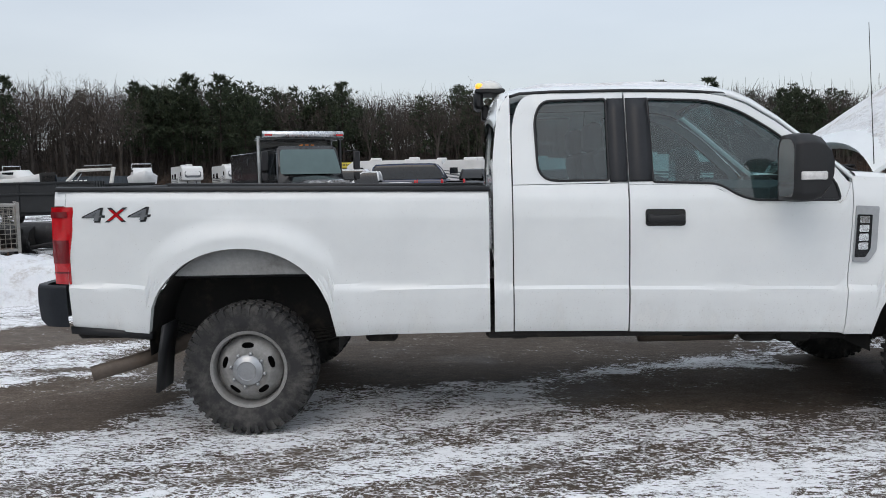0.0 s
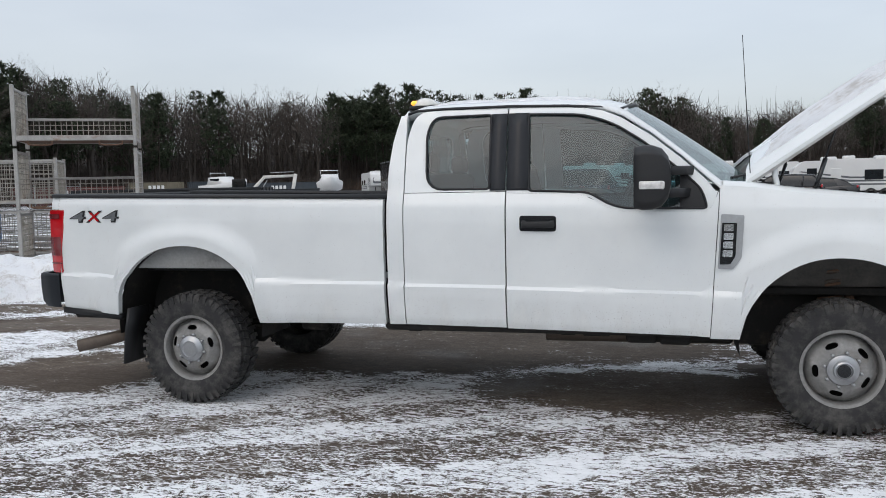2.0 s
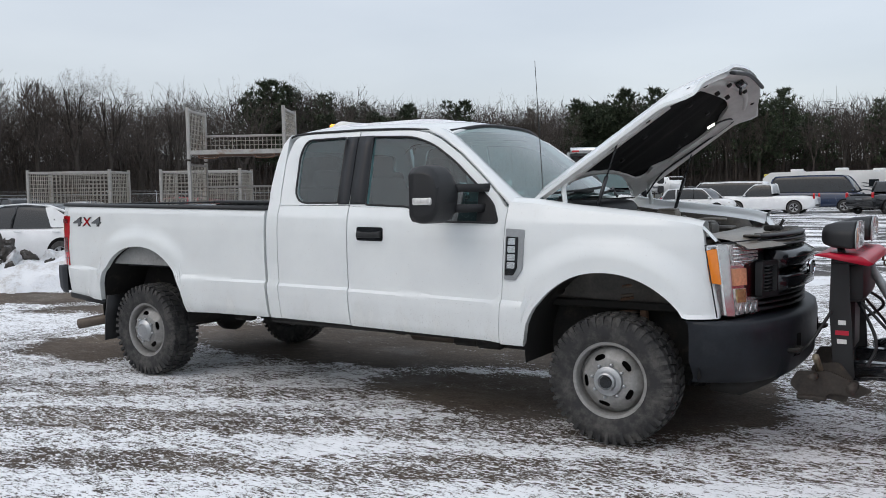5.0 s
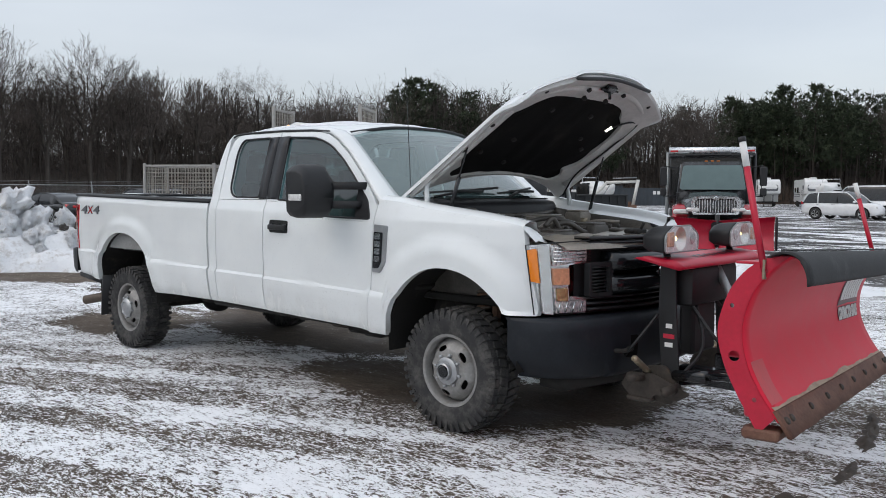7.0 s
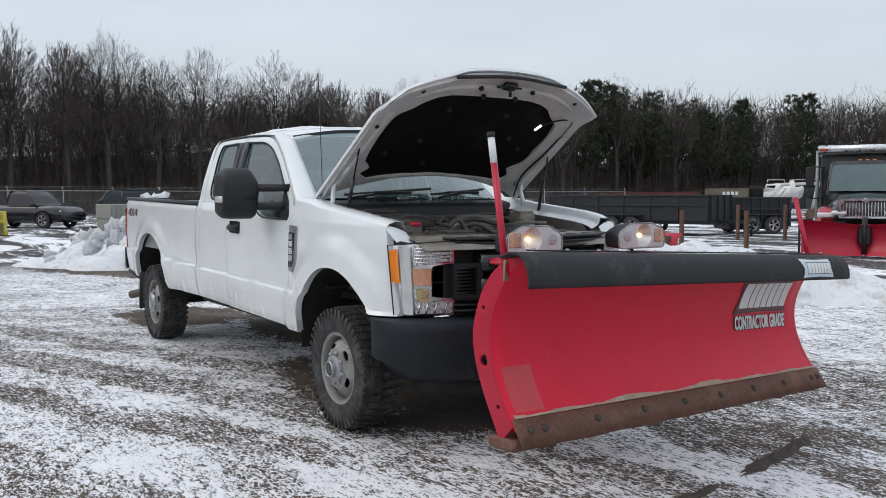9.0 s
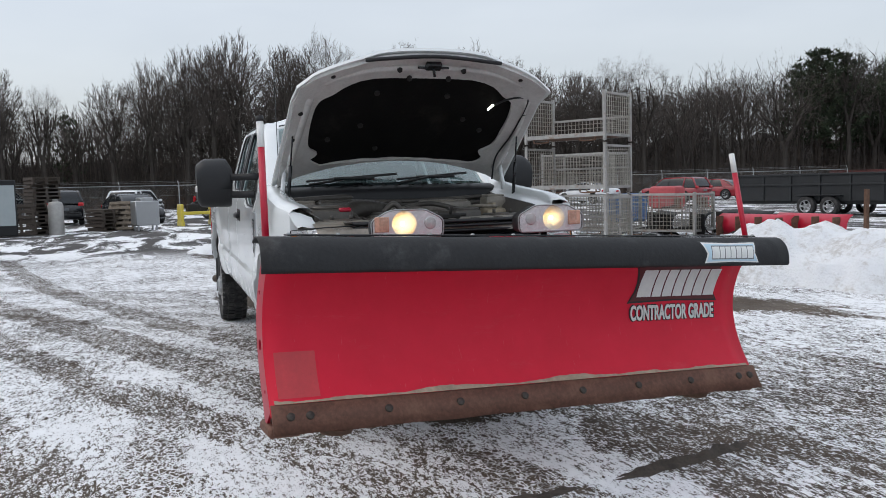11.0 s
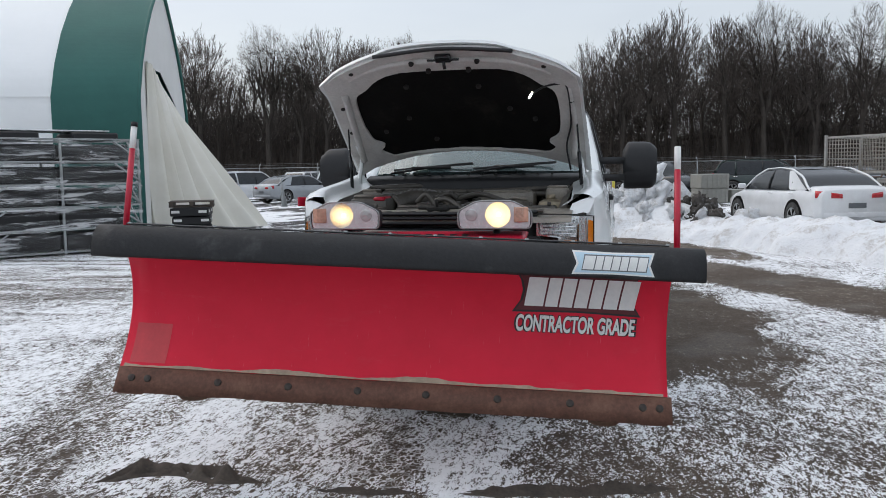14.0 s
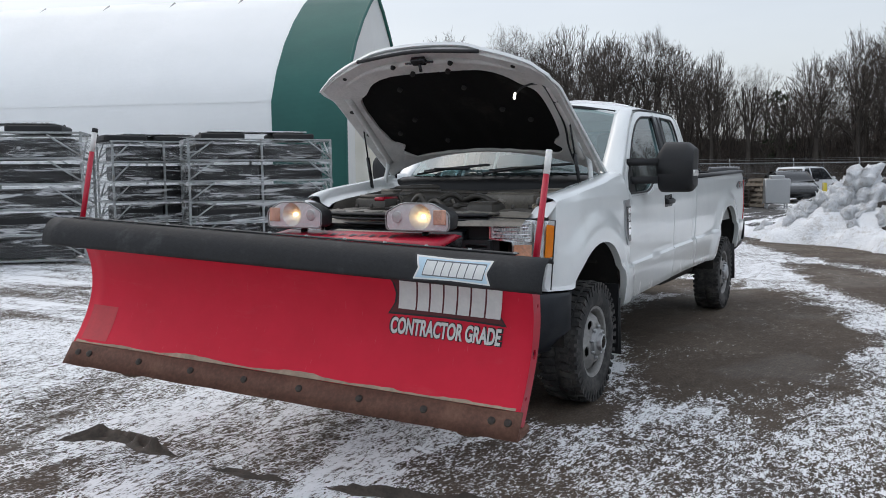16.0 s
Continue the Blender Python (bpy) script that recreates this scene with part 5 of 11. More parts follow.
# work lamp hung from the liner, with its lead
bm = bmesh.new()
rod(bm, hood_at(0.75, 0.50, -0.03), hood_at(0.80, 0.525, -0.028), 0.008, n=8)
part("hood_lamp", bm, LAMP_WHITE, HOOD, "lit hood lamp")
bm = bmesh.new()
tube(bm, bend([hood_at(0.80, 0.535, -0.03), hood_at(0.86, 0.60, -0.035), hood_at(0.89, 0.70, -0.04), hood_at(0.85, 0.755, -0.05), hood_at(0.5, 0.76, -0.05), hood_at(0.25, 0.72, -0.06), hood_at(0.05, 0.74, -0.12)], 6), 0.007, 5)
part("lamp_lead", bm, BLACK, HOOD)
for s in SIDES:
    bm = bmesh.new()
    a, b = Vector((4.02, s * 0.825, 1.36)), hood_at(0.50, s * 0.80, -0.05)
    rod(bm, a, a.lerp(b, 0.55), 0.013, n=8)
    rod(bm, a.lerp(b, 0.55), b, 0.006, n=6)
    part("gas_strut", bm, BLACK_GLOSS, HOOD)
    bm = bmesh.new()
    tube(bm, bend([(3.80, s * 0.83, 1.35), (3.83, s * 0.83, 1.43), hood_at(0.10, s * 0.81, -0.05), hood_at(0.30, s * 0.79, -0.05)], 4), 0.017, 6)
    part("hood_hinge", bm, PAINT, HOOD)

# ---- engine bay ----
bm = bmesh.new()
box(bm, (4.25, 0, 0.80), (1.2, 1.4, 0.05), 0.01)
box(bm, (3.72, 0, 1.12), (0.06, 1.70, 0.55), 0.02)
part("fire_wall", bm, DARK, TRUCK)
for s in SIDES:
    bm = bmesh.new()
    xs = span(3.52, 4.70, 14)
    rows = []
    for x in xs:
        zt = fender_top(x)
        w = body_w(x, zt)
        rows.append([(x, s * w, zt), (x, s * (w - 0.02), zt + 0.018), (x, s * (w - 0.06), zt + 0.030), (x, s * (w - 0.12), zt + 0.026), (x, s * (w - 0.13), zt - 0.01), (x, s * (w - 0.16), zt - 0.03), (x, s * (w - 0.20), zt - 0.045)])
    loft(bm, rows, closed=False)
    part("fender_top", bm, PAINT, TRUCK, smooth=50)
    bm = bmesh.new()
    loft(bm, [[(x, s * 0.76, fender_top(x) - 0.045), (x, s * 0.70, fender_top(x) - 0.10), (x, s * 0.66, 0.80)] for x in span(3.60, 4.72, 8)], closed=False)
    part("inner_apron", bm, ENGINE, TRUCK)
bm = bmesh.new()
rows = []
for y in np.linspace(-0.80, 0.80, 25):
    f = 1 - (y / 0.80) ** 2
    wob = 0.008 * math.sin(y * 23)
    rows.append([(4.42 + 0.03 * f, y, 1.10), (4.46 + 0.05 * f, y, 1.205 + wob), (4.58 + 0.07 * f, y, 1.235 + wob), (4.66 + 0.09 * f, y, 1.222), (4.68 + 0.10 * f, y, 1.242), (4.82 + 0.13 * f, y, 1.238 - 0.02 * (1 - f)), (4.90 + 0.14 * f, y, 1.215 - 0.03 * (1 - f)), (4.92 + 0.14 * f, y, 1.17)])
loft(bm, rows, closed=False)
part("radiator_cover", bm, ENGINE_LIGHT, TRUCK, "dusty grey radiator shroud", smooth=30)
for y in np.linspace(-0.62, 0.62, 9):
    bm = bmesh.new()
    box(bm, (4.86 + 0.10 * (1 - (y / 0.8) ** 2), y, 1.238), (0.09, 0.035, 0.012), 0.004)
    part("shroud_clip", bm, ENGINE, TRUCK)
bm = bmesh.new()
box(bm, (4.90, 0.0, 1.255), (0.10, 0.13, 0.035), 0.01)
rod(bm, (4.92, -0.12, 1.26), (4.88, 0.12, 1.26), 0.010)
rod(bm, (4.93, 0.0, 1.25), (4.96, 0.0, 1.31), 0.010)
part("latch_assembly", bm, DARK, TRUCK)
rng = random.Random(5)
bm = bmesh.new()
box(bm, (4.12, -0.02, 1.13), (0.62, 0.62, 0.24), 0.06, seg=2)
for k in range(5):
    box(bm, (4.12, -0.02, 1.255), (0.56 - 0.0 * k, 0.05, 0.03), 0.012, Matrix.Translation((0, -0.22 + 0.11 * k, 0)))
part("engine_cover", bm, ENGINE, TRUCK, "dusty black engine cover")
bm = bmesh.new()
box(bm, (4.22, -0.60, 1.20), (0.36, 0.28, 0.22), 0.04, seg=2)
box(bm, (4.22, -0.60, 1.315), (0.30, 0.22, 0.03), 0.012)
part("air_box", bm, ENGINE, TRUCK)
bm = bmesh.new()
pts = bend([(4.16, -0.47, 1.25), (4.05, -0.36, 1.29), (3.98, -0.22, 1.28), (3.98, -0.05, 1.24)], 10)
tube(bm, pts, [0.062 + 0.008 * (k % 2) for k in range(len(pts))], 14)
part("intake_hose", bm, ENGINE, TRUCK, "ribbed intake hose")
for s, x in ((1, 4.40), (-1, 4.50)):
    bm = bmesh.new()
    box(bm, (x, s * 0.57, 1.12), (0.24, 0.20, 0.20), 0.02)
    box(bm, (x, s * 0.57, 1.23), (0.25, 0.21, 0.03), 0.012)
    for dy in (-0.06, 0.06):
        rod(bm, (x, s * 0.57 + dy, 1.24), (x, s * 0.57 + dy, 1.27), 0.012)
    part("battery", bm, ENGINE, TRUCK)
bm = bmesh.new()
box(bm, (4.10, 0.62, 1.20), (0.22, 0.18, 0.16), 0.05, seg=2)
rod(bm, (4.10, 0.62, 1.27), (4.10, 0.62, 1.31), 0.03, n=12)
part("coolant_tank", bm, TAN, TRUCK, "yellowed coolant tank")
for k, (x, y, z, sx, sy, sz) in enumerate(((3.90, -0.45, 1.28, 0.20, 0.34, 0.14), (3.92, 0.30, 1.27, 0.22, 0.40, 0.12), (4.36, 0.30, 1.20, 0.22, 0.20, 0.16), (4.02, 0.66, 1.30, 0.16, 0.16, 0.12), (4.45, -0.25, 1.19, 0.16, 0.26, 0.12), (3.95, -0.70, 1.28, 0.16, 0.14, 0.14))):
    bm = bmesh.new()
    box(bm, (x, y, z), (sx, sy, sz), 0.03, seg=2)
    box(bm, (x, y, z + sz / 2), (sx * 0.8, sy * 0.85, 0.02), 0.008)
    for q in range(4):
        rod(bm, (x - sx * 0.3 + 0.2 * sx * q, y - sy * 0.42, z + sz / 2), (x - sx * 0.3 + 0.2 * sx * q, y + sy * 0.42, z + sz / 2), 0.006, n=5)
    part("engine_module", bm, ENGINE_LIGHT if k % 2 else ENGINE, TRUCK, "dusty engine component", smooth=40)
for s in SIDES:
    bm = bmesh.new()
    tube(bm, bend([(3.70, s * 0.80, 1.36), (3.86, s * 0.45, 1.345), (3.90, 0, 1.335)], 8), 0.016, 6)
    part("washer_line", bm, ENGINE, TRUCK)
bm = bmesh.new()
box(bm, (4.30, -0.52, 1.30), (0.20, 0.08, 0.03), 0.01)
part("red_clip", bm, RED_STEEL, TRUCK, "red plastic battery clip")
for k in range(26):
    a = Vector((rng.uniform(3.85, 4.45), rng.uniform(-0.62, 0.62), rng.uniform(1.18, 1.28)))
    b = a + Vector((rng.uniform(-0.3, 0.3), rng.uniform(-0.4, 0.4), rng.uniform(-0.05, 0.04)))
    c = (a + b) / 2 + Vector((0, 0, rng.uniform(0.02, 0.07)))
    bm = bmesh.new()
    tube(bm, bend([a, c, b], 6), rng.choice((0.008, 0.012, 0.018)), 6)
    part("engine_hose", bm, ENGINE if k % 3 else ENGINE_LIGHT, TRUCK)
for y0, y1, x, z in ((-0.75, -0.15, 3.80, 1.36), (-0.1, 0.55, 3.79, 1.35), (-0.80, 0.80, 3.84, 1.30)):
    bm = bmesh.new()
    tube(bm, bend([(x, y0, z), (x + 0.05, y0 * 0.7 + y1 * 0.3, z + 0.01), (x + 0.03, y0 * 0.3 + y1 * 0.7, z + 0.015), (x, y1, z)], 5), 0.022, 8)
    part("cowl_seal", bm, ENGINE, TRUCK)

# ---- headlamps, grille, front bumper ----
for s in SIDES:
    bm = bmesh.new()
    rows = []
    for x, z in ((4.69, 1.300), (4.715, 1.275), (4.74, 1.245), (4.765, 1.212)):
        w = body_w(min(x, 4.70), 1.25) - 1.6 * max(0.0, x - 4.70) ** 1.4
        rows.append([(x, s * w, z), (x - 0.002, s * (w - 0.03), z + 0.008), (x + 0.004, s * (w - 0.08), z - 0.004), (x + 0.01, s * (w - 0.14), z - 0.03)])
    loft(bm, rows, closed=False)
    part("fender_lip", bm, PAINT, TRUCK, smooth=60)
    bm = bmesh.new()
    box(bm, (4.64, s * 0.74, 1.10), (0.16, 0.26, 0.26), 0.03, seg=2)
    part("lamp_housing", bm, ENGINE, TRUCK, "dusty black back of the headlamp")
    base = bend([(4.712, s * 0.925, 0), (4.80, s * 0.865, 0), (4.885, s * 0.765, 0), (4.945, s * 0.605, 0)], 8)

    def hl(u, z, off=0.0, base=base, s=s):
        """A place on the lamp's face: u from its outer to its inner edge."""
        k = min(max(u, 0.0), 1.0) * (len(base) - 1)
        i = min(int(k), len(base) - 2)
        p = base[i].lerp(base[i + 1], k - i)
        d = (base[i + 1] - base[i]).normalized()
        nrm = Vector((d.y, -d.x, 0)) * (1 if s < 0 else -1)
        if nrm.x < 0:
            nrm = -nrm
        return Vector((p.x + (0.068 * (1.2 - z) / 0.4 * (1 - u)), p.y, z)) + nrm * off

    back = Vector((-0.05, 0, 0))
    bm = bmesh.new()
    shape = rounded([(0.0, 0.80), (0.0, 1.19), (1.0, 1.215), (1.0, 1.09), (0.74, 1.075), (0.72, 0.895), (1.0, 0.88), (1.0, 0.785)], 0.012, 2)
    plate(bm, shape, (), lambda u, z: hl(u, z, -0.03), back)
    bmesh.ops.subdivide_edges(bm, edges=bm.edges[:], cuts=1)
    lamp = part("headlamp", bm, LAMP_CHROME, TRUCK, "chrome C-shaped headlamp with amber corner")
    for nm, loop, mat, off in (("amber_marker", [(0.02, 0.985), (0.02, 1.165), (0.20, 1.175), (0.20, 0.975)], AMBER, 0.0), ("chrome_strip", [(0.23, 0.80), (0.23, 1.195), (0.42, 1.20), (0.42, 0.795)], LAMP_CHROME, -0.004),
                               ("upper_reflector", [(0.46, 1.075), (0.46, 1.195), (0.97, 1.203), (0.97, 1.10)], FACET, -0.01), ("turn_lamp", [(0.46, 0.965), (0.46, 1.06), (0.715, 1.06), (0.715, 0.965)], plain("pink_lens", (0.80, 0.38, 0.22), 0.15, vary=0.4, scale=40) if s < 0 else bpy.data.materials["pink_lens"], -0.006),
                               ("lower_reflector", [(0.46, 0.80), (0.46, 0.945), (0.70, 0.945), (0.71, 0.865), (0.97, 0.865), (0.97, 0.80)], FACET, -0.01), ("inner_lens", [(0.50, 0.87), (0.50, 0.945), (0.68, 0.945), (0.68, 0.87)], AMBER_FACET, -0.004)):
        bm = bmesh.new()
        plate(bm, rounded(loop, 0.010, 2), (), lambda u, z: hl(u, z, off), Vector((-0.012, 0, 0)))
        part(nm, bm, mat, lamp)
    for k in range(5):
        bm = bmesh.new()
        z = 1.10 + 0.02 * k
        tube(bm, [hl(u, z, -0.002) for u in (0.48, 0.62, 0.78, 0.94)], 0.004, 4)
        part("reflector_rib", bm, CHROME, lamp)
    for k in range(4):
        bm = bmesh.new()
        u = 0.50 + 0.12 * k
        tube(bm, [hl(u, 0.805, -0.002), hl(u + 0.04, 0.86, -0.002)], 0.006, 4)
        part("reflector_rib", bm, CHROME, lamp)
    bm = bmesh.new()
    plate(bm, rounded([(0.21, 0.792), (0.21, 1.203), (1.0, 1.213), (1.0, 1.092), (0.745, 1.078), (0.725, 0.892), (1.0, 0.876), (1.0, 0.785)], 0.02, 3), (), lambda u, z: hl(u, z, 0.012))
    bmesh.ops.subdivide_edges(bm, edges=bm.edges[:], cuts=1)
    outward(bm, (4.2, 0, 1.0))
    g = part("lens", bm, CLEAR, lamp)
    g.visible_shadow = False
    bm = bmesh.new()
    tube(bm, [hl(u, z, 0.0) for u, z in ((0.0, 0.795), (0.0, 1.0), (0.0, 1.195), (0.3, 1.205), (0.7, 1.215), (1.0, 1.22))], 0.004, 5)
    part("lamp_seal", bm, BLACK, lamp)


def nose(y, d=0.0):
    return 5.085 + d - 0.36 * y * y


def bar(bm, z0, z1, half, d0, d1, n=14, deep=0.06):
    rows = []
    for y in np.linspace(-half, half, n + 1):
        x = nose(y)
        rows.append([(x + d0, y, z0), (x + d1, y, z0 + 0.25 * (z1 - z0)), (x + d1, y, z1 - 0.25 * (z1 - z0)), (x + d0, y, z1), (x + d0 - deep, y, z1), (x + d0 - deep, y, z0)])
    loft(bm, rows)


bm = bmesh.new()
loft(bm, [[(nose(y) - 0.09, y, 0.78), (nose(y) - 0.09, y, 1.24)] for y in np.linspace(-0.63, 0.63, 15)], closed=False)
grille = part("grille", bm, BLACK, TRUCK, "black plastic grille")
for z0, z1, half, d0, d1 in ((1.028, 1.148, 0.47, -0.01, 0.042), (0.892, 1.012, 0.47, -0.01, 0.042), (1.165, 1.185, 0.60, -0.03, -0.01), (1.195, 1.213, 0.60, -0.03, -0.01), (1.220, 1.240, 0.60, -0.03, -0.015),
                             (0.868, 0.886, 0.60, -0.03, -0.01), (0.835, 0.853, 0.60, -0.03, -0.01), (0.800, 0.820, 0.60, -0.03, -0.01)):
    bm = bmesh.new()
    bar(bm, z0, z1, half, d0, d1)
    part("grille_bar", bm, BLACK_GLOSS if z1 - z0 > 0.06 else BLACK, grille)
for s in SIDES:
    bm = bmesh.new()
    loop = rounded([(0.46, 0.885), (0.46, 1.09), (0.62, 1.09), (0.62, 0.885)], 0.02, 2)
    hole = rounded([(0.485, 0.91), (0.485, 1.065), (0.60, 1.065), (0.60, 0.91)], 0.012, 2)
    plate(bm, loop, [hole], lambda y, z: Vector((nose(y) + 0.012, s * y, z)), (-0.04, 0, 0))
    vent = part("side_vent", bm, BLACK, grille)
    for k in range(8):
        bm = bmesh.new()
        box(bm, (nose(0.54) - 0.005, s * 0.542, 0.92 + 0.02 * k), (0.03, 0.13, 0.009), 0.003, None)
        part("vent_slat", bm, BLACK, vent)
bm = bmesh.new()
revolve(bm, [(1.0, 0.0), (1.0, 0.012), (0.93, 0.018), (0.90, 0.010)], 36, "x", Matrix.Translation((nose(0) + 0.032, 0, 1.015)) @ Matrix.Diagonal((1, 0.115, 0.047, 1)))
oval = part("grille_oval", bm, CHROME, grille, "chrome oval ring with a dark centre")
bm = bmesh.new()
revolve(bm, [(0.0001, 0.008), (0.92, 0.006)], 30, "x", Matrix.Translation((nose(0) + 0.032, 0, 1.015)) @ Matrix.Diagonal((1, 0.115, 0.047, 1)))
part("oval_face", bm, plain("dark_blue_enamel", (0.02, 0.03, 0.06), 0.3, vary=0.2), oval)

PATH = [(4.645, 1.0), (4.72, 1.0), (4.84, 0.965), (4.95, 0.88), (5.03, 0.74), (5.085, 0.55), (5.12, 0.30), (5.13, 0.0)]
full = [(x, -y) for x, y in PATH] + [(x, y) for x, y in PATH[-2::-1]]
full = [tuple(p[:2]) for p in bend([(x, y, 0) for x, y in full], 3)]
bm = bmesh.new()
loft(bm, [[(x * k + 4.4 * (1 - k), y * (1 - 0.14 * (1 - smooth01(0.40, 0.56, z)) * (abs(y) > 0.6)), z) for x, y in full] for z, k in ((0.405, 0.80), (0.41, 0.93), (0.44, 0.975), (0.55, 1.0), (0.70, 1.0), (0.755, 0.985), (0.772, 0.94), (0.774, 0.72))], closed=False)
bump = part("front_bumper", bm, BUMPER, TRUCK, "scuffed black steel front bumper", smooth=45)
for s in SIDES:
    bm = bmesh.new()
    plate(bm, rounded([(0.34, 0.52), (0.33, 0.65), (0.60, 0.65), (0.58, 0.52)], 0.02, 3), (), lambda y, z: Vector((5.139 - 0.14 * y * y - (0.028 if y > 0.5 else 0.0), s * y, z)), (-0.05, 0, 0))
    part("tow_hook_pocket", bm, LINER, bump)
    bm = bmesh.new()
    tube(bm, bend([(5.04, s * 0.42, 0.57), (5.13, s * 0.43, 0.575), (5.15, s * 0.48, 0.58), (5.13, s * 0.53, 0.575), (5.02, s * 0.54, 0.57)], 4), 0.014, 6)
    part("tow_hook", bm, DARK, bump)
bm = bmesh.new()
loft(bm, [[(4.70, y, 0.44), (5.02 - 0.2 * y * y, y, 0.42), (4.98 - 0.2 * y * y, y, 0.33), (4.70, y, 0.34)] for y in np.linspace(-0.75, 0.75, 9)])
part("air_dam", bm, DARK, TRUCK)

# bed lettering: 4 X 4 with a red middle sign
for s in SIDES:
    for txt, dx, mat in (("4", -0.134, DECAL_GREY), ("X", 0.0, RED_LENS), ("4", 0.134, DECAL_GREY)):
        x = -0.735 + (dx if s < 0 else -dx)
        z = 1.308
        face = Matrix.Translation((x, s * (body_w(x, z) + 0.0035), z)) @ (pose(0, 0, 0, 90, 0, 0) if s < 0 else pose(0, 0, 0, 90, 0, 180))
        lettering("bed_lettering", txt, 0.118, DECAL_BLACK, TRUCK, face, 0.0008, 0.12, 0.138)
        lettering("bed_lettering", txt, 0.086, mat, TRUCK, face @ Matrix.Translation((0, 0, 0.0018)), 0.0006, 0.12, 0.104, label="red sign" if txt == "X" else "")

# beacon on the back of the roof
bm = bmesh.new()
box(bm, (1.47, 0.035, 2.055), (0.20, 0.40, 0.030), 0.010)
box(bm, (1.395, 0.035, 2.00), (0.06, 0.34, 0.12), 0.02)
box(bm, (1.44, 0.035, 1.92), (0.05, 0.20, 0.10), 0.012)
beacon = part("beacon", bm, BLACK, TRUCK, "roof beacon with a pale dome on a black bracket")
bm = bmesh.new()
rings = []
for k, y in enumerate(np.linspace(-0.165, 0.235, 11)):
    e = 1 - abs(k - 5) / 5
    h = 0.02 + 0.045 * min(1.0, e * 3)
    w = 0.05 + 0.04 * min(1.0, e * 3)
    rings.append([(1.47 + w * math.cos(t), y, 2.068 + h * math.sin(t)) for t in np.linspace(0, math.pi, 9)])
loft(bm, rings)
part("dome", bm, plain("clear_amber_dome", (0.70, 0.69, 0.64), 0.2, vary=0.2, scale=18, coat=0.6), beacon)
bm = bmesh.new()
box(bm, (1.40, -0.09, 2.092), (0.05, 0.10, 0.034), 0.012)
part("amber_lamp", bm, lamp_glow("amber_flash", (1.0, 0.42, 0.05), 1.2), beacon, "lit amber lamp")

# ---- snow plow on the truck's nose ----
PLOW = thing("snow_plow", "red steel snow plow with black rubber deflector and rusty cutting edge", "snow plow", pose(6.24, 0.01, 0.40, -2.9, 0, 6.08))
BLADE = [(-0.006, 0.005), (-0.070, 0.100), (-0.135, 0.195), (-0.185, 0.300), (-0.208, 0.400), (-0.204, 0.500), (-0.172, 0.600), (-0.115, 0.690), (-0.050, 0.750), (-0.020, 0.770)]
PROFILE = [tuple(p[:2]) for p in bend([(x, z, 0) for x, z in BLADE], 5)]
Y0, Y1 = -1.303, 1.290


def skin(z):
    return float(np.interp(z, [p[1] for p in PROFILE], [p[0] for p in PROFILE]))


def slope(z):
    return math.atan2(skin(z + 0.01) - skin(z - 0.01), 0.02)


bm = bmesh.new()
rows = []
for y in np.linspace(Y0, Y1, 27):
    rows.append([(x, y, z) for x, z in PROFILE[3:]] + [(x - 0.006, y, z) for x, z in PROFILE[:2:-1]])
loft(bm, rows)
blade = part("moldboard", bm, PLOW_RED, PLOW, "curved red moldboard", smooth=30)
for y in (Y0, Y1):
    bm = bmesh.new()
    back = [(-0.13, 0.0), (-0.165, 0.06), (-0.225, 0.16), (-0.285, 0.28), (-0.318, 0.40), (-0.312, 0.50), (-0.27, 0.62), (-0.20, 0.71), (-0.11, 0.765)]
    back = [tuple(p[:2]) for p in bend([(a, b, 0) for a, b in back], 4)]
    hole = lambda cx, cz, r: [(cx + r * math.cos(t), cz + r * math.sin(t)) for t in np.linspace(0, math.tau, 17)[:-1]]
    plate(bm, [(a - 0.002, b) for a, b in PROFILE[4:]] + back[::-1], [hole(-0.245, 0.325, 0.024), hole(-0.150, 0.145, 0.010), hole(-0.262, 0.545, 0.010)], lambda a, b: Vector((a, y, b)), (0, 0.010 * (1 if y < 0 else -1), 0))
    part("end_rib", bm, RED_STEEL, PLOW, "red end rib with holes", smooth=20)
for y in np.linspace(-0.95, 0.95, 6):
    bm = bmesh.new()
    back = [(-0.13, 0.03), (-0.225, 0.16), (-0.285, 0.28), (-0.318, 0.40), (-0.312, 0.50), (-0.27, 0.62), (-0.11, 0.75)]
    plate(bm, [(a - 0.007, b) for a, b in PROFILE[4:]] + back[::-1], (), lambda a, b: Vector((a, y, b)), (0, 0.010, 0))
    part("back_rib", bm, RED_STEEL, PLOW)
bm = bmesh.new()
box(bm, (-0.21, 0, 0.735), (0.10, 2.56, 0.012), 0.003)
box(bm, (-0.26, 0, 0.36), (0.08, 2.50, 0.10), 0.01)
box(bm, (-0.17, 0, 0.09), (0.08, 2.50, 0.07), 0.01)
box(bm, (-0.045, 0, 0.768), (0.06, 2.56, 0.012), 0.003)
part("back_frame", bm, RED_STEEL, PLOW)

GRIMY = plain("grimy_rusted_steel", (0.050, 0.041, 0.034), 0.7, vary=0.6, scale=18, bump=0.3, dirt=((0.13, 0.085, 0.052), 0.6))
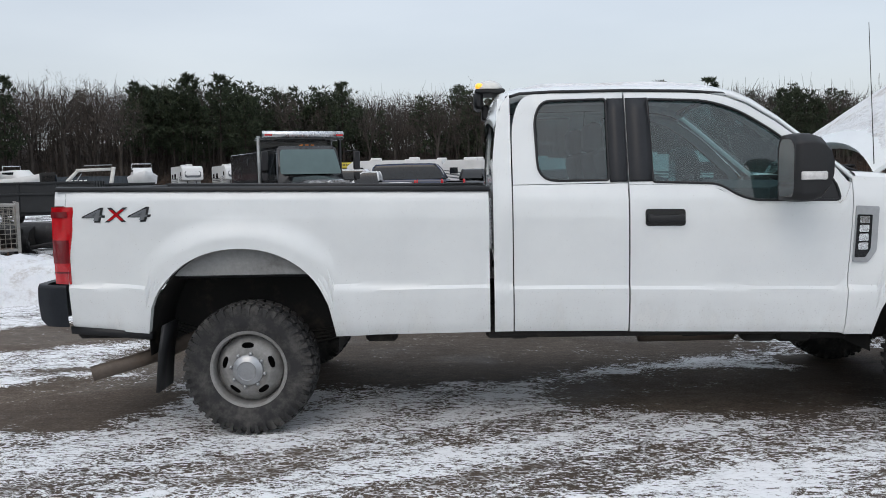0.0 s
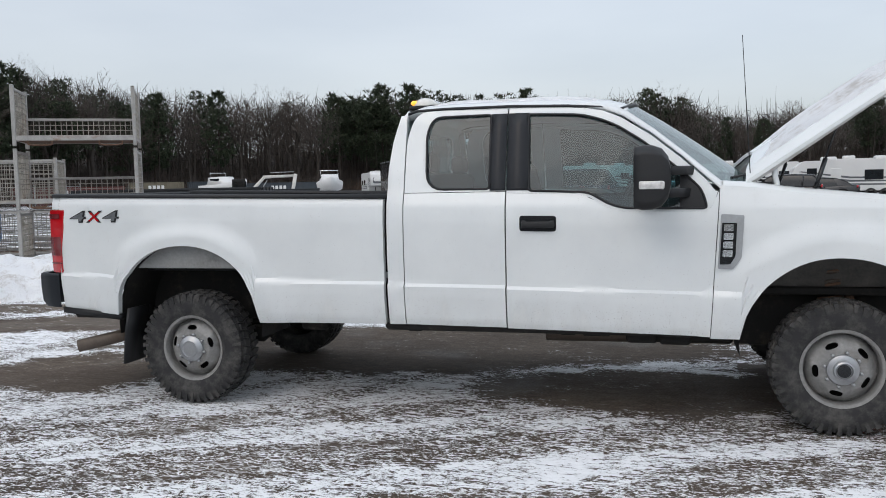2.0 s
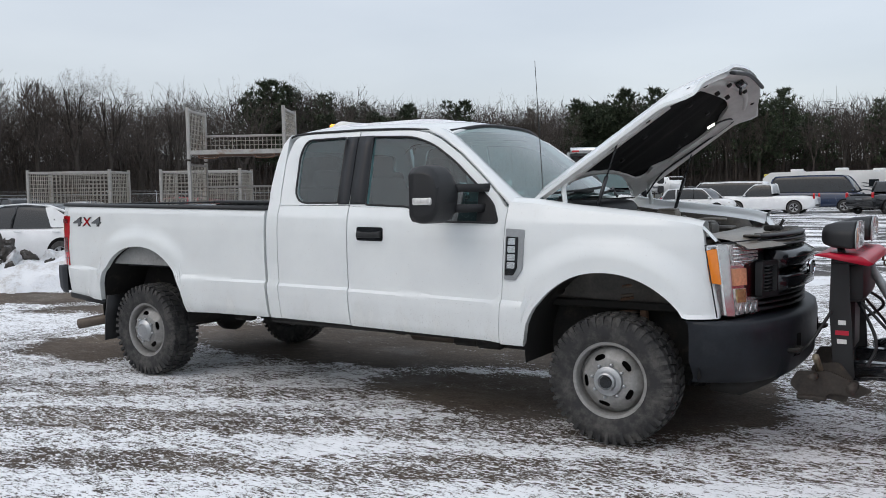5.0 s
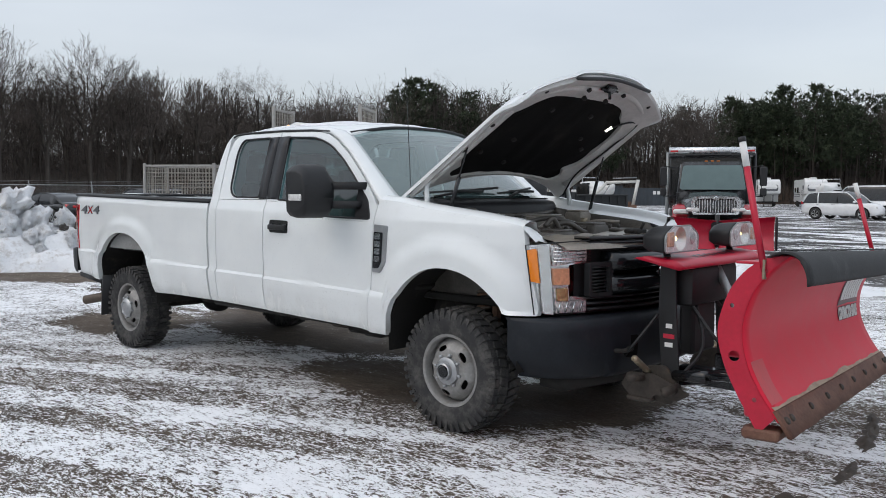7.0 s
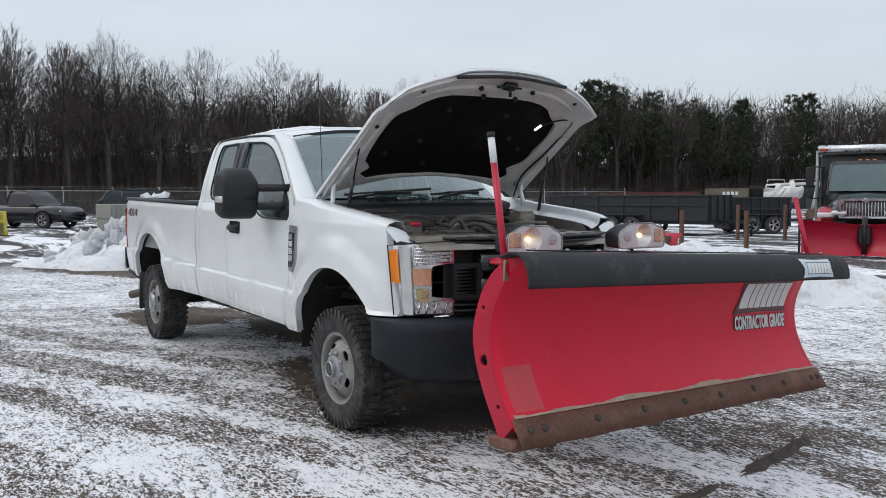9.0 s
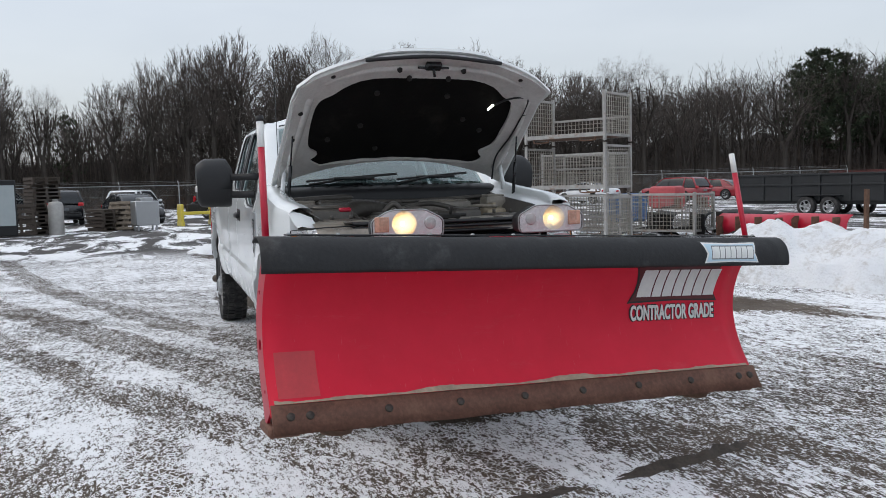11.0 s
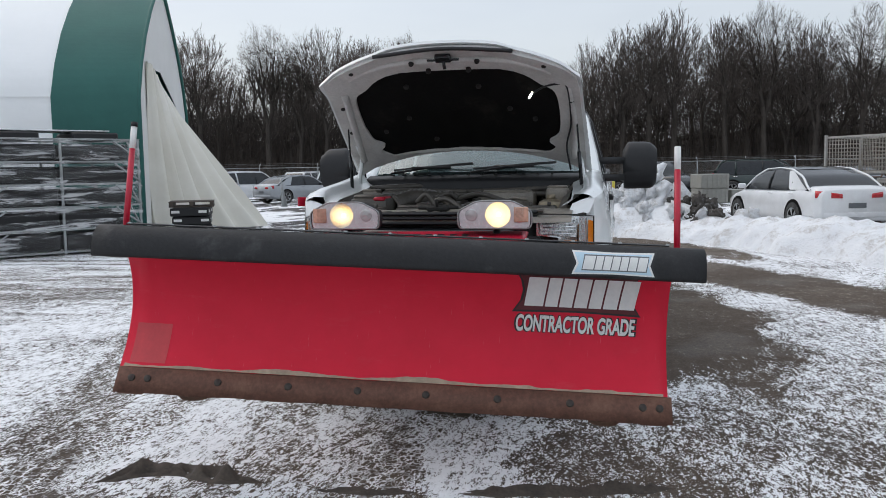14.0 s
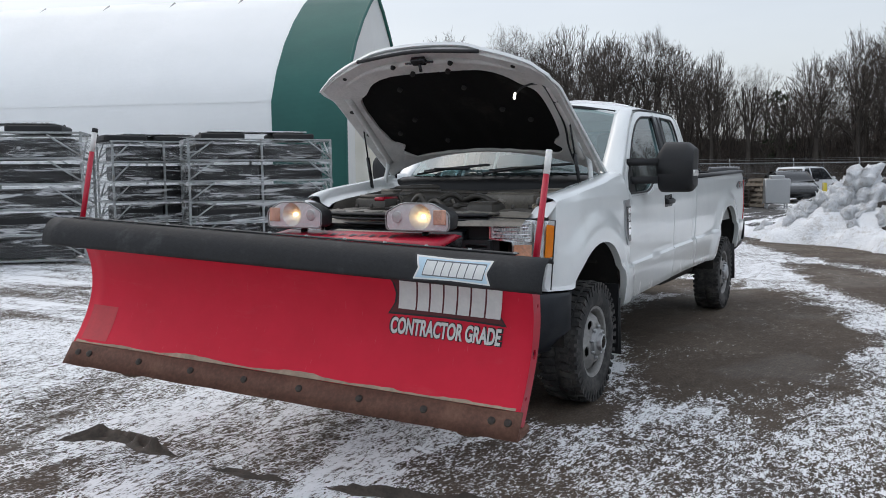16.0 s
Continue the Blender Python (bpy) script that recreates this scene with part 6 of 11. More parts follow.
# cutting edge with its bolts, and the shoes behind it
bm = bmesh.new()
rows = []
rng = random.Random(3)
for y in np.linspace(-1.300, 1.305, 40):
    top = 0.105 + 0.003 * noise.noise((y * 4, 0, 0))
    f = lambda z, o: (0.0 - z * 0.70 + o, y, z)
    w = 0.004 * noise.noise((y * 5, 3, 0))
    rows.append([f(0.0 + w, 0.010), f(top, 0.012), f(top, -0.002), f(0.0 + w, -0.006)])
loft(bm, rows)
edge = part("cutting_edge", bm, RUST_EDGE, PLOW, "worn rusty steel cutting edge")
bm = bmesh.new()
revolve(bm, [(0.0001, 0.013), (0.010, 0.012), (0.017, 0.007), (0.019, -0.004)], 12, "x")
BOLT = finish("edge_bolt", bm, GRIMY)
for y in (-1.225, -1.145, -0.80, -0.46, -0.13, 0.19, 0.52, 0.85, 1.175, 1.25):
    share("edge_bolt", BOLT, edge, Matrix.Translation((0.012 - 0.062 * 0.70, y, 0.062)) @ pose(0, 0, 0, 0, -36, 0))
for y in (Y0 + 0.06, Y1 - 0.06):
    bm = bmesh.new()
    box(bm, (-0.12, y, 0.00), (0.16, 0.14, 0.05), 0.012)
    part("edge_end", bm, RUST_EDGE, PLOW)
for y in (-0.98, 1.02):
    bm = bmesh.new()
    revolve(bm, [(0.0001, -0.10), (0.07, -0.095), (0.085, -0.07), (0.05, -0.06), (0.03, -0.05), (0.03, 0.12)], 16, "z", Matrix.Translation((-0.20, y, 0.03)))
    part("plow_shoe", bm, RUST, PLOW, "rusty cast plow shoe")
# worn grit line above the edge
bm = bmesh.new()
rows = []
for y in np.linspace(Y0 + 0.02, Y1 - 0.02, 90):
    z0 = 0.108
    z1 = z0 + 0.006 + 0.022 * max(0.0, noise.noise((y * 3.1, 5, 0)) + 0.25) + 0.006 * noise.noise((y * 19, 2, 0))
    rows.append([(skin(z0) + 0.009, y, z0), (skin(z1) + 0.002, y, z1)])
loft(bm, rows, closed=False)
part("grit_line", bm, plain("caked_road_grit", (0.42, 0.34, 0.25), 0.9, vary=0.4, scale=14, bump=0.3), PLOW, "pale caked grit")

# rubber deflector bolted over the top
bm = bmesh.new()
flap = [tuple(p[:2]) for p in bend([(-0.10, 0.770, 0), (-0.050, 0.790, 0), (0.000, 0.785, 0), (0.040, 0.755, 0), (0.062, 0.710, 0), (0.068, 0.660, 0)], 4)]
rows = []
for y in np.linspace(-1.372, 1.398, 30):
    k = 1.0 + 0.02 * noise.noise((y * 2.3, 1, 0))
    rows.append([(x, y, z * 1.0 + (0.006 * noise.noise((y * 3, z * 3, 2)) if z < 0.72 else 0)) for x, z in flap] + [(x - 0.009 * (1 if z < 0.76 else 0.4), y, z - 0.010) for x, z in flap[::-1]])
loft(bm, rows)
flap_ob = part("deflector", bm, RUBBER, PLOW, "scuffed black rubber snow deflector", smooth=35)
bm = bmesh.new()
box(bm, (-0.055, 0, 0.796), (0.05, 2.50, 0.006), 0.001)
part("deflector_strip", bm, RUBBER, PLOW)
bm = bmesh.new()
revolve(bm, [(0.0001, 0.007), (0.007, 0.006), (0.010, 0.0)], 8, "z")
FB = finish("flap_bolt", bm, GALV)
for k in range(13):
    share("flap_bolt", FB, flap_ob, Matrix.Translation((-0.045, -1.24 + 0.207 * k, 0.799)))


def on_blade(y, z, off=0.003):
    """A place on the moldboard's face and its tilt, for flat decals."""
    return Matrix.Translation((skin(z) + off, y, z)) @ Matrix.Rotation(slope(z), 4, "Y") @ Matrix(((0, 0, 1, 0), (1, 0, 0, 0), (0, 1, 0, 0), (0, 0, 0, 1)))


def bent(bm, loop, holes=(), off=0.003, shape=None):
    """A flat shape laid on the curved face: cut into narrow bands first."""
    plate(bm, loop, holes, lambda y, z: Vector((0, y, z)))
    zs = [v.co.z for v in bm.verts]
    for z in np.arange(min(zs) + 0.012, max(zs), 0.015):
        bmesh.ops.bisect_plane(bm, geom=bm.verts[:] + bm.edges[:] + bm.faces[:], plane_co=(0, 0, float(z)), plane_no=(0, 0, 1))
    for v in bm.verts:
        v.co.x = (shape or skin)(v.co.z) + off
    for f in bm.faces:
        f.normal_update()
        if f.normal.x < 0:
            f.normal_flip()


# main decal: framed dark field with seven pale blocks, and a line of words below
DY, DZ = 0.868, 0.540
bm = bmesh.new()
loop = [(DY - 0.300, DZ - 0.098), (DY - 0.262, DZ - 0.04), (DY - 0.252, DZ + 0.01), (DY - 0.262, DZ + 0.06), (DY - 0.290, DZ + 0.112), (DY, DZ + 0.105), (DY + 0.290, DZ + 0.112), (DY + 0.262, DZ + 0.06), (DY + 0.252, DZ + 0.01), (DY + 0.262, DZ - 0.04), (DY + 0.300, DZ - 0.098), (DY, DZ - 0.09)]
bent(bm, loop, (), 0.003)
decal = part("blade_decal", bm, DECAL_BLACK, PLOW, "dark framed decal with pale block shapes")
bm = bmesh.new()
bent(bm, [(DY + (a - DY) * 0.955, DZ + (b - DZ) * 0.90) for a, b in loop], (), 0.0042)
part("decal_field", bm, DECAL_DARK, decal)
widths = (0.088, 0.058, 0.060, 0.060, 0.058, 0.064, 0.072)
y = DY - 0.243
for k, w in enumerate(widths):
    bm = bmesh.new()
    z0, z1 = DZ - 0.066, DZ + 0.076
    sh = 0.020
    a, b = y, y + w
    outer = [(a, z0), (a + sh, z1), (b + sh, z1), (b, z0)]
    bent(bm, outer, (), 0.0056)
    part("decal_block", bm, WHITE_VINYL, decal)
    y += w + 0.0085
m = on_blade(DY - 0.005, DZ - 0.152, 0.0065)
lettering("decal_lettering", "CONTRACTOR GRADE", 0.092, DECAL_BLACK, PLOW, on_blade(DY - 0.005, DZ - 0.152, 0.0045) @ Matrix.Diagonal((1, 1.12, 1, 1)), 0.0006, 0.12, 0.572, "black edge round the white words", 0.075)
lettering("decal_lettering", "CONTRACTOR GRADE", 0.092, WHITE_VINYL, PLOW, m @ Matrix.Diagonal((1, 1.12, 1, 1)), 0.0012, 0.12, 0.555, "white words on the blade", 0.032)

# deflector decal: pale plate with the same seven shapes as bars
fy = 1.0
bm = bmesh.new()
fz = lambda z: float(np.interp(z, [p[1] for p in flap[::-1]][:18], [p[0] for p in flap[::-1]][:18]))


def on_flap(y, z, off):
    return Vector((fz(z) + off, y, z))


bent(bm, [(fy - 0.178, 0.667), (fy - 0.158, 0.715), (fy - 0.178, 0.768), (fy, 0.764), (fy + 0.178, 0.768), (fy + 0.158, 0.715), (fy + 0.178, 0.667), (fy, 0.672)], (), 0.0035, fz)
fdecal = part("deflector_decal", bm, WHITE_VINYL, PLOW, "pale blue decal plate with block shapes")
bm = bmesh.new()
bent(bm, [(fy - 0.167, 0.674), (fy - 0.148, 0.715), (fy - 0.167, 0.761), (fy, 0.757), (fy + 0.167, 0.761), (fy + 0.148, 0.715), (fy + 0.167, 0.674), (fy, 0.679)], (), 0.0050, fz)
part("decal_field", bm, PALE_BLUE, fdecal)
bm = bmesh.new()
bent(bm, [(fy - 0.190, 0.660), (fy - 0.168, 0.715), (fy - 0.190, 0.774), (fy, 0.770), (fy + 0.190, 0.774), (fy + 0.168, 0.715), (fy + 0.190, 0.660), (fy, 0.665)], (), 0.0022, fz)
part("decal_edge", bm, DECAL_BLACK, fdecal)
y = fy - 0.132
for k, w in enumerate(widths):
    w *= 0.53
    bm = bmesh.new()
    bent(bm, [(y - 0.004, 0.685), (y + 0.008, 0.753), (y + w + 0.016, 0.753), (y + w + 0.004, 0.685)], (), 0.0057, fz)
    part("block_edge", bm, DECAL_GREY, fdecal)
    bm = bmesh.new()
    bent(bm, [(y, 0.690), (y + 0.012, 0.748), (y + w + 0.012, 0.748), (y + w, 0.690)], (), 0.0064, fz)
    part("decal_block", bm, WHITE_VINYL, fdecal)
    y += w + 0.0045

# paler repaint square low on the right
bm = bmesh.new()
bent(bm, [(-1.262, 0.125), (-1.262, 0.300), (-1.085, 0.300), (-1.085, 0.125)], (), 0.0015)
part("touch_up", bm, plain("pale_red_touch_up", (0.55, 0.045, 0.055), 0.45, vary=0.15), PLOW)
# marker rods
for a, b, cap in (((-0.13, -1.306, 0.70), (-0.245, -1.312, 1.262), True), ((-0.13, 1.305, 0.71), (-0.275, 1.303, 1.240), False)):
    a, b = Vector(a), Vector(b)
    bm = bmesh.new()
    rod(bm, a, a.lerp(b, 0.80), 0.0145, n=10)
    marker = part("marker_rod", bm, RED_STEEL, PLOW, "red marker rod with a white tip")
    bm = bmesh.new()
    rod(bm, a.lerp(b, 0.80), b, 0.0150, n=10)
    part("rod_tip", bm, WHITE_VINYL, marker)
    if cap:
        bm = bmesh.new()
        rod(bm, b - (b - a) * 0.01, b + (b - a) * 0.03, 0.0165, n=10)
        part("rod_cap", bm, BLACK, marker)
    bm = bmesh.new()
    box(bm, (0, 0, 0.01), (0.012, 0.032, 0.085), 0.003, Matrix.Translation(a))
    part("rod_clamp", bm, TAN, marker)

# ---- headgear between truck and blade ----
LAMP_SURROUND = plain("pale_ribbed_lamp_mirror", (0.88, 0.88, 0.87), 0.26, metal=0.05, vary=0.10, scale=60)
BOWL = plain("fluted_lamp_mirror", (0.88, 0.87, 0.84), 0.36, metal=1.0, vary=0.05, scale=20)
GEAR = thing("plow_mount", "black plow mount with red lamp bar and hydraulic ram", "plow mount")
for s in SIDES:
    bm = bmesh.new()
    plate(bm, rounded([(5.31, 0.40), (5.28, 0.80), (5.29, 1.13), (5.38, 1.13), (5.39, 0.85), (5.42, 0.40)], 0.02, 2), (), lambda x, z: Vector((x, s * 0.37, z)), (0, s * 0.012, 0))
    up = part("upright", bm, BLACK, GEAR, "black steel upright with small pale marks")
    for k, (dz, w) in enumerate(((0.0, 0.05), (0.05, 0.07), (0.11, 0.04))):
        bm = bmesh.new()
        box(bm, (5.35, s * 0.384, 0.62 + dz), (w, 0.002, 0.026), 0.0)
        part("mark", bm, WHITE_VINYL if k != 1 else RED_STEEL, up)
    bm = bmesh.new()
    plate(bm, rounded([(5.08, 0.36), (5.12, 0.44), (5.30, 0.45), (5.40, 0.41), (5.52, 0.36), (5.44, 0.31), (5.30, 0.33), (5.24, 0.26), (5.14, 0.30)], 0.015, 2), (), lambda x, z: Vector((x, s * 0.43, z)), (0, s * 0.016, 0))
    plate(bm, rounded([(5.16, 0.30), (5.20, 0.48), (5.34, 0.50), (5.42, 0.40), (5.38, 0.27)], 0.02, 2), (), lambda x, z: Vector((x, s * 0.385, z)), (0, s * 0.014, 0))
    box(bm, (5.20, s * 0.41, 0.29), (0.16, 0.10, 0.03), 0.008)
    rod(bm, (5.22, s * 0.34, 0.40), (5.22, s * 0.60, 0.44), 0.020, n=10)
    rod(bm, (5.42, s * 0.40, 0.38), (5.42, s * 0.56, 0.38), 0.028, n=12)
    part("mount_bracket", bm, GRIMY, GEAR, "grimy rusted receiver bracket and pins")
    bm = bmesh.new()
    tube(bm, [(5.24, s * (0.42 + 0.016 * k), 0.455 + 0.01 * k) for k in range(11)], [0.017 if k % 2 else 0.021 for k in range(11)], 8)
    part("pin_spring", bm, TAN, GEAR)
    # lamp
    bm = bmesh.new()
    c = Vector((5.36, s * 0.42, 1.243))
    front = rounded([(-0.193, -0.072), (-0.197, 0.020), (-0.095, 0.072), (0.095, 0.072), (0.197, 0.020), (0.193, -0.072)], 0.026, 4)
    loft(bm, [[(c.x + dx, c.y + a * k, c.z + b * k) for a, b in front] for dx, k in ((0.0, 0.92), (0.074, 0.985), (0.076, 1.005), (0.05, 1.03), (-0.04, 0.95), (-0.09, 0.72), (-0.105, 0.5))])
    lamp = part("plow_lamp", bm, BLACK, GEAR, "plow headlamp, lit, in a black housing", smooth=40)
    bm = bmesh.new()
    ring = [(s * 0.018 + 0.068 * math.cos(math.tau * k / 28), 0.068 * math.sin(math.tau * k / 28)) for k in range(28)]
    plate(bm, [(a * 0.98, b * 0.98) for a, b in front], [ring], lambda a, b: Vector((c.x + 0.078, c.y + a, c.z + b)))
    part("reflector", bm, LAMP_SURROUND, lamp)
    bm = bmesh.new()
    revolve(bm, [(max(0.0695 * k / 8, 0.0001), 0.064 * (k / 8) ** 2) for k in range(9)], 28, "x", Matrix.Translation((c.x + 0.014, c.y + s * 0.018, c.z)))
    part("lamp_bowl", bm, BOWL, lamp, "bright curved halogen reflector", smooth=60)
    bm = bmesh.new()
    revolve(bm, [(0.0001, -0.016), (0.010, -0.012), (0.014, 0.0), (0.010, 0.012), (0.0001, 0.016)], 14, "x", Matrix.Translation((c.x + 0.014 + 0.026, c.y + s * 0.018, c.z)))
    part("bulb", bm, BULB, lamp, smooth=60)
    bm = bmesh.new()
    box(bm, (c.x + 0.082, c.y + s * 0.143, c.z), (0.008, 0.078, 0.080), 0.012)
    part("turn_lens", bm, plain("pinkish_turn_lens", (0.76, 0.46, 0.33), 0.2, vary=0.3, scale=30) if s < 0 else bpy.data.materials["pinkish_turn_lens"], lamp)
    bm = bmesh.new()
    revolve(bm, [(0.0001, 0.006), (0.030, 0.004), (0.034, 0.0)], 16, "x", Matrix.Translation((c.x + 0.080, c.y - s * 0.125, c.z)))
    part("parking_bowl", bm, WHITE_LENS, lamp)
    bm = bmesh.new()
    plate(bm, [(a * 0.985, b * 0.985) for a, b in front], (), lambda a, b: Vector((c.x + 0.096 - 0.4 * a * a, c.y + a, c.z + b)))
    bmesh.ops.subdivide_edges(bm, edges=bm.edges[:], cuts=2)
    outward(bm, (5.0, c.y, c.z))
    g = part("lens", bm, CLEAR, lamp)
    g.visible_shadow = False
    bm = bmesh.new()
    tube(bm, [(c.x + 0.078, c.y + a * 1.02, c.z + b * 1.02) for a, b in front + front[:1]], 0.0045, 5)
    part("lens_rim", bm, GALV, lamp)
    bm = bmesh.new()
    rod(bm, (5.36, s * 0.42, 1.10), (5.34, s * 0.42, 1.17), 0.02)
    part("lamp_stalk", bm, BLACK, lamp)
bm = bmesh.new()
loop = rounded([(-0.56, 1.135), (-0.50, 1.155), (0.50, 1.155), (0.56, 1.135), (0.56, 1.115), (-0.56, 1.115)], 0.01, 2)
loft(bm, [[(x, y, z) for x, z in ((5.22, 1.13), (5.30, 1.145), (5.46, 1.125), (5.52, 1.085), (5.50, 1.075), (5.30, 1.115))] for y in (-0.58, -0.52, 0.52, 0.58)])
bar_ob = part("lamp_bar", bm, RED_STEEL, GEAR, "red steel lamp bar")
for k in range(8):
    bm = bmesh.new()
    y = -0.24 + 0.068 * k
    plate(bm, [(y, 0.0), (y + 0.045, 0.0), (y + 0.03, 0.045), (y + 0.012, 0.045)] if k % 2 else [(y, 0.0), (y + 0.05, 0.0), (y + 0.01, 0.045)], (), lambda a, b: Vector((5.40 + b * 1.2, a, 1.1385 - b * 0.22)))
    part("cut_out", bm, DECAL_BLACK, bar_ob)
bm = bmesh.new()
box(bm, (5.38, 0, 0.96), (0.16, 0.62, 0.24), 0.04, seg=2)
box(bm, (5.34, 0, 0.70), (0.10, 0.30, 0.34), 0.02)
box(bm, (5.36, 0, 1.09), (0.14, 0.78, 0.05), 0.01)
part("hydraulic_unit", bm, BLACK, GEAR, "black hydraulic pump cover")
bm = bmesh.new()
rod(bm, (5.42, 0.05, 1.08), (5.62, 0.02, 0.74), 0.026, n=10)
rod(bm, (5.62, 0.02, 0.74), (5.70, 0.02, 0.58), 0.016, n=8)
part("lift_ram", bm, GALV, GEAR, "steel lift ram")
for s in SIDES:
    bm = bmesh.new()
    rod(bm, (5.40, s * 0.34, 0.42), (5.95, s * 0.16, 0.50), 0.045, n=6)
    box(bm, (5.62, s * 0.25, 0.44), (0.52, 0.09, 0.10), 0.01, None)
    part("a_frame_arm", bm, BLACK_GLOSS, GEAR)
    bm = bmesh.new()
    rod(bm, (5.45, s * 0.48, 0.47), (5.72, s * 0.66, 0.53), 0.032, n=10)
    rod(bm, (5.72, s * 0.66, 0.53), (5.95 - 0.05 * s, s * 0.80, 0.58), 0.018, n=8)
    part("angle_ram", bm, BLACK_GLOSS, GEAR)
    bm = bmesh.new()
    a = Vector((5.46, s * 0.50, 1.08))
    pts = [a + Vector((0.025 * k, s * 0.010 * k, -0.035 * k)) for k in range(14)]
    for k, p in enumerate(pts):
        revolve(bm, [(0.020 + 0.006 * math.cos(t), 0.006 * math.sin(t)) for t in np.linspace(0, math.tau, 6)[:-1]], 10, "x" if k % 2 else "y", Matrix.Translation(p), close=True)
    if s > 0:
        part("lift_chain", bm, RUST, GEAR, "rusty lift chain")
    else:
        bm.free()
for k, (a, b, c) in enumerate((((5.40, -0.15, 0.85), (5.52, -0.30, 0.62), (5.48, -0.45, 0.48)), ((5.40, 0.1, 0.85), (5.55, 0.30, 0.60), (5.48, 0.48, 0.48)), ((5.38, -0.25, 0.9), (5.60, -0.28, 0.66), (5.62, -0.1, 0.60)),
                               ((5.30, -0.42, 0.80), (5.20, -0.52, 0.62), (5.12, -0.48, 0.55)), ((5.36, 0.2, 0.9), (5.5, 0.4, 0.75), (5.30, 0.45, 0.60)))):
    bm = bmesh.new()
    tube(bm, bend([a, b, c], 8), 0.010, 6)
    part("hydraulic_hose", bm, BLACK, GEAR)

# ---- woods round the lot ----
BARK = bark("grey_brown_bark", (0.034, 0.029, 0.025), (0.066, 0.057, 0.050))
TWIG = bark("thin_grey_twigs", (0.064, 0.053, 0.047), (0.094, 0.080, 0.071))
PINE_BARK = bark("dark_pine_bark", (0.024, 0.019, 0.016), (0.05, 0.04, 0.034))
NEEDLES = needles()


class Soup:
    """Triangles gathered in plain lists."""

    def __init__(self):
        self.v, self.f = [], []

    def prism(self, a, b, r0, r1):
        d = (b - a).normalized()
        u = d.orthogonal().normalized()
        w = d.cross(u)
        n = len(self.v)
        for p, r in ((a, r0), (b, r1)):
            for k in range(3):
                t = k * math.tau / 3
                self.v.append(p + (u * math.cos(t) + w * math.sin(t)) * r)
        for k in range(3):
            j = (k + 1) % 3
            self.f += [(n + k, n + j, n + 3 + j), (n + k, n + 3 + j, n + 3 + k)]

    def blade(self, a, b, w, side=None):
        d = b - a
        s = (side or d.orthogonal()).normalized() * w
        n = len(self.v)
        self.v += [a - s, a + s, b]
        self.f.append((n, n + 1, n + 2))

    def arrays(self):
        return np.array([tuple(p) for p in self.v], dtype=np.float32), np.array(self.f, dtype=np.int32)


def jitter(rng, d, amount):
    return (d + Vector((rng.uniform(-1, 1), rng.uniform(-1, 1), rng.uniform(-1, 1))) * amount).normalized()


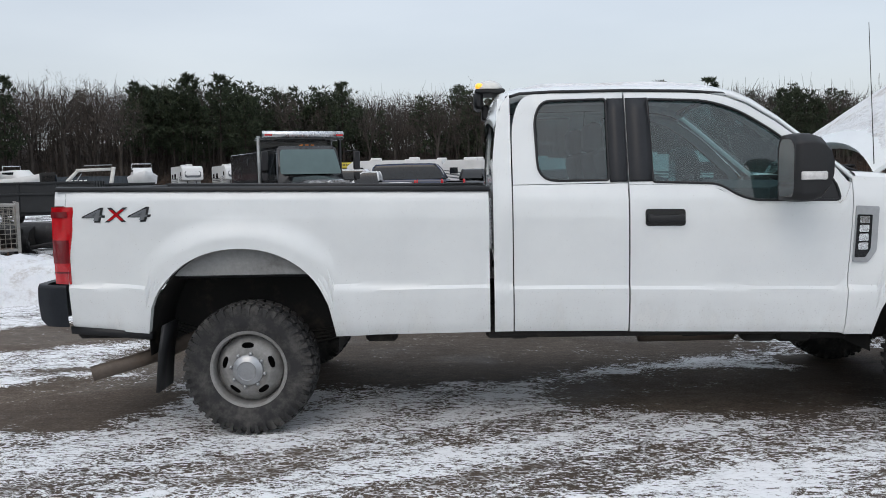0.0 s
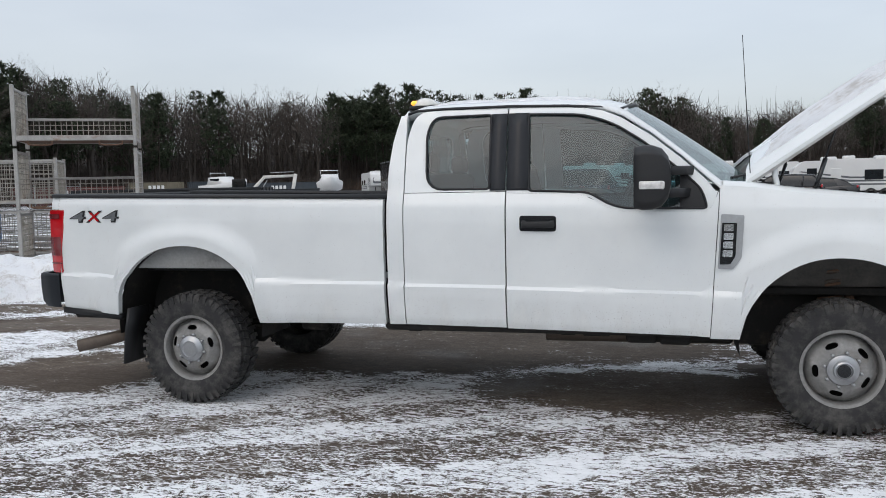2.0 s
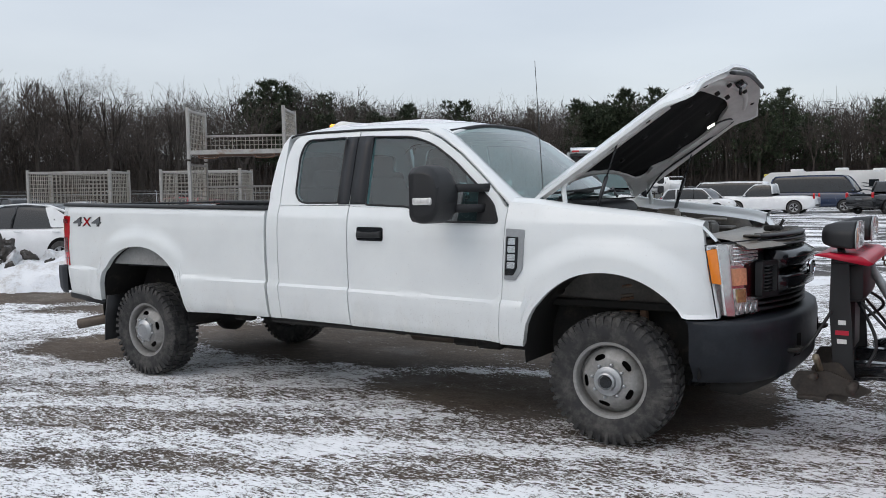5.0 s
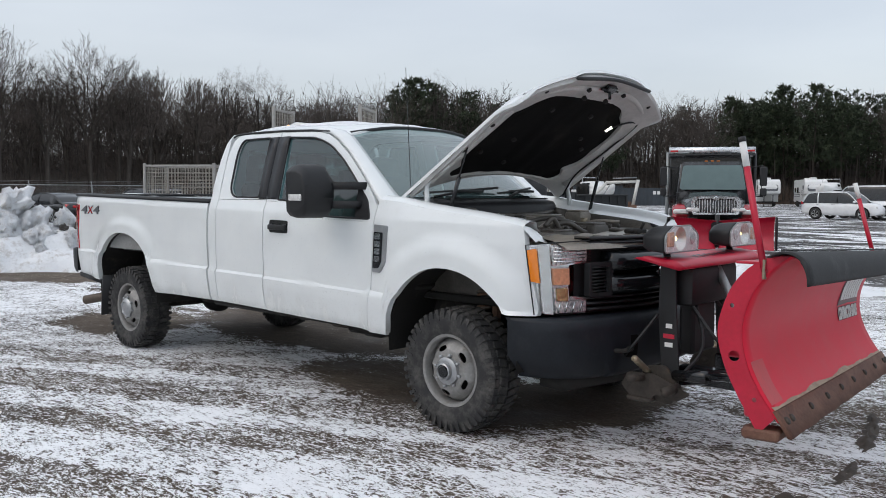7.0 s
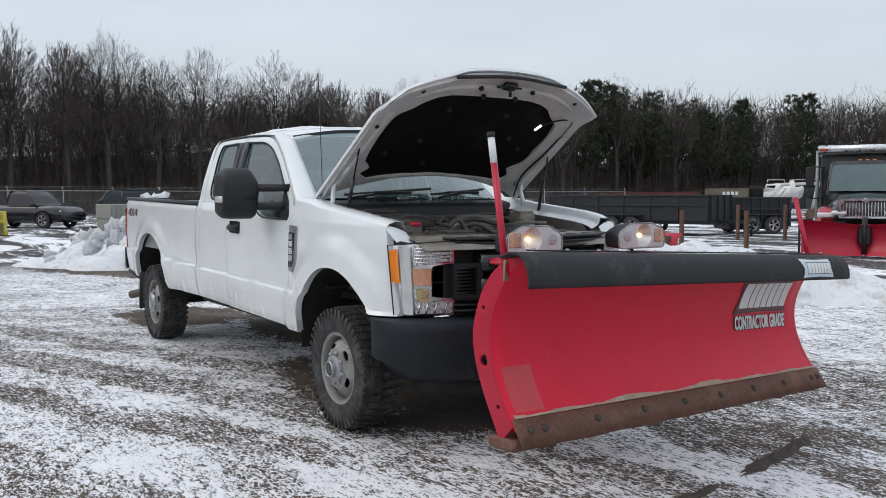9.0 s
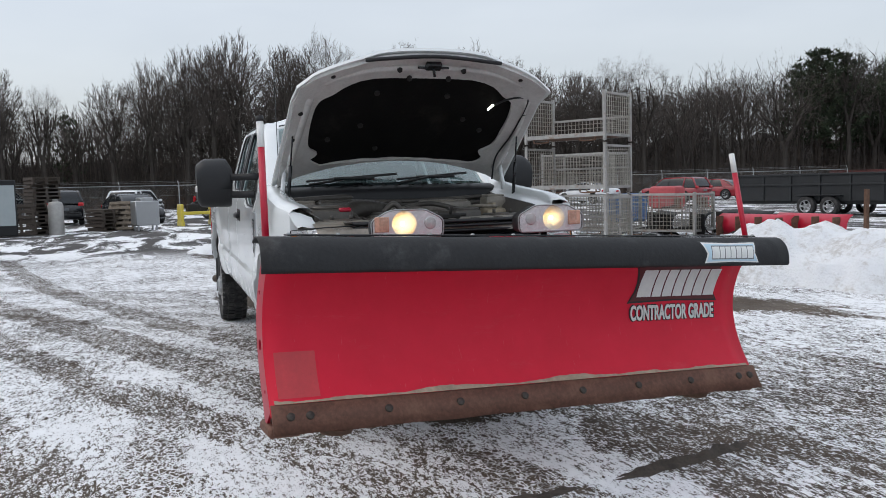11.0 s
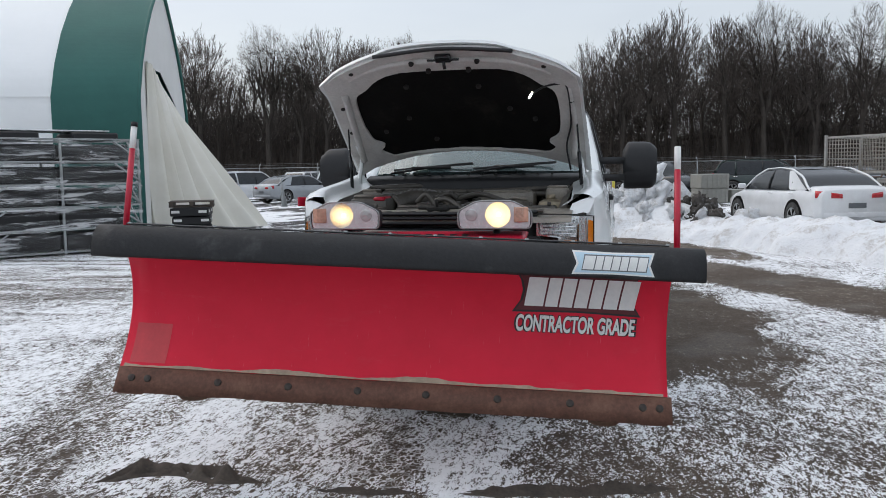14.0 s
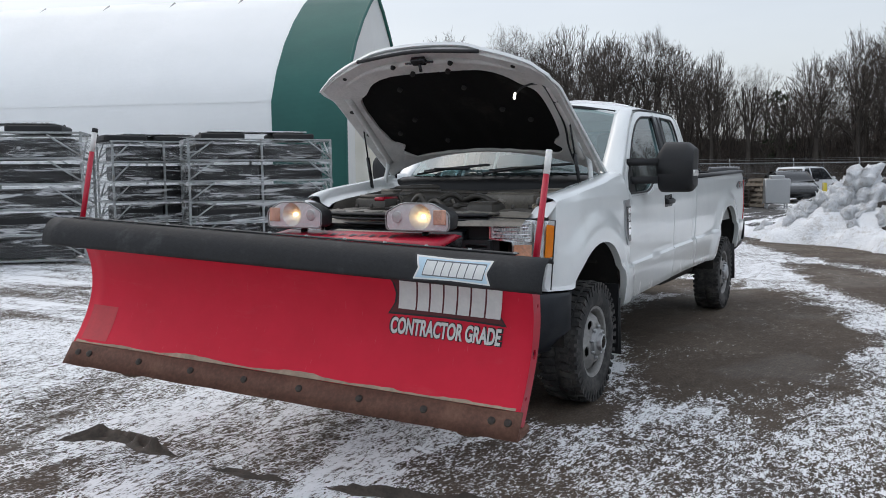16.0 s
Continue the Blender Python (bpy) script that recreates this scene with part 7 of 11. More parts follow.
def bare_tree(seed, h, wide=0.5, low=0.3, tips=260, thick=0.011):
    """A leafless tree of height h, its rounded crown wide * h across: limbs part again and again towards tips strewn through the crown, each with a spray of fine twigs."""
    rng = random.Random(seed)
    wood, fine = Soup(), Soup()
    half, rise = h * wide / 2, h * (1 - low) / 2
    mid = h - rise * 1.04
    ends = []
    while len(ends) < tips:
        d = Vector((rng.gauss(0, 1), rng.gauss(0, 1), rng.gauss(0, 1))).normalized()
        if d.z < -0.75:
            continue
        k = rng.random() ** 0.42 * (0.88 + 0.22 * noise.noise(d * 1.9 + Vector((seed, 0, 0))))
        ends.append(Vector((d.x * half * k * (0.8 if d.z < 0 else 1.0), d.y * half * k * (0.8 if d.z < 0 else 1.0), mid + d.z * rise * k)))
    unit = h * 0.0175 / math.sqrt(tips)

    def limb(a, b, r0, r1):
        m = a.lerp(b, 0.5) + Vector((rng.uniform(-1, 1), rng.uniform(-1, 1), rng.uniform(-0.6, 1))) * (b - a).length * 0.09
        for p, q, s, t in ((a, m, r0, (r0 + r1) / 2), (m, b, (r0 + r1) / 2, r1)):
            if s > (0.021 if tips > 200 else 0.045):
                wood.prism(p, q, s, t)
            else:
                fine.blade(p, q + (q - p) * 0.3, max(s, thick))

    def twig(a, d, length):
        b = a + d * length * 0.5
        c = b + jitter(rng, d + Vector((0, 0, 0.10)), 0.3) * length * 0.5
        fine.blade(a, b + d * length * 0.08, thick)
        fine.blade(b, c, thick * 0.8)
        for _ in range(2):
            s = a.lerp(c, rng.uniform(0.25, 0.85))
            fine.blade(s, s + jitter(rng, d, 0.6) * length * rng.uniform(0.35, 0.6), thick * 0.7)

    def part_ways(o, pts, r):
        if len(pts) == 1:
            d = (pts[0] - o).normalized()
            limb(o, pts[0], r, thick)
            for _ in range(4):
                twig(o.lerp(pts[0], rng.uniform(0.45, 1.0)), jitter(rng, d, 0.55), h * rng.uniform(0.028, 0.060))
            return
        mean = sum(pts, Vector()) / len(pts) - o
        axis = mean.cross(Vector((rng.uniform(-1, 1), rng.uniform(-1, 1), rng.uniform(-1, 1)))).normalized()
        pts.sort(key=lambda p: (p - o).dot(axis) / max((p - o).length, 0.1))
        cut = min(max(1, round(len(pts) * rng.uniform(0.34, 0.66))), len(pts) - 1)
        for some in (pts[:cut], pts[cut:]):
            c = sum(some, Vector()) / len(some)
            rr = unit * len(some) ** 0.5
            node = o + (c - o) * rng.uniform(0.26, 0.40) + Vector((0, 0, -0.02 * (c - o).length))
            limb(o, node, min(r, rr * 1.15), rr)
            part_ways(node, some, rr)

    p, d = Vector((0, 0, -0.3)), Vector((0, 0, 1))
    for k in range(4):
        d = jitter(rng, d + Vector((0, 0, 0.5)), 0.07)
        e = p + d * (h * low * 1.05 / 4)
        r = h * 0.0185 * (1.1 - 0.06 * k)
        wood.prism(p, e, r, r * 0.95)
        p = e
    part_ways(p, ends, h * 0.0155)
    return wood, fine


def pine_tree(seed, h, bare=0.45, wide=1.0, full=1.0):
    """A pine: a bare stem, then uneven tiers of boughs that carry flat, upturned tufts of needles."""
    rng = random.Random(seed)
    wood, fine = Soup(), Soup()
    lean_d = Vector((rng.uniform(-0.03, 0.03), rng.uniform(-0.03, 0.03), 1))
    n = 6
    pts = [lean_d * (h * k / n) for k in range(n + 1)]
    for k in range(n):
        wood.prism(pts[k], pts[k + 1], h * 0.012 * (1.05 - k / n) + 0.01, h * 0.012 * (1.05 - (k + 1) / n) + 0.01)
    levels = 15
    per = int(13 * full)
    for i in range(levels):
        t = bare + (1 - bare) * (i + 0.6 * rng.random()) / levels
        u = (t - bare) / (1 - bare)
        reach = h * 0.165 * wide * (math.sin(math.pi * min(0.5, u * 0.9 + 0.16)) if u < 0.38 else (1.06 - u) ** 0.55 * 1.12) * rng.uniform(0.6, 1.15) + 0.2
        for j in range(rng.randint(4, 6)):
            if rng.random() < 0.15:
                continue
            az = rng.uniform(0, math.tau)
            a = lean_d * (h * t)
            d = Vector((math.cos(az), math.sin(az), rng.uniform(0.0, 0.35)))
            b = a + d * reach * rng.uniform(0.65, 1.1)
            wood.prism(a, b, 0.04, 0.012)
            for k in range(6):
                c = a.lerp(b, rng.uniform(0.3, 1.05)) + Vector((rng.uniform(-1, 1), rng.uniform(-1, 1), rng.uniform(-0.9, 0.9))) * reach * 0.22
                for _ in range(per):
                    e = jitter(rng, Vector((d.x * 0.4, d.y * 0.4, 0.30)), 1.0)
                    fine.blade(c, c + e * rng.uniform(0.35, 0.90) * h / 17, 0.085 * h / 17 * rng.uniform(0.7, 1.4) / full ** 0.5, Vector((rng.uniform(-1, 1), rng.uniform(-1, 1), rng.uniform(-0.4, 0.4))))
    for i in range(7):
        az = rng.uniform(0, math.tau)
        a = lean_d * (h * rng.uniform(0.15, bare))
        wood.prism(a, a + Vector((math.cos(az), math.sin(az), -0.1)) * h * 0.07, 0.025, 0.008)
    return wood, fine


def soup_mesh(name, s, mat):
    return numpy_mesh(name, *s.arrays(), mat)


SKY_AZ = (-32, -25, -20, -14, -10, -4, 2, 6, 10, 15, 20, 25, 30, 37, 43, 50, 57, 62, 66, 72, 78, 84, 90, 94, 98, 103, 110, 116, 122, 135, 155)
SKY_EL = (5.0, 5.0, 5.9, 6.2, 5.0, 4.8, 6.8, 6.2, 6.6, 6.7, 7.2, 6.8, 6.9, 7.4, 8.2, 8.7, 8.6, 8.7, 9.6, 9.9, 10.6, 10.2, 9.4, 7.2, 7.4, 9.6, 10.2, 10.0, 9.0, 9.0, 9.0)


def edge_of_wood(az):
    return float(np.interp(az, (-35, 30, 58, 70, 160), (132, 126, 82, 74, 72)))


def top_of_wood(az):
    return 1.5 + edge_of_wood(az) * math.tan(radians(float(np.interp(az, SKY_AZ, SKY_EL))))


SLOPE_R, SLOPE_Z = (-99, 3, 10, 17, 25, 60), (0.0, 0.0, 0.30, 0.62, 0.90, 1.0)


def slope_z(az, r):
    """Height of the added backing slope r metres behind the first trees."""
    e = edge_of_wood(az)
    high = float(np.interp(az, (-35, 40, 70, 92, 98, 104, 112, 160), (0.40, 0.40, 0.34, 0.27, 0.20, 0.27, 0.30, 0.30)))
    return high * top_of_wood(az) * float(np.interp(r, SLOPE_R, SLOPE_Z)) * (e + max(r, 0)) / e


def spot_at(az, dist):
    return Vector((5.0 - dist * math.sin(radians(az)), -1.0 + dist * math.cos(radians(az)), 0))


# spread, height of the first limbs
FORMS = ((0.62, 0.34), (0.48, 0.36), (0.78, 0.30), (0.36, 0.38), (0.55, 0.34), (0.42, 0.32))
BARE = [bare_tree(100 + k, 14.0, w, lo) for k, (w, lo) in enumerate(FORMS)]
DEEP = [bare_tree(300 + k, 14.0, w, lo, 90, 0.020) for k, (w, lo) in enumerate(((0.5, 0.36), (0.4, 0.42), (0.6, 0.3)))]
PINES = [pine_tree(200 + k, 17.0, b, w) for k, (b, w) in enumerate(((0.30, 1.15), (0.38, 1.3), (0.22, 1.0), (0.42, 1.2)))]
DEEP_PINES = [pine_tree(220 + k, 17.0, b, w, 0.45) for k, (b, w) in enumerate(((0.30, 1.35), (0.36, 1.5)))]
TALL_ME = [(soup_mesh("trunk", w, BARK), soup_mesh("crown", f, TWIG)) for w, f in (bare_tree(140 + k, 14.0, w, lo, 560, 0.015) for k, (w, lo) in enumerate(FORMS))]
BARE_ME = [(soup_mesh("trunk", w, BARK), soup_mesh("crown", f, TWIG)) for w, f in BARE]
PINE_ME = [(soup_mesh("trunk", w, PINE_BARK), soup_mesh("crown", f, NEEDLES)) for w, f in PINES]


def is_pine(az, rng):
    share_p = np.interp(az, (-32, -24, -20, -15, -12, -8, 1, 3, 5, 8, 10, 21, 24, 30, 32, 40, 44, 48, 60), (0.2, 0.3, 0.7, 0.7, 0.4, 0.1, 0.5, 0.4, 0.1, 0.3, 0.9, 0.85, 0.1, 0.15, 0.5, 0.7, 0.3, 0.05, 0.02))
    return rng.random() < share_p


def stand(kind, form, az, d, h, across, turn):
    me, pine = kind[form], kind is PINE_ME
    base_h = 17.0 if pine else 14.0
    m = Matrix.Translation(spot_at(az, d)) @ Matrix.Rotation(turn, 4, "Z") @ Matrix.Diagonal((across, across, h / base_h, 1))
    tree = thing("pine_tree" if pine else "bare_tree", "tall dark pine at the edge of the woods" if pine else "leafless grey-brown tree at the edge of the woods", "tree", m, "pines along the woods" if pine else "bare trees along the woods")
    share("trunk", me[0], tree)
    share("crown", me[1], tree)


rng = random.Random(42)
# the tall trees that stand out of the edge: bearing, height above the horizon and width of the crown in degrees
TALL = ((113.4, 11.0, 4.6), (109.3, 10.7, 6.5), (103.6, 10.3, 5.8), (99.4, 8.5, 3.6), (97.0, 7.6, 3.2), (92.8, 7.9, 4.4), (88.0, 10.2, 4.6), (84.5, 11.2, 5.4), (81.0, 10.6, 4.4), (78.4, 11.4, 6.0),
        (72.6, 10.6, 6.2), (67.2, 10.3, 7.0), (63.5, 8.6, 3.6), (60.3, 8.2, 3.8), (58.0, 9.1, 3.8), (55.8, 9.0, 4.8), (118.0, 10.4, 5.5), (123.0, 9.6, 5.0), (111.2, 10.4, 4.4), (106.5, 10.0, 4.6), (101.5, 9.0, 4.0), (90.3, 9.3, 4.2), (86.2, 10.5, 4.4), (75.5, 9.7, 4.6), (70.0, 9.3, 4.6), (65.0, 9.2, 4.4))
for az, el, span_deg in TALL:
    d = edge_of_wood(az) - 1.5
    h = 1.5 + d * math.tan(radians(el))
    w = d * radians(span_deg)
    form = min(range(len(FORMS)), key=lambda k: abs(FORMS[k][0] - w / h) + 0.06 * rng.random())
    stand(TALL_ME, form, az, d, h, w / (FORMS[form][0] * 14.0), rng.uniform(0, math.tau))
az = -33.0
while az < 154:
    pine = is_pine(az, rng)
    h = top_of_wood(az) * (1.04 - 0.30 * rng.random() ** 1.3)
    h *= 0.82 if az > 53 else rng.uniform(0.94, 1.08)
    k = h / (17.0 if pine else 14.0)
    stand(PINE_ME if pine else BARE_ME, rng.randrange(4 if pine else 6), az + rng.uniform(-0.3, 0.3), edge_of_wood(az) + rng.uniform(-1, 4), h, k * rng.uniform(0.9, 1.2), rng.uniform(0, math.tau))
    az += rng.uniform(1.2, 2.6) * 110 / edge_of_wood(az)


def scatter(name, kinds, mats, count, label, pick, seed, base, deep=(3, 26), scale=(0.66, 0.95)):
    """Many trees deeper in the woods, as one object of wood and one of twigs."""
    rng = random.Random(seed)
    arr = [[s.arrays() for s in pair] for pair in kinds]
    out = [[[], [], 0] for _ in range(2)]
    made = 0
    while made < count:
        az = rng.uniform(-34, 155)
        if edge_of_wood(az) < 90 and rng.random() < 0.25:
            continue
        if not pick(az, rng):
            continue
        made += 1
        e = edge_of_wood(az)
        d = e + rng.uniform(*deep)
        p, t = spot_at(az, d), rng.uniform(0, math.tau)
        p.z = slope_z(az, d - e) - 0.3
        h = max(5.0, top_of_wood(az) * rng.uniform(*scale) * d / e - p.z)
        k = rng.randrange(len(arr))
        rot = np.array(((math.cos(t), -math.sin(t), 0), (math.sin(t), math.cos(t), 0), (0, 0, 1)), dtype=np.float32) * (h / base)
        rot[:2] *= max(1.0, 9.0 / h)
        for i in range(2):
            v, f = arr[k][i]
            out[i][0].append(v @ rot.T + np.array(tuple(p), dtype=np.float32))
            out[i][1].append(f + out[i][2])
            out[i][2] += len(v)
    for i, mat in enumerate(mats):
        ob = new(name + ("_trunks", "_crowns")[i], numpy_mesh(name, np.concatenate(out[i][0]), np.concatenate(out[i][1]), mat))
        tagged(ob, label, "woods", kind="stuff")


scatter("far_woods", DEEP, (BARK, TWIG), 330, "dense leafless winter woods behind the lot", lambda a, r: not is_pine(a, r), 7, 14.0)
scatter("far_pines", DEEP_PINES, (PINE_BARK, NEEDLES), 150, "dark pines standing among the far woods", is_pine, 8, 17.0)

# undergrowth: slim poles, then a tangle of fine twigs in every direction
BACKING = plain("brown_woods_backing", (0.050, 0.040, 0.034), 0.95, vary=0.5, scale=0.2, fine=2.0, dirt=((0.075, 0.054, 0.041), 0.6))
BRUSH = bark("brown_brush", (0.050, 0.040, 0.034), (0.088, 0.071, 0.060))
BRUSH_RED = bark("russet_brush", (0.072, 0.046, 0.034), (0.115, 0.074, 0.052))
NP = np.random.default_rng(5)


THICK_AZ, THICK = (-35, 45, 55, 88, 94, 105, 110, 160), (0.80, 0.80, 0.62, 0.58, 0.28, 0.30, 0.44, 0.44)


def tangle(name, mat, count, label, back, high, long, wide, upright, each=45, loose=1.5):
    """A haze of count thin twigs; they gather in clumps along the edge of the woods."""
    clumps = count // each
    caz, cr = NP.uniform(-34, 155, clumps), NP.uniform(*back, clumps)
    foot = np.array([tuple(spot_at(a, edge_of_wood(a) + r)) for a, r in zip(caz, cr)])
    foot[:, 2] = [slope_z(a, r) for a, r in zip(caz, cr)]
    far = np.array([1.35 if edge_of_wood(a) > 100 else 1.0 for a in caz])
    pick = np.repeat(np.arange(clumps), each)
    n = len(pick)
    size = NP.uniform(0.5, 1.0, clumps)[pick] * far[pick]
    z = NP.uniform(0, 1, n) ** 1.3 * high * size
    if high < 1:  # a share of the woods' height, which changes along the edge
        tall = np.array([top_of_wood(a) * float(np.interp(a, THICK_AZ, THICK)) * (edge_of_wood(a) + r) / edge_of_wood(a) for a, r in zip(caz, cr)]) - foot[:, 2]
        z = NP.uniform(0, 1, n) ** 0.9 * np.maximum(tall * NP.uniform(0.72, 1.12, clumps), 1.5)[pick]
    a = foot[pick] + np.stack((NP.normal(0, loose, n) * size, NP.normal(0, loose, n) * size, z), -1)
    d = NP.normal(0, 1, (n, 3))
    d[:, 2] = np.abs(d[:, 2]) * upright
    d /= np.linalg.norm(d, axis=1, keepdims=True)
    b = a + d * (NP.uniform(0.5, 1.0, n) * long * far[pick])[:, None]
    s = NP.normal(0, 1, (n, 3))
    s -= d * (s * d).sum(1, keepdims=True)
    s *= (wide * far[pick] / np.linalg.norm(s, axis=1))[:, None]
    v = np.stack((a - s, a + s, b), 1).reshape(-1, 3)
    tagged(new(name, numpy_mesh(name, v, np.arange(3 * n).reshape(-1, 3), mat)), label, "brush", kind="stuff")


CANOPY = bark("far_twig_haze", (0.040, 0.034, 0.031), (0.060, 0.051, 0.046))
tangle("far_canopy", CANOPY, 170000, "fine grey-brown stems and twigs of the dense far woods", (10, 30), 0.5, 2.2, 0.034, 1.6, 5, 2.5)
tangle("saplings", BRUSH, 110000, "thin grey-brown saplings crowding the woods' edge", (2, 27), 5.6, 1.5, 0.014, 1.6)
tangle("brush", BRUSH, 60000, "tangle of thin brown twigs at the woods' edge", (-3, 8), 3.0, 1.1, 0.013, 1.0)
tangle("russet_brush", BRUSH_RED, 36000, "russet undergrowth at the woods' edge", (-4, 5), 1.9, 0.8, 0.013, 0.8)
poles = Soup()
rng = random.Random(9)
for _ in range(2600):
    az, back = rng.uniform(-34, 155), rng.uniform(-2, 24)
    p = spot_at(az, edge_of_wood(az) + back)
    p.z = slope_z(az, back) - 0.2
    k = edge_of_wood(az) / 80
    top = p + Vector((rng.uniform(-0.9, 0.9), rng.uniform(-0.9, 0.9), rng.uniform(4.0, 8.0) * k))
    poles.prism(p, top, rng.uniform(0.03, 0.075) * k, 0.015)
tagged(new("young_stems", soup_mesh("young_stems", poles, BARK)), "slim young stems standing among the undergrowth", "woods", kind="stuff")

# rising slope added as dark backing for the woods; its far half is unseen
co, quads = [], []
cols = list(np.linspace(-42, 318, 400))
for az in cols:
    e = edge_of_wood(az)
    for r in (2, 10, 17, 25, 60):
        p = spot_at(az, e + r)
        co.append((p.x, p.y, slope_z(az, r) * (0.92 + 0.35 * noise.noise(p * 0.16)) - (0.3 if r == 2 else 0.0)))
for i in range(len(cols) - 1):
    for j in range(4):
        a = i * 5 + j
        quads.append((a, a + 1, a + 6, a + 5))
tagged(new("woods_backing_slope", numpy_mesh("woods_backing_slope", co, quads, BACKING, True)), "dark brown slope added behind the trees as backing", "slope", kind="structure")

# ---- things standing round the lot ----
def wire_panel(bm, o, u, v, w, h, step, r):
    """Welded mesh: thin square wires both ways on a panel w by h from o."""
    o, u, v = Vector(o), Vector(u).normalized(), Vector(v).normalized()
    n = u.cross(v)
    for k in range(int(w / step) + 1):
        a = o + u * (k * step)
        thin(bm, a, a + v * h, r, n)
    for k in range(int(h / step) + 1):
        a = o + v * (k * step) + n * r * 1.6
        thin(bm, a, a + u * w, r, n)


def thin(bm, a, b, r, n):
    d = (b - a).normalized()
    s = d.cross(n).normalized() * r
    t = n.normalized() * r
    q = [[bm.verts.new(p + x) for x in (s + t, -s + t, -s - t, s - t)] for p in (a, b)]
    for k in range(4):
        bm.faces.new((q[0][k], q[0][(k + 1) % 4], q[1][(k + 1) % 4], q[1][k]))


CAGE_STEEL = plain("weathered_galvanised_steel", (0.40, 0.39, 0.37), 0.55, metal=0.25, vary=0.35, scale=5, dirt=((0.22, 0.11, 0.045), 0.75))
CAGE_WIRE = plain("rusting_mesh_wire", (0.36, 0.34, 0.30), 0.6, metal=0.2, vary=0.5, scale=3, dirt=((0.14, 0.075, 0.04), 0.8))
CAGE_W, CAGE_D, CAGE_H = 2.1, 1.22, 1.13


def cage(front_low=False):
    """One stacking mesh crate: corner posts, base, rails and welded mesh; its front side may be a half gate."""
    c = thing("mesh_crate", "galvanised steel mesh crate with rust stains, stacked on the lot", "crate", group="stacked mesh crates")
    for x in (0.03, CAGE_W - 0.03):
        for y in (0.03, CAGE_D - 0.03):
            bm = bmesh.new()
            box(bm, (x, y, CAGE_H / 2 + 0.02), (0.066, 0.066, CAGE_H - 0.04), 0.008)
            box(bm, (x, y, CAGE_H - 0.01), (0.066, 0.066, 0.03), 0.006)
            part("corner_post", bm, CAGE_STEEL, c)
    for z, nm in ((0.16, "base_rail"), (CAGE_H - 0.06, "top_rail")):
        for a, b, long in (((CAGE_W / 2, 0.03), 0, 1), ((CAGE_W / 2, CAGE_D - 0.03), 0, 1), ((0.03, CAGE_D / 2), 1, 0), ((CAGE_W - 0.03, CAGE_D / 2), 1, 0)):
            zz = z
            if front_low and long and a[1] < 0.1 and nm == "top_rail":
                zz = 0.20
            if front_low and long and a[1] > 0.1 and nm == "top_rail":
                zz = 0.60
            bm = bmesh.new()
            box(bm, (a[0], a[1], zz), (CAGE_W - 0.1, 0.045, 0.05) if long else (0.045, CAGE_D - 0.1, 0.05), 0.006)
            part(nm, bm, CAGE_STEEL, c)
    bm = bmesh.new()
    box(bm, (CAGE_W / 2, CAGE_D / 2, 0.15), (CAGE_W - 0.1, CAGE_D - 0.1, 0.02), 0.0)
    for x in (0.45, CAGE_W - 0.45):
        tube(bm, bend([(x - 0.20, 0.02, 0.13), (x - 0.17, 0.02, 0.06), (x + 0.17, 0.02, 0.06), (x + 0.20, 0.02, 0.13)], 4), 0.016, 5)
    part("base_tray", bm, RUST, c, "rusty base tray")
    sides = [((0.06, 0.03, 0.20), (1, 0, 0), CAGE_W - 0.12, 0.02 if front_low else CAGE_H - 0.28), ((0.06, CAGE_D - 0.03, 0.20), (1, 0, 0), CAGE_W - 0.12, 0.40 if front_low else CAGE_H - 0.28),
             ((0.03, 0.06, 0.20), (0, 1, 0), CAGE_D - 0.12, CAGE_H - 0.28), ((CAGE_W - 0.03, 0.06, 0.20), (0, 1, 0), CAGE_D - 0.12, CAGE_H - 0.28)]
    for o, u, w, h in sides:
        if h < 0.1:
            continue
        bm = bmesh.new()
        wire_panel(bm, o, u, (0, 0, 1), w, h, 0.098, 0.0062)
        part("wire_mesh", bm, CAGE_WIRE, c, smooth=0)
    return c


CAGE_A, CAGE_B = cage(True), cage(False)
turn = math.degrees(math.atan2(0.51, 0.86))
first_a, first_b = True, True
for x, y, z, low in ((-8.10, 6.55, 2.30, True), (-8.10, 6.55, 1.16, True), (-8.10, 6.55, 0.02, True), (-13.72, 6.38, 1.13, False), (-13.72, 6.38, 0.0, False),
                     (-11.60, 8.66, 1.13, False), (-11.60, 8.66, 0.0, False), (-9.55, 9.9, 0.0, False), (-15.6, 8.2, 0.0, False)):
    m = pose(x, y, z, 0, 0, turn)
    if low and first_a:
        CAGE_A.matrix_basis, first_a = m, False
    elif not low and first_b:
        CAGE_B.matrix_basis, first_b = m, False
    else:
        copy_thing(CAGE_A if low else CAGE_B, m)

# ---- snow bank and heap along the lot ----
BANK = ((-11.2, 0.0), (-10.0, 1.2), (-8.4, 2.9), (-6.0, 4.5), (-4.0, 5.6), (-2.2, 6.3), (-0.3, 6.9), (1.6, 7.8), (3.2, 9.0))
BANK_LINE = [Vector((p.x, p.y, 0)) for p in bend([(x, y, 0) for x, y in BANK], 8)]


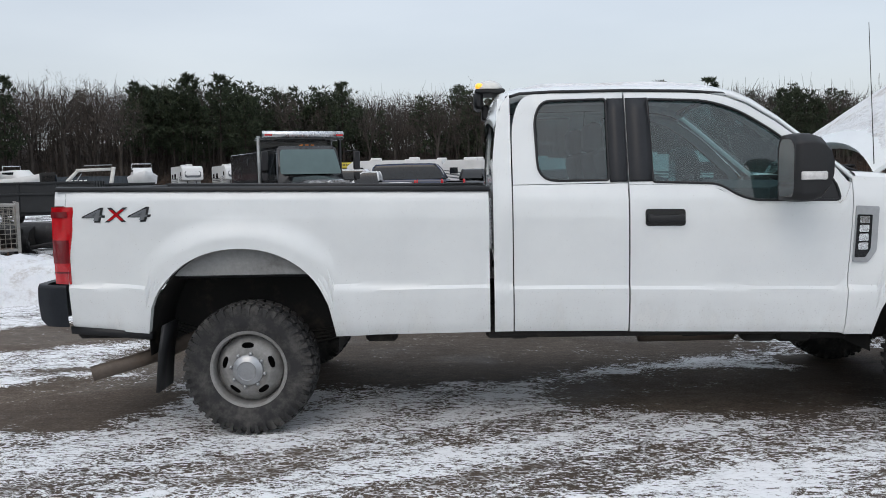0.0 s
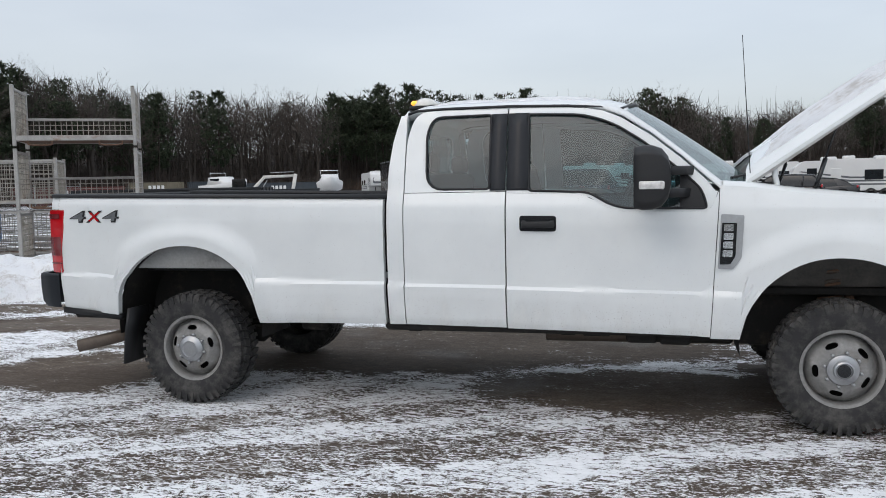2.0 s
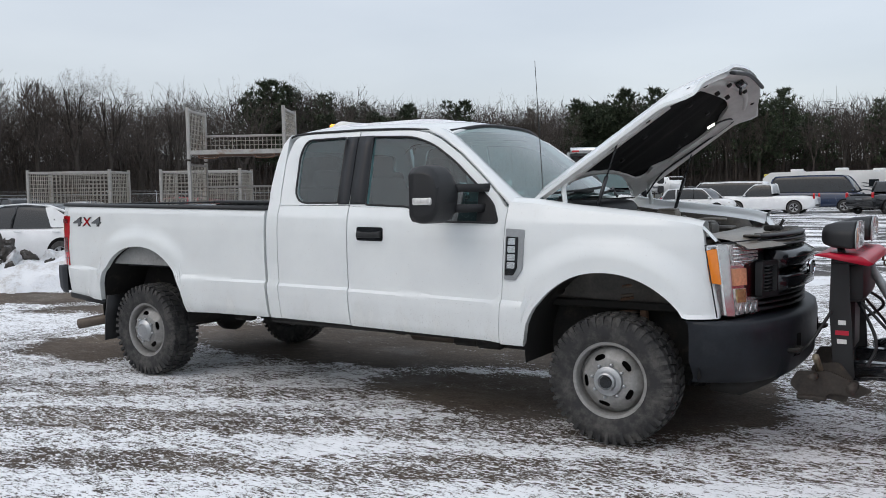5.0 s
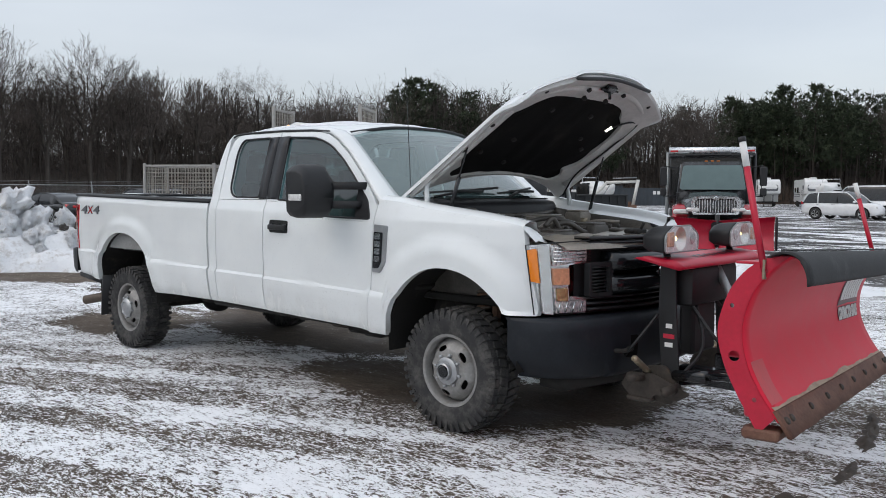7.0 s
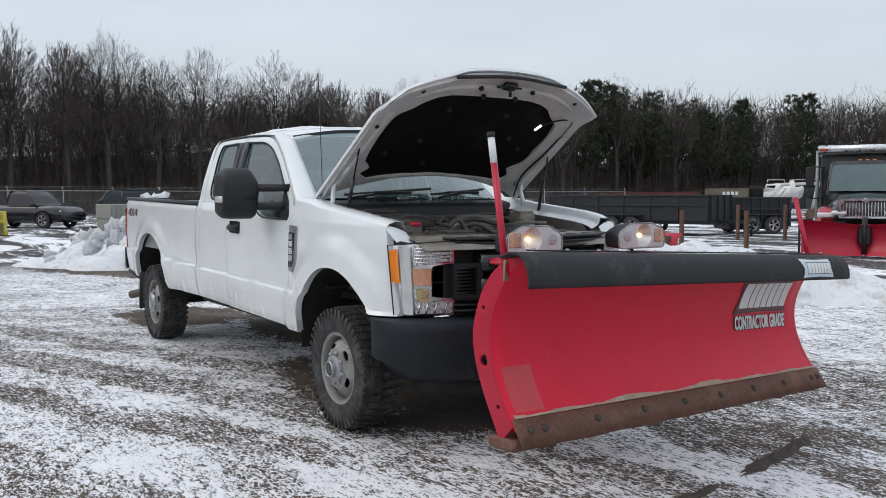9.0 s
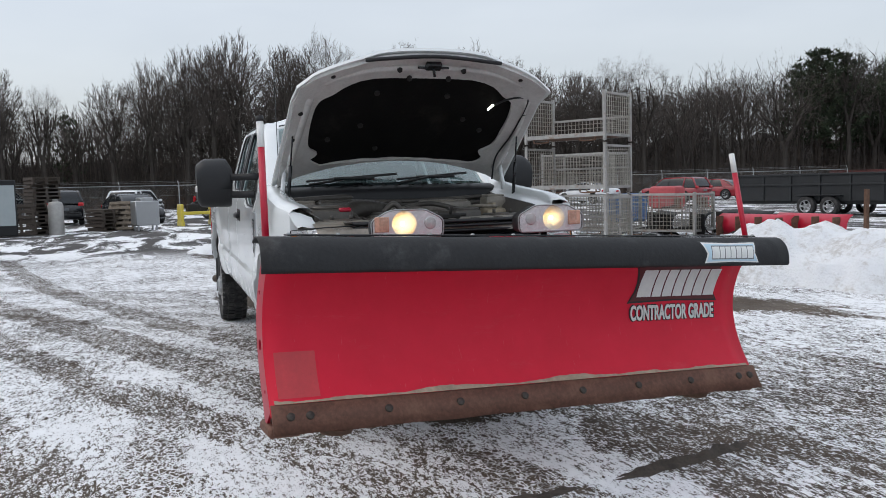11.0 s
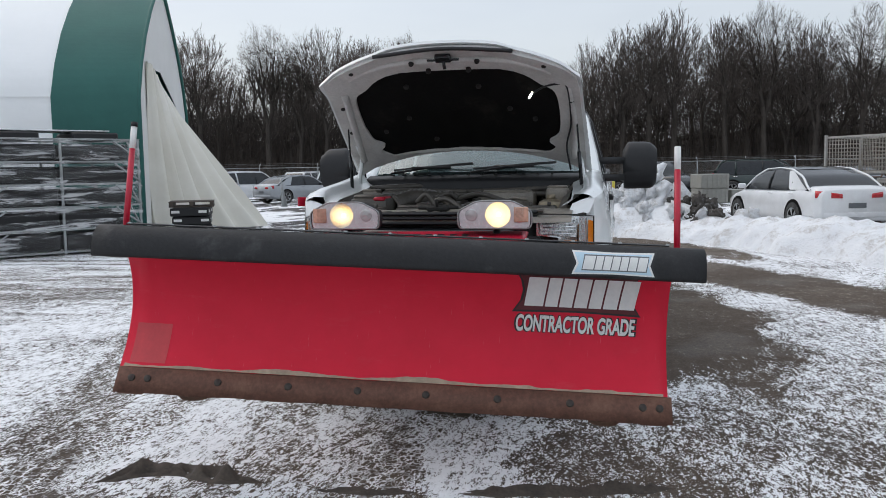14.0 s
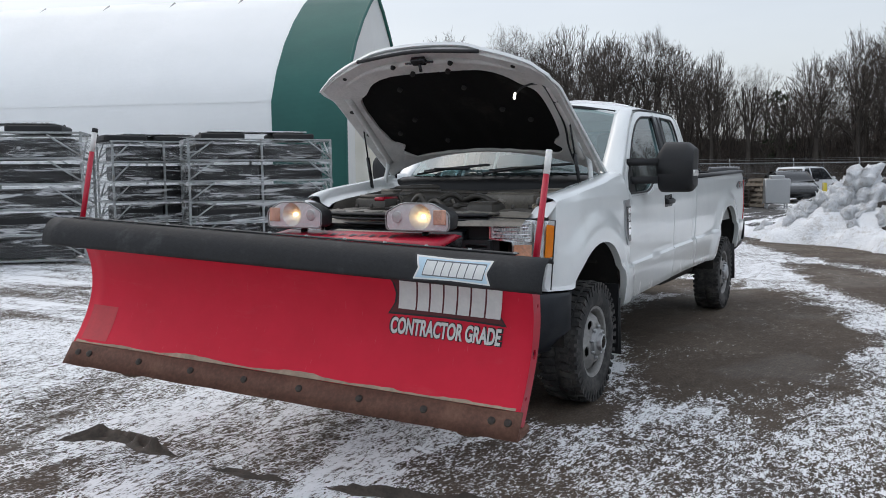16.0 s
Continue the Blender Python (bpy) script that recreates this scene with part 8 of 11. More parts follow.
def bank_height(x, y):
    best, along = 9.0, 0.0
    for k, p in enumerate(BANK_LINE):
        d = math.hypot(p.x - x, p.y - y)
        if d < best:
            best, along = d, k / (len(BANK_LINE) - 1)
    rough = noise.fractal(Vector((x * 0.9, y * 0.9, 2)), 0.7, 2.0, 5)
    best += 0.30 * rough
    h = float(np.interp(along, (0, 0.12, 0.25, 0.42, 0.5, 0.6, 0.69, 0.76, 0.82, 0.92, 1.0), (0.22, 0.5, 0.45, 0.62, 0.46, 0.42, 0.58, 0.80, 0.72, 0.45, 0.1)))
    w = float(np.interp(along, (0, 0.2, 0.5, 1.0), (0.9, 1.1, 1.0, 1.0)))
    z = h * max(0.0, 1 - (best / w) ** 2) ** 0.8
    for cx, cy, r, hh in ((-10.35, 1.70, 1.10, 1.06), (-10.0, 2.05, 0.85, 0.95), (-10.6, 0.85, 1.0, 0.62), (-9.5, 2.6, 1.2, 0.85), (-9.7, 1.3, 1.0, 0.80), (-9.6, 0.6, 0.7, 0.35), (-8.7, 2.9, 1.0, 0.5)):
        d = math.hypot(cx - x, cy - y) + 0.16 * rough
        z = max(z, hh * max(0.0, 1 - (d / r) ** 2) ** 0.65)
    lumps = noise.fractal(Vector((x * 2.6, y * 2.6, 7)), 0.75, 2.1, 5)
    gain = smooth01(0.1, 0.8, z)
    return z * (1 + 0.08 * lumps) + gain * 0.055 * lumps + (0.03 * lumps if z > 0.02 else 0) - 0.03


nx, ny = 170, 130
xs, ys = np.linspace(-13.0, 4.2, nx), np.linspace(-2.0, 10.2, ny)
zz = np.array([[bank_height(float(x), float(y)) for y in ys] for x in xs])
co, quads, idx = [], [], {}
for i in range(nx):
    for j in range(ny):
        co.append((xs[i], ys[j], zz[i, j]))
for i in range(nx - 1):
    for j in range(ny - 1):
        if max(zz[i, j], zz[i + 1, j], zz[i, j + 1], zz[i + 1, j + 1]) > -0.02:
            quads.append((i * ny + j, (i + 1) * ny + j, (i + 1) * ny + j + 1, i * ny + j + 1))
bank = tagged(new("snow_bank", numpy_mesh("snow_bank", co, quads, SNOW, True)), "ploughed snow bank rising to a lumpy heap", "snow bank")

# snow boulders and earth clods on the heap
CLOD = plain("frozen_dark_earth", (0.060, 0.052, 0.045), 0.9, vary=0.6, scale=7, bump=0.4, dirt=((0.62, 0.62, 0.62), 0.6))


def lump_mesh(name, seed, mat, rough=0.26):
    bm = bmesh.new()
    bmesh.ops.create_icosphere(bm, subdivisions=3, radius=1.0)
    for v in bm.verts:
        p = v.co.copy()
        v.co *= 0.80 + rough * noise.fractal(p * 1.5 + Vector((seed * 3.7, 0, 0)), 0.6, 2.0, 5) + 0.16 * noise.cell(p * 2.1 + Vector((seed, 0, 0))) - 0.10 * abs(noise.noise(p * 4.0))
    return finish(name, bm, mat, 14)


rng = random.Random(9)
SNOW_LUMPS = [lump_mesh("snow_block", k, SNOW, 0.42) for k in range(4)]
EARTH_LUMPS = [lump_mesh("earth_clod", k + 9, CLOD, 0.5) for k in range(3)]
for x, y, s in ((-10.30, 1.72, 0.57), (-9.85, 1.97, 0.46), (-10.25, 1.32, 0.39), (-10.00, 1.47, 0.34), (-10.60, 1.62, 0.34), (-10.40, 0.72, 0.28), (-9.80, 1.07, 0.25), (-11.20, 0.52, 0.30), (-11.40, 0.12, 0.23), (-9.10, 1.62, 0.20), (-9.45, 0.72, 0.16), (-9.45, 2.47, 0.32), (-10.85, 0.62, 0.25), (-10.50, 1.02, 0.30), (-9.70, 1.42, 0.28), (-9.20, 1.87, 0.28), (-9.40, 1.27, 0.21), (-10.10, 0.47, 0.23), (-11.10, -0.18, 0.18), (-8.70, 2.62, 0.25),
                (-8.40, 2.82, 0.20), (-8.85, 1.72, 0.17), (-9.60, 0.87, 0.18), (-7.80, 3.72, 0.18), (-8.50, 3.72, 0.30), (-6.90, 4.62, 0.15), (-10.60, -0.28, 0.15), (-8.80, 2.32, 0.23)):
    z = bank_height(x, y)
    m = Matrix.Translation((x, y, max(z, 0.0) + s * 0.05)) @ Euler((rng.uniform(0, 6), rng.uniform(0, 6), rng.uniform(0, 6))).to_matrix().to_4x4() @ Matrix.Diagonal((s, s * rng.uniform(0.7, 1.1), s * rng.uniform(0.7, 1.0), 1))
    tagged(share("snow_block", rng.choice(SNOW_LUMPS), None, m), "lump of old ploughed snow on the heap", "snow block", "snow blocks on the heap")
for x, y, s in ((-8.85, 2.87, 0.30), (-8.70, 2.72, 0.25), (-8.60, 2.62, 0.21), (-8.55, 2.87, 0.23), (-8.95, 3.07, 0.23), (-9.10, 2.57, 0.17), (-8.35, 3.07, 0.17), (-8.75, 3.17, 0.20), (-8.50, 2.32, 0.10), (-8.10, 3.32, 0.11), (-9.00, 2.22, 0.10), (-8.25, 2.67, 0.09), (-9.25, 2.87, 0.15)):
    z = bank_height(x, y)
    m = Matrix.Translation((x, y, max(z, 0.0) + s * 0.05)) @ Euler((rng.uniform(0, 6), rng.uniform(0, 6), rng.uniform(0, 6))).to_matrix().to_4x4() @ Matrix.Diagonal((s, s, s * 0.8, 1))
    tagged(share("earth_clod", rng.choice(EARTH_LUMPS), None, m), "dark frozen clod of earth in the snow heap", "earth clod", "earth clods on the heap")

# churned mud before the blade
MUD = plain("wet_churned_mud", (0.070, 0.055, 0.043), 0.8, vary=0.6, scale=9, bump=0.5)
MUD_LINE = [Vector(p) for p in bend([(6.35, -1.45, 0), (6.12, -1.14, 0), (6.20, -0.80, 0), (6.26, -0.30, 0), (6.24, 0.10, 0), (6.16, 0.60, 0), (6.08, 1.00, 0), (5.96, 1.45, 0)], 14)]
for k0, k1, wide, tall in ((0, 36, 0.060, 0.055), (40, 60, 0.035, 0.028), (62, 97, 0.050, 0.048)):
    rows = []
    for k in range(k0, min(k1, len(MUD_LINE))):
        t = (k - k0) / (min(k1, len(MUD_LINE)) - 1 - k0)
        p = MUD_LINE[k]
        end = min(1.0, 6 * t, 6 * (1 - t))
        w = wide * end * (0.7 + 0.6 * noise.noise(p * 5.0) + 0.5)
        rows.append([(p.x + w * u + 0.02 * noise.noise(Vector((p.y * 9, u * 2, 1))), p.y, -0.012 + tall * end * max(0.0, 1 - abs(u) ** 1.3) * (0.75 + 1.1 * noise.noise(Vector((p.y * 13, u * 3.0, 5)))) ) for u in np.linspace(-1, 1, 13)])
    bm = bmesh.new()
    loft(bm, rows, closed=False)
    solid("mud_ridge", bm, MUD, "ridge of wet dark mud churned up in the snow", "mud ridge", group="mud ridges before the blade")

# ---- chain-link fence ----
FENCE = [(-34.5, -40.0), (-37.5, -20.0), (-43.5, 0.0), (-46.0, 12.0), (-43.0, 30.0), (-36.0, 44.0)]
k = 0
for (x0, y0), (x1, y1) in zip(FENCE, FENCE[1:]):
    L = math.hypot(x1 - x0, y1 - y0)
    n = int(L / 3.05)
    f = thing("chain_link_fence", "grey chain-link fence with outward arms before the woods", "fence", pose(x0, y0, 0, 0, 0, math.degrees(math.atan2(y1 - y0, x1 - x0))), "fence runs")
    step = L / n
    bm = bmesh.new()
    rod(bm, (0, 0, 0), (0, 0, 1.92), 0.032, n=8)
    tube(bm, [(0, 0, 1.90), (0, 0.04, 2.0), (0, 0.22, 2.16)], 0.020, 6)
    post = finish("post", bm, GALV)
    for i in range(n + 1):
        share("post", post, f, Matrix.Translation((i * step, 0, 0)))
    bm = bmesh.new()
    rod(bm, (0, 0, 1.90), (L, 0, 1.90), 0.022, n=6)
    part("top_rail", bm, GALV, f)
    for zc, yc in ((2.06, 0.1), (2.15, 0.22), (0.06, 0.0), (1.30, 0.0)):
        bm = bmesh.new()
        rod(bm, (0, yc, zc), (L, yc, zc), 0.007, n=4)
        part("wire", bm, GALV, f)
    bm = bmesh.new()
    i = 0.0
    while i < L:
        for sgn in (-1, 1):
            a = Vector((i, 0, 0.06))
            b = Vector((i + 1.84 * sgn, 0, 1.90))
            if 0 <= b.x <= L:
                thin(bm, a, b, 0.0025, Vector((0, 1, 0)))
        i += 0.16
    part("chain_link", bm, GALV, f, smooth=0)

# ---- vehicles ----
def car_wheel(r, w=0.22):
    bm = bmesh.new()
    h = w / 2
    revolve(bm, [(r * 0.62, -h), (r * 0.9, -h), (r, -h * 0.7), (r, h * 0.7), (r * 0.9, h), (r * 0.62, h)], 28, "y")
    ty = finish("tyre", bm, TYRE, 50)
    bm = bmesh.new()
    revolve(bm, [(0.0001, h * 0.75), (r * 0.14, h * 0.8), (r * 0.16, h * 0.55)], 16, "y")
    for k in range(5):
        a = k * math.tau / 5
        for da in (-0.13, 0.13):
            rod(bm, (0.1 * r * math.cos(a), h * 0.7, 0.1 * r * math.sin(a)), (0.6 * r * math.cos(a + da), h * 0.85, 0.6 * r * math.sin(a + da)), r * 0.055, n=5)
    revolve(bm, [(r * 0.56, h * 0.9), (r * 0.63, h * 0.98), (r * 0.60, h * 0.2)], 28, "y")
    return ty, finish("rim", bm, SILVER, 40)


WHEELS = {}
# shares of the length: rear glass foot, rear roof edge, front roof edge, windshield foot; shares of the height: belt, tail, nose
SHAPES = {"sedan": (-0.425, -0.20, 0.06, 0.255, 0.655, 0.70, 0.53), "suv": (-0.478, -0.40, 0.07, 0.245, 0.60, 0.60, 0.56), "van": (-0.490, -0.470, 0.29, 0.42, 0.56, 0.56, 0.50), "pickup": (-0.075, -0.060, 0.11, 0.245, 0.60, 0.585, 0.56)}


def glide(xs, knots, col):
    """A soft curve through the knots' values of that column, at the places xs."""
    kx, kv = [k[0] for k in knots], [k[col] for k in knots]
    fine_x = np.linspace(kx[0], kx[-1], 240)
    v = np.interp(fine_x, kx, kv)
    pad = np.pad(v, 7, mode="edge")
    v = np.convolve(pad, np.ones(15) / 15, "valid")
    return np.interp(xs, fine_x, v)


def car(name, label, category, m, paint, L=4.8, W=1.84, H=1.47, style="sedan", wheel_r=0.34, cover=None, group="parked vehicles"):
    c = thing(name, label, category, m, group)
    rr, r1, f1, f0, belt, tail, nz = SHAPES[style]
    hb, ht, hn, g = belt * H, tail * H, nz * H, W / 2
    deck = hb if style != "sedan" else ht
    # place, underside, top, half width
    st = [(-0.5, 0.30 * H, ht * 0.86, 0.80), (-0.494, 0.22 * H, ht * 0.95, 0.86), (-0.46, 0.18 * H, ht, 0.95), (-0.36, 0.155 * H, deck, 0.995), (-0.2, 0.15 * H, hb, 1.0), (0.2, 0.15 * H, hb * 0.99, 1.0), (f0 + 0.03, 0.15 * H, hb * 0.96, 0.99),
          (0.38, 0.155 * H, hn * 1.06, 0.965), (0.455, 0.17 * H, hn * 0.97, 0.89), (0.488, 0.19 * H, hn * 0.84, 0.80), (0.5, 0.24 * H, hn * 0.66, 0.70)]
    xs = np.unique(np.concatenate((np.linspace(-0.5, -0.45, 5), np.linspace(-0.44, 0.44, 26), np.linspace(0.45, 0.5, 5))))
    bm = bmesh.new()
    rings = []
    for x, z0, z1, k in zip(xs, glide(xs, st, 1), glide(xs, st, 2), glide(xs, st, 3)):
        w, t = g * k, z1 - z0
        side = [(0.90, 0.0), (0.965, 0.06), (0.985, 0.22), (1.0, 0.50), (0.985, 0.66), (0.975, 0.72), (0.955, 0.86), (0.91, 0.955), (0.82, 1.0), (0.45, 1.0 + 0.018 / t)]
        rings.append([(x * L, -w * a, z0 + t * b) for a, b in side] + [(x * L, w * a, z0 + t * b) for a, b in side[::-1]])
    loft(bm, rings)
    part("body", bm, paint, c, smooth=50)
    # cabin: one curved shell of dark glass under a painted roof and posts
    top = [(rr, hb - 0.03), ((rr * 0.55 + r1 * 0.45), hb + 0.58 * (H - hb)), (r1, H - 0.045), ((r1 + f1) / 2, H), (f1, H - 0.03), (f0 * 0.45 + f1 * 0.55, hb + 0.62 * (H - hb)), (f0, hb - 0.04)]
    gx = np.linspace(rr, f0, 34)
    gz = np.minimum(glide(gx, top, 1), H)

    def width_at(z):
        return g * (0.925 - 0.175 * max(0.0, (z - hb) / (H - hb)) ** 1.25)

    def slab(x, z, grow=0.0):
        rise = max(z - hb, 0.012)
        pts = [(width_at(hb + rise * q) - bow + grow, hb - 0.03 + (rise + 0.03) * q + grow * (q > 0.9)) for q, bow in ((0.0, 0.0), (0.4, 0.0), (0.75, 0.0), (0.90, 0.012), (0.965, 0.045), (1.0, 0.14))]
        pts.append((0.0, z + 0.012 + grow))
        return [(x * L, -a, b) for a, b in pts] + [(x * L, a, b) for a, b in pts[-2::-1]]

    bm = bmesh.new()
    loft(bm, [slab(x, z) for x, z in zip(gx, gz)], closed=False)
    part("window", bm, CAR_GLASS, c, smooth=50)
    bm = bmesh.new()
    loft(bm, [slab(x, z, 0.008)[3:-3] for x, z in zip(gx, gz) if r1 - 0.02 <= x <= f1 + 0.015], closed=False)
    part("roof", bm, cover or paint, c, smooth=60)
    rail = [(x, z) for x, z in zip(gx, gz)]
    for s in SIDES:
        def corner(x, z):
            y = width_at(z) - 0.03
            return (x * L, s * (y + 0.012), z - 0.012)
        rear = [corner(x, z) for x, z in rail if x <= r1 + 0.03]
        fore = [corner(x, z) for x, z in rail if x >= f1 - 0.03]
        for pts, r in ((rear, 0.028 if style == "sedan" else 0.06), (fore, 0.030)):
            bm = bmesh.new()
            tube(bm, pts, r, 6)
            part("post", bm, paint, c)
        bm = bmesh.new()
        tube(bm, [corner(x, z) for x, z in rail if r1 <= x <= f1], 0.018, 6)
        part("roof_rail", bm, paint, c)
        cuts = [-0.02] if style in ("sedan", "suv") else []
        if style == "suv":
            cuts.append(-0.27)
        for k, x0 in enumerate(cuts):
            bm = bmesh.new()
            tube(bm, [(x0 * L, s * (width_at(hb) + 0.002), hb - 0.02), ((x0 - 0.006) * L, s * (width_at((hb + H) / 2) + 0.004), (hb + H) / 2), ((x0 - 0.012) * L, s * (width_at(H) + 0.004), H - 0.07)], 0.028 if k == 0 else 0.05, 5)
            part("post", bm, BLACK_GLOSS if k == 0 else paint, c)
        if style == "sedan":
            bm = bmesh.new()
            plate(bm, rounded([(-0.40 * L, hb - 0.01), (-0.235 * L, hb - 0.01), (-0.185 * L, H - 0.085), (-0.225 * L, H - 0.085)], 0.05, 3), (), lambda a, b: Vector((a, s * (width_at(b) + 0.006), b)), (0, -s * 0.01, 0))
            part("quarter_panel", bm, paint, c)
        bm = bmesh.new()
        box(bm, ((f0 - 0.035) * L, s * (g + 0.07), hb + 0.05), (0.11, 0.20, 0.13), 0.045, seg=3)
        part("mirror", bm, paint, c)
        bm = bmesh.new()
        box(bm, (0.452 * L, s * 0.66 * g, hn * 0.80), (0.20, 0.36, 0.12), 0.045, Matrix.Identity(4), 2)
        part("head_lamp", bm, WHITE_LENS, c)
        bm = bmesh.new()
        if style == "sedan":
            rows = []
            for u in np.linspace(0, 1, 7):
                y = s * g * (0.36 + 0.56 * u)
                x = (-0.504 + 0.036 * u ** 3) * L
                z, h = ht * (0.80 + 0.045 * u), 0.045 + 0.035 * u
                rows.append([(x, y, z - h), (x, y, z + h), (x + 0.05, y * 0.98, z + h), (x + 0.05, y * 0.98, z - h)])
            loft(bm, rows)
        else:
            box(bm, (-0.485 * L, s * 0.82 * g, ht * 0.99), (0.12, 0.26 if style == "suv" else 0.15, 0.19 if style == "suv" else 0.34), 0.045, None, 2)
        part("tail_lamp", bm, RED_LENS, c)
        for x in (-0.045 * L, -0.25 * L):
            if style in ("sedan", "suv"):
                bm = bmesh.new()
                box(bm, (x - 0.02 * L, s * (g * 0.985 + 0.005), hb * 0.90), (0.20, 0.03, 0.03), 0.012)
                part("door_handle", bm, CHROME if style == "suv" else paint, c)
    if style == "pickup":
        bm = bmesh.new()
        box(bm, (-0.275 * L, 0, hb + 0.012), (0.40 * L, W * 0.80, 0.012), 0.0)
        part("bed", bm, BLACK, c)
    bm = bmesh.new()
    box(bm, (-0.494 * L, 0, 0.285 * H), (0.10, W * 0.80, 0.13), 0.045, None, 2)
    part("rear_bumper", bm, BLACK if style in ("suv", "pickup") else paint, c)
    bm = bmesh.new()
    box(bm, (-0.5045 * L, 0, 0.42 * H if style == "sedan" else 0.46 * H), (0.012, 0.40, 0.11), 0.004)
    part("plate", bm, DECAL_GREY, c)
    bm = bmesh.new()
    box(bm, (0.492 * L, 0, hn * 0.58), (0.05, W * 0.56, 0.16), 0.03, None, 2)
    part("front_grille", bm, BLACK, c)
    key = (wheel_r,)
    if key not in WHEELS:
        WHEELS[key] = car_wheel(wheel_r)
    for x in (-0.295 * L, 0.305 * L):
        for s in SIDES:
            bm = bmesh.new()
            arch = [(x + wheel_r * 1.15 * math.cos(t), wheel_r * 1.02 + wheel_r * 1.15 * math.sin(t)) for t in np.linspace(-0.35, math.pi + 0.35, 22)]
            plate(bm, arch, (), lambda a, b: Vector((a, s * (g + 0.003), b)), (0, -s * 0.20, 0))
            part("wheel_arch", bm, LINER, c)
            wh = share("wheel", WHEELS[key][0], c, Matrix.Translation((x, s * (g - 0.085), wheel_r)) @ Matrix.Rotation(0 if s > 0 else math.pi, 4, "Z"))
            share("rim", WHEELS[key][1], wh)
    return c


def gloss(name, color, rough=0.25):
    return plain(name, color, rough, vary=0.12, scale=3, coat=0.5)


C_WHITE, C_BLACK, C_RED = gloss("white_car_paint", (0.74, 0.75, 0.76)), gloss("black_car_paint", (0.012, 0.013, 0.015)), gloss("red_car_paint", (0.28, 0.02, 0.03))
C_SILVER, C_BLUE, C_GREEN, C_GREY = gloss("silver_car_paint", (0.36, 0.38, 0.40)), gloss("navy_paint", (0.022, 0.035, 0.075)), gloss("dark_green_paint", (0.02, 0.035, 0.032)), gloss("grey_olive_paint", (0.10, 0.105, 0.085))
C_BURG = gloss("burgundy_paint", (0.085, 0.02, 0.03))


def facing(x, y, deg):
    return pose(x, y, 0, 0, 0, deg)


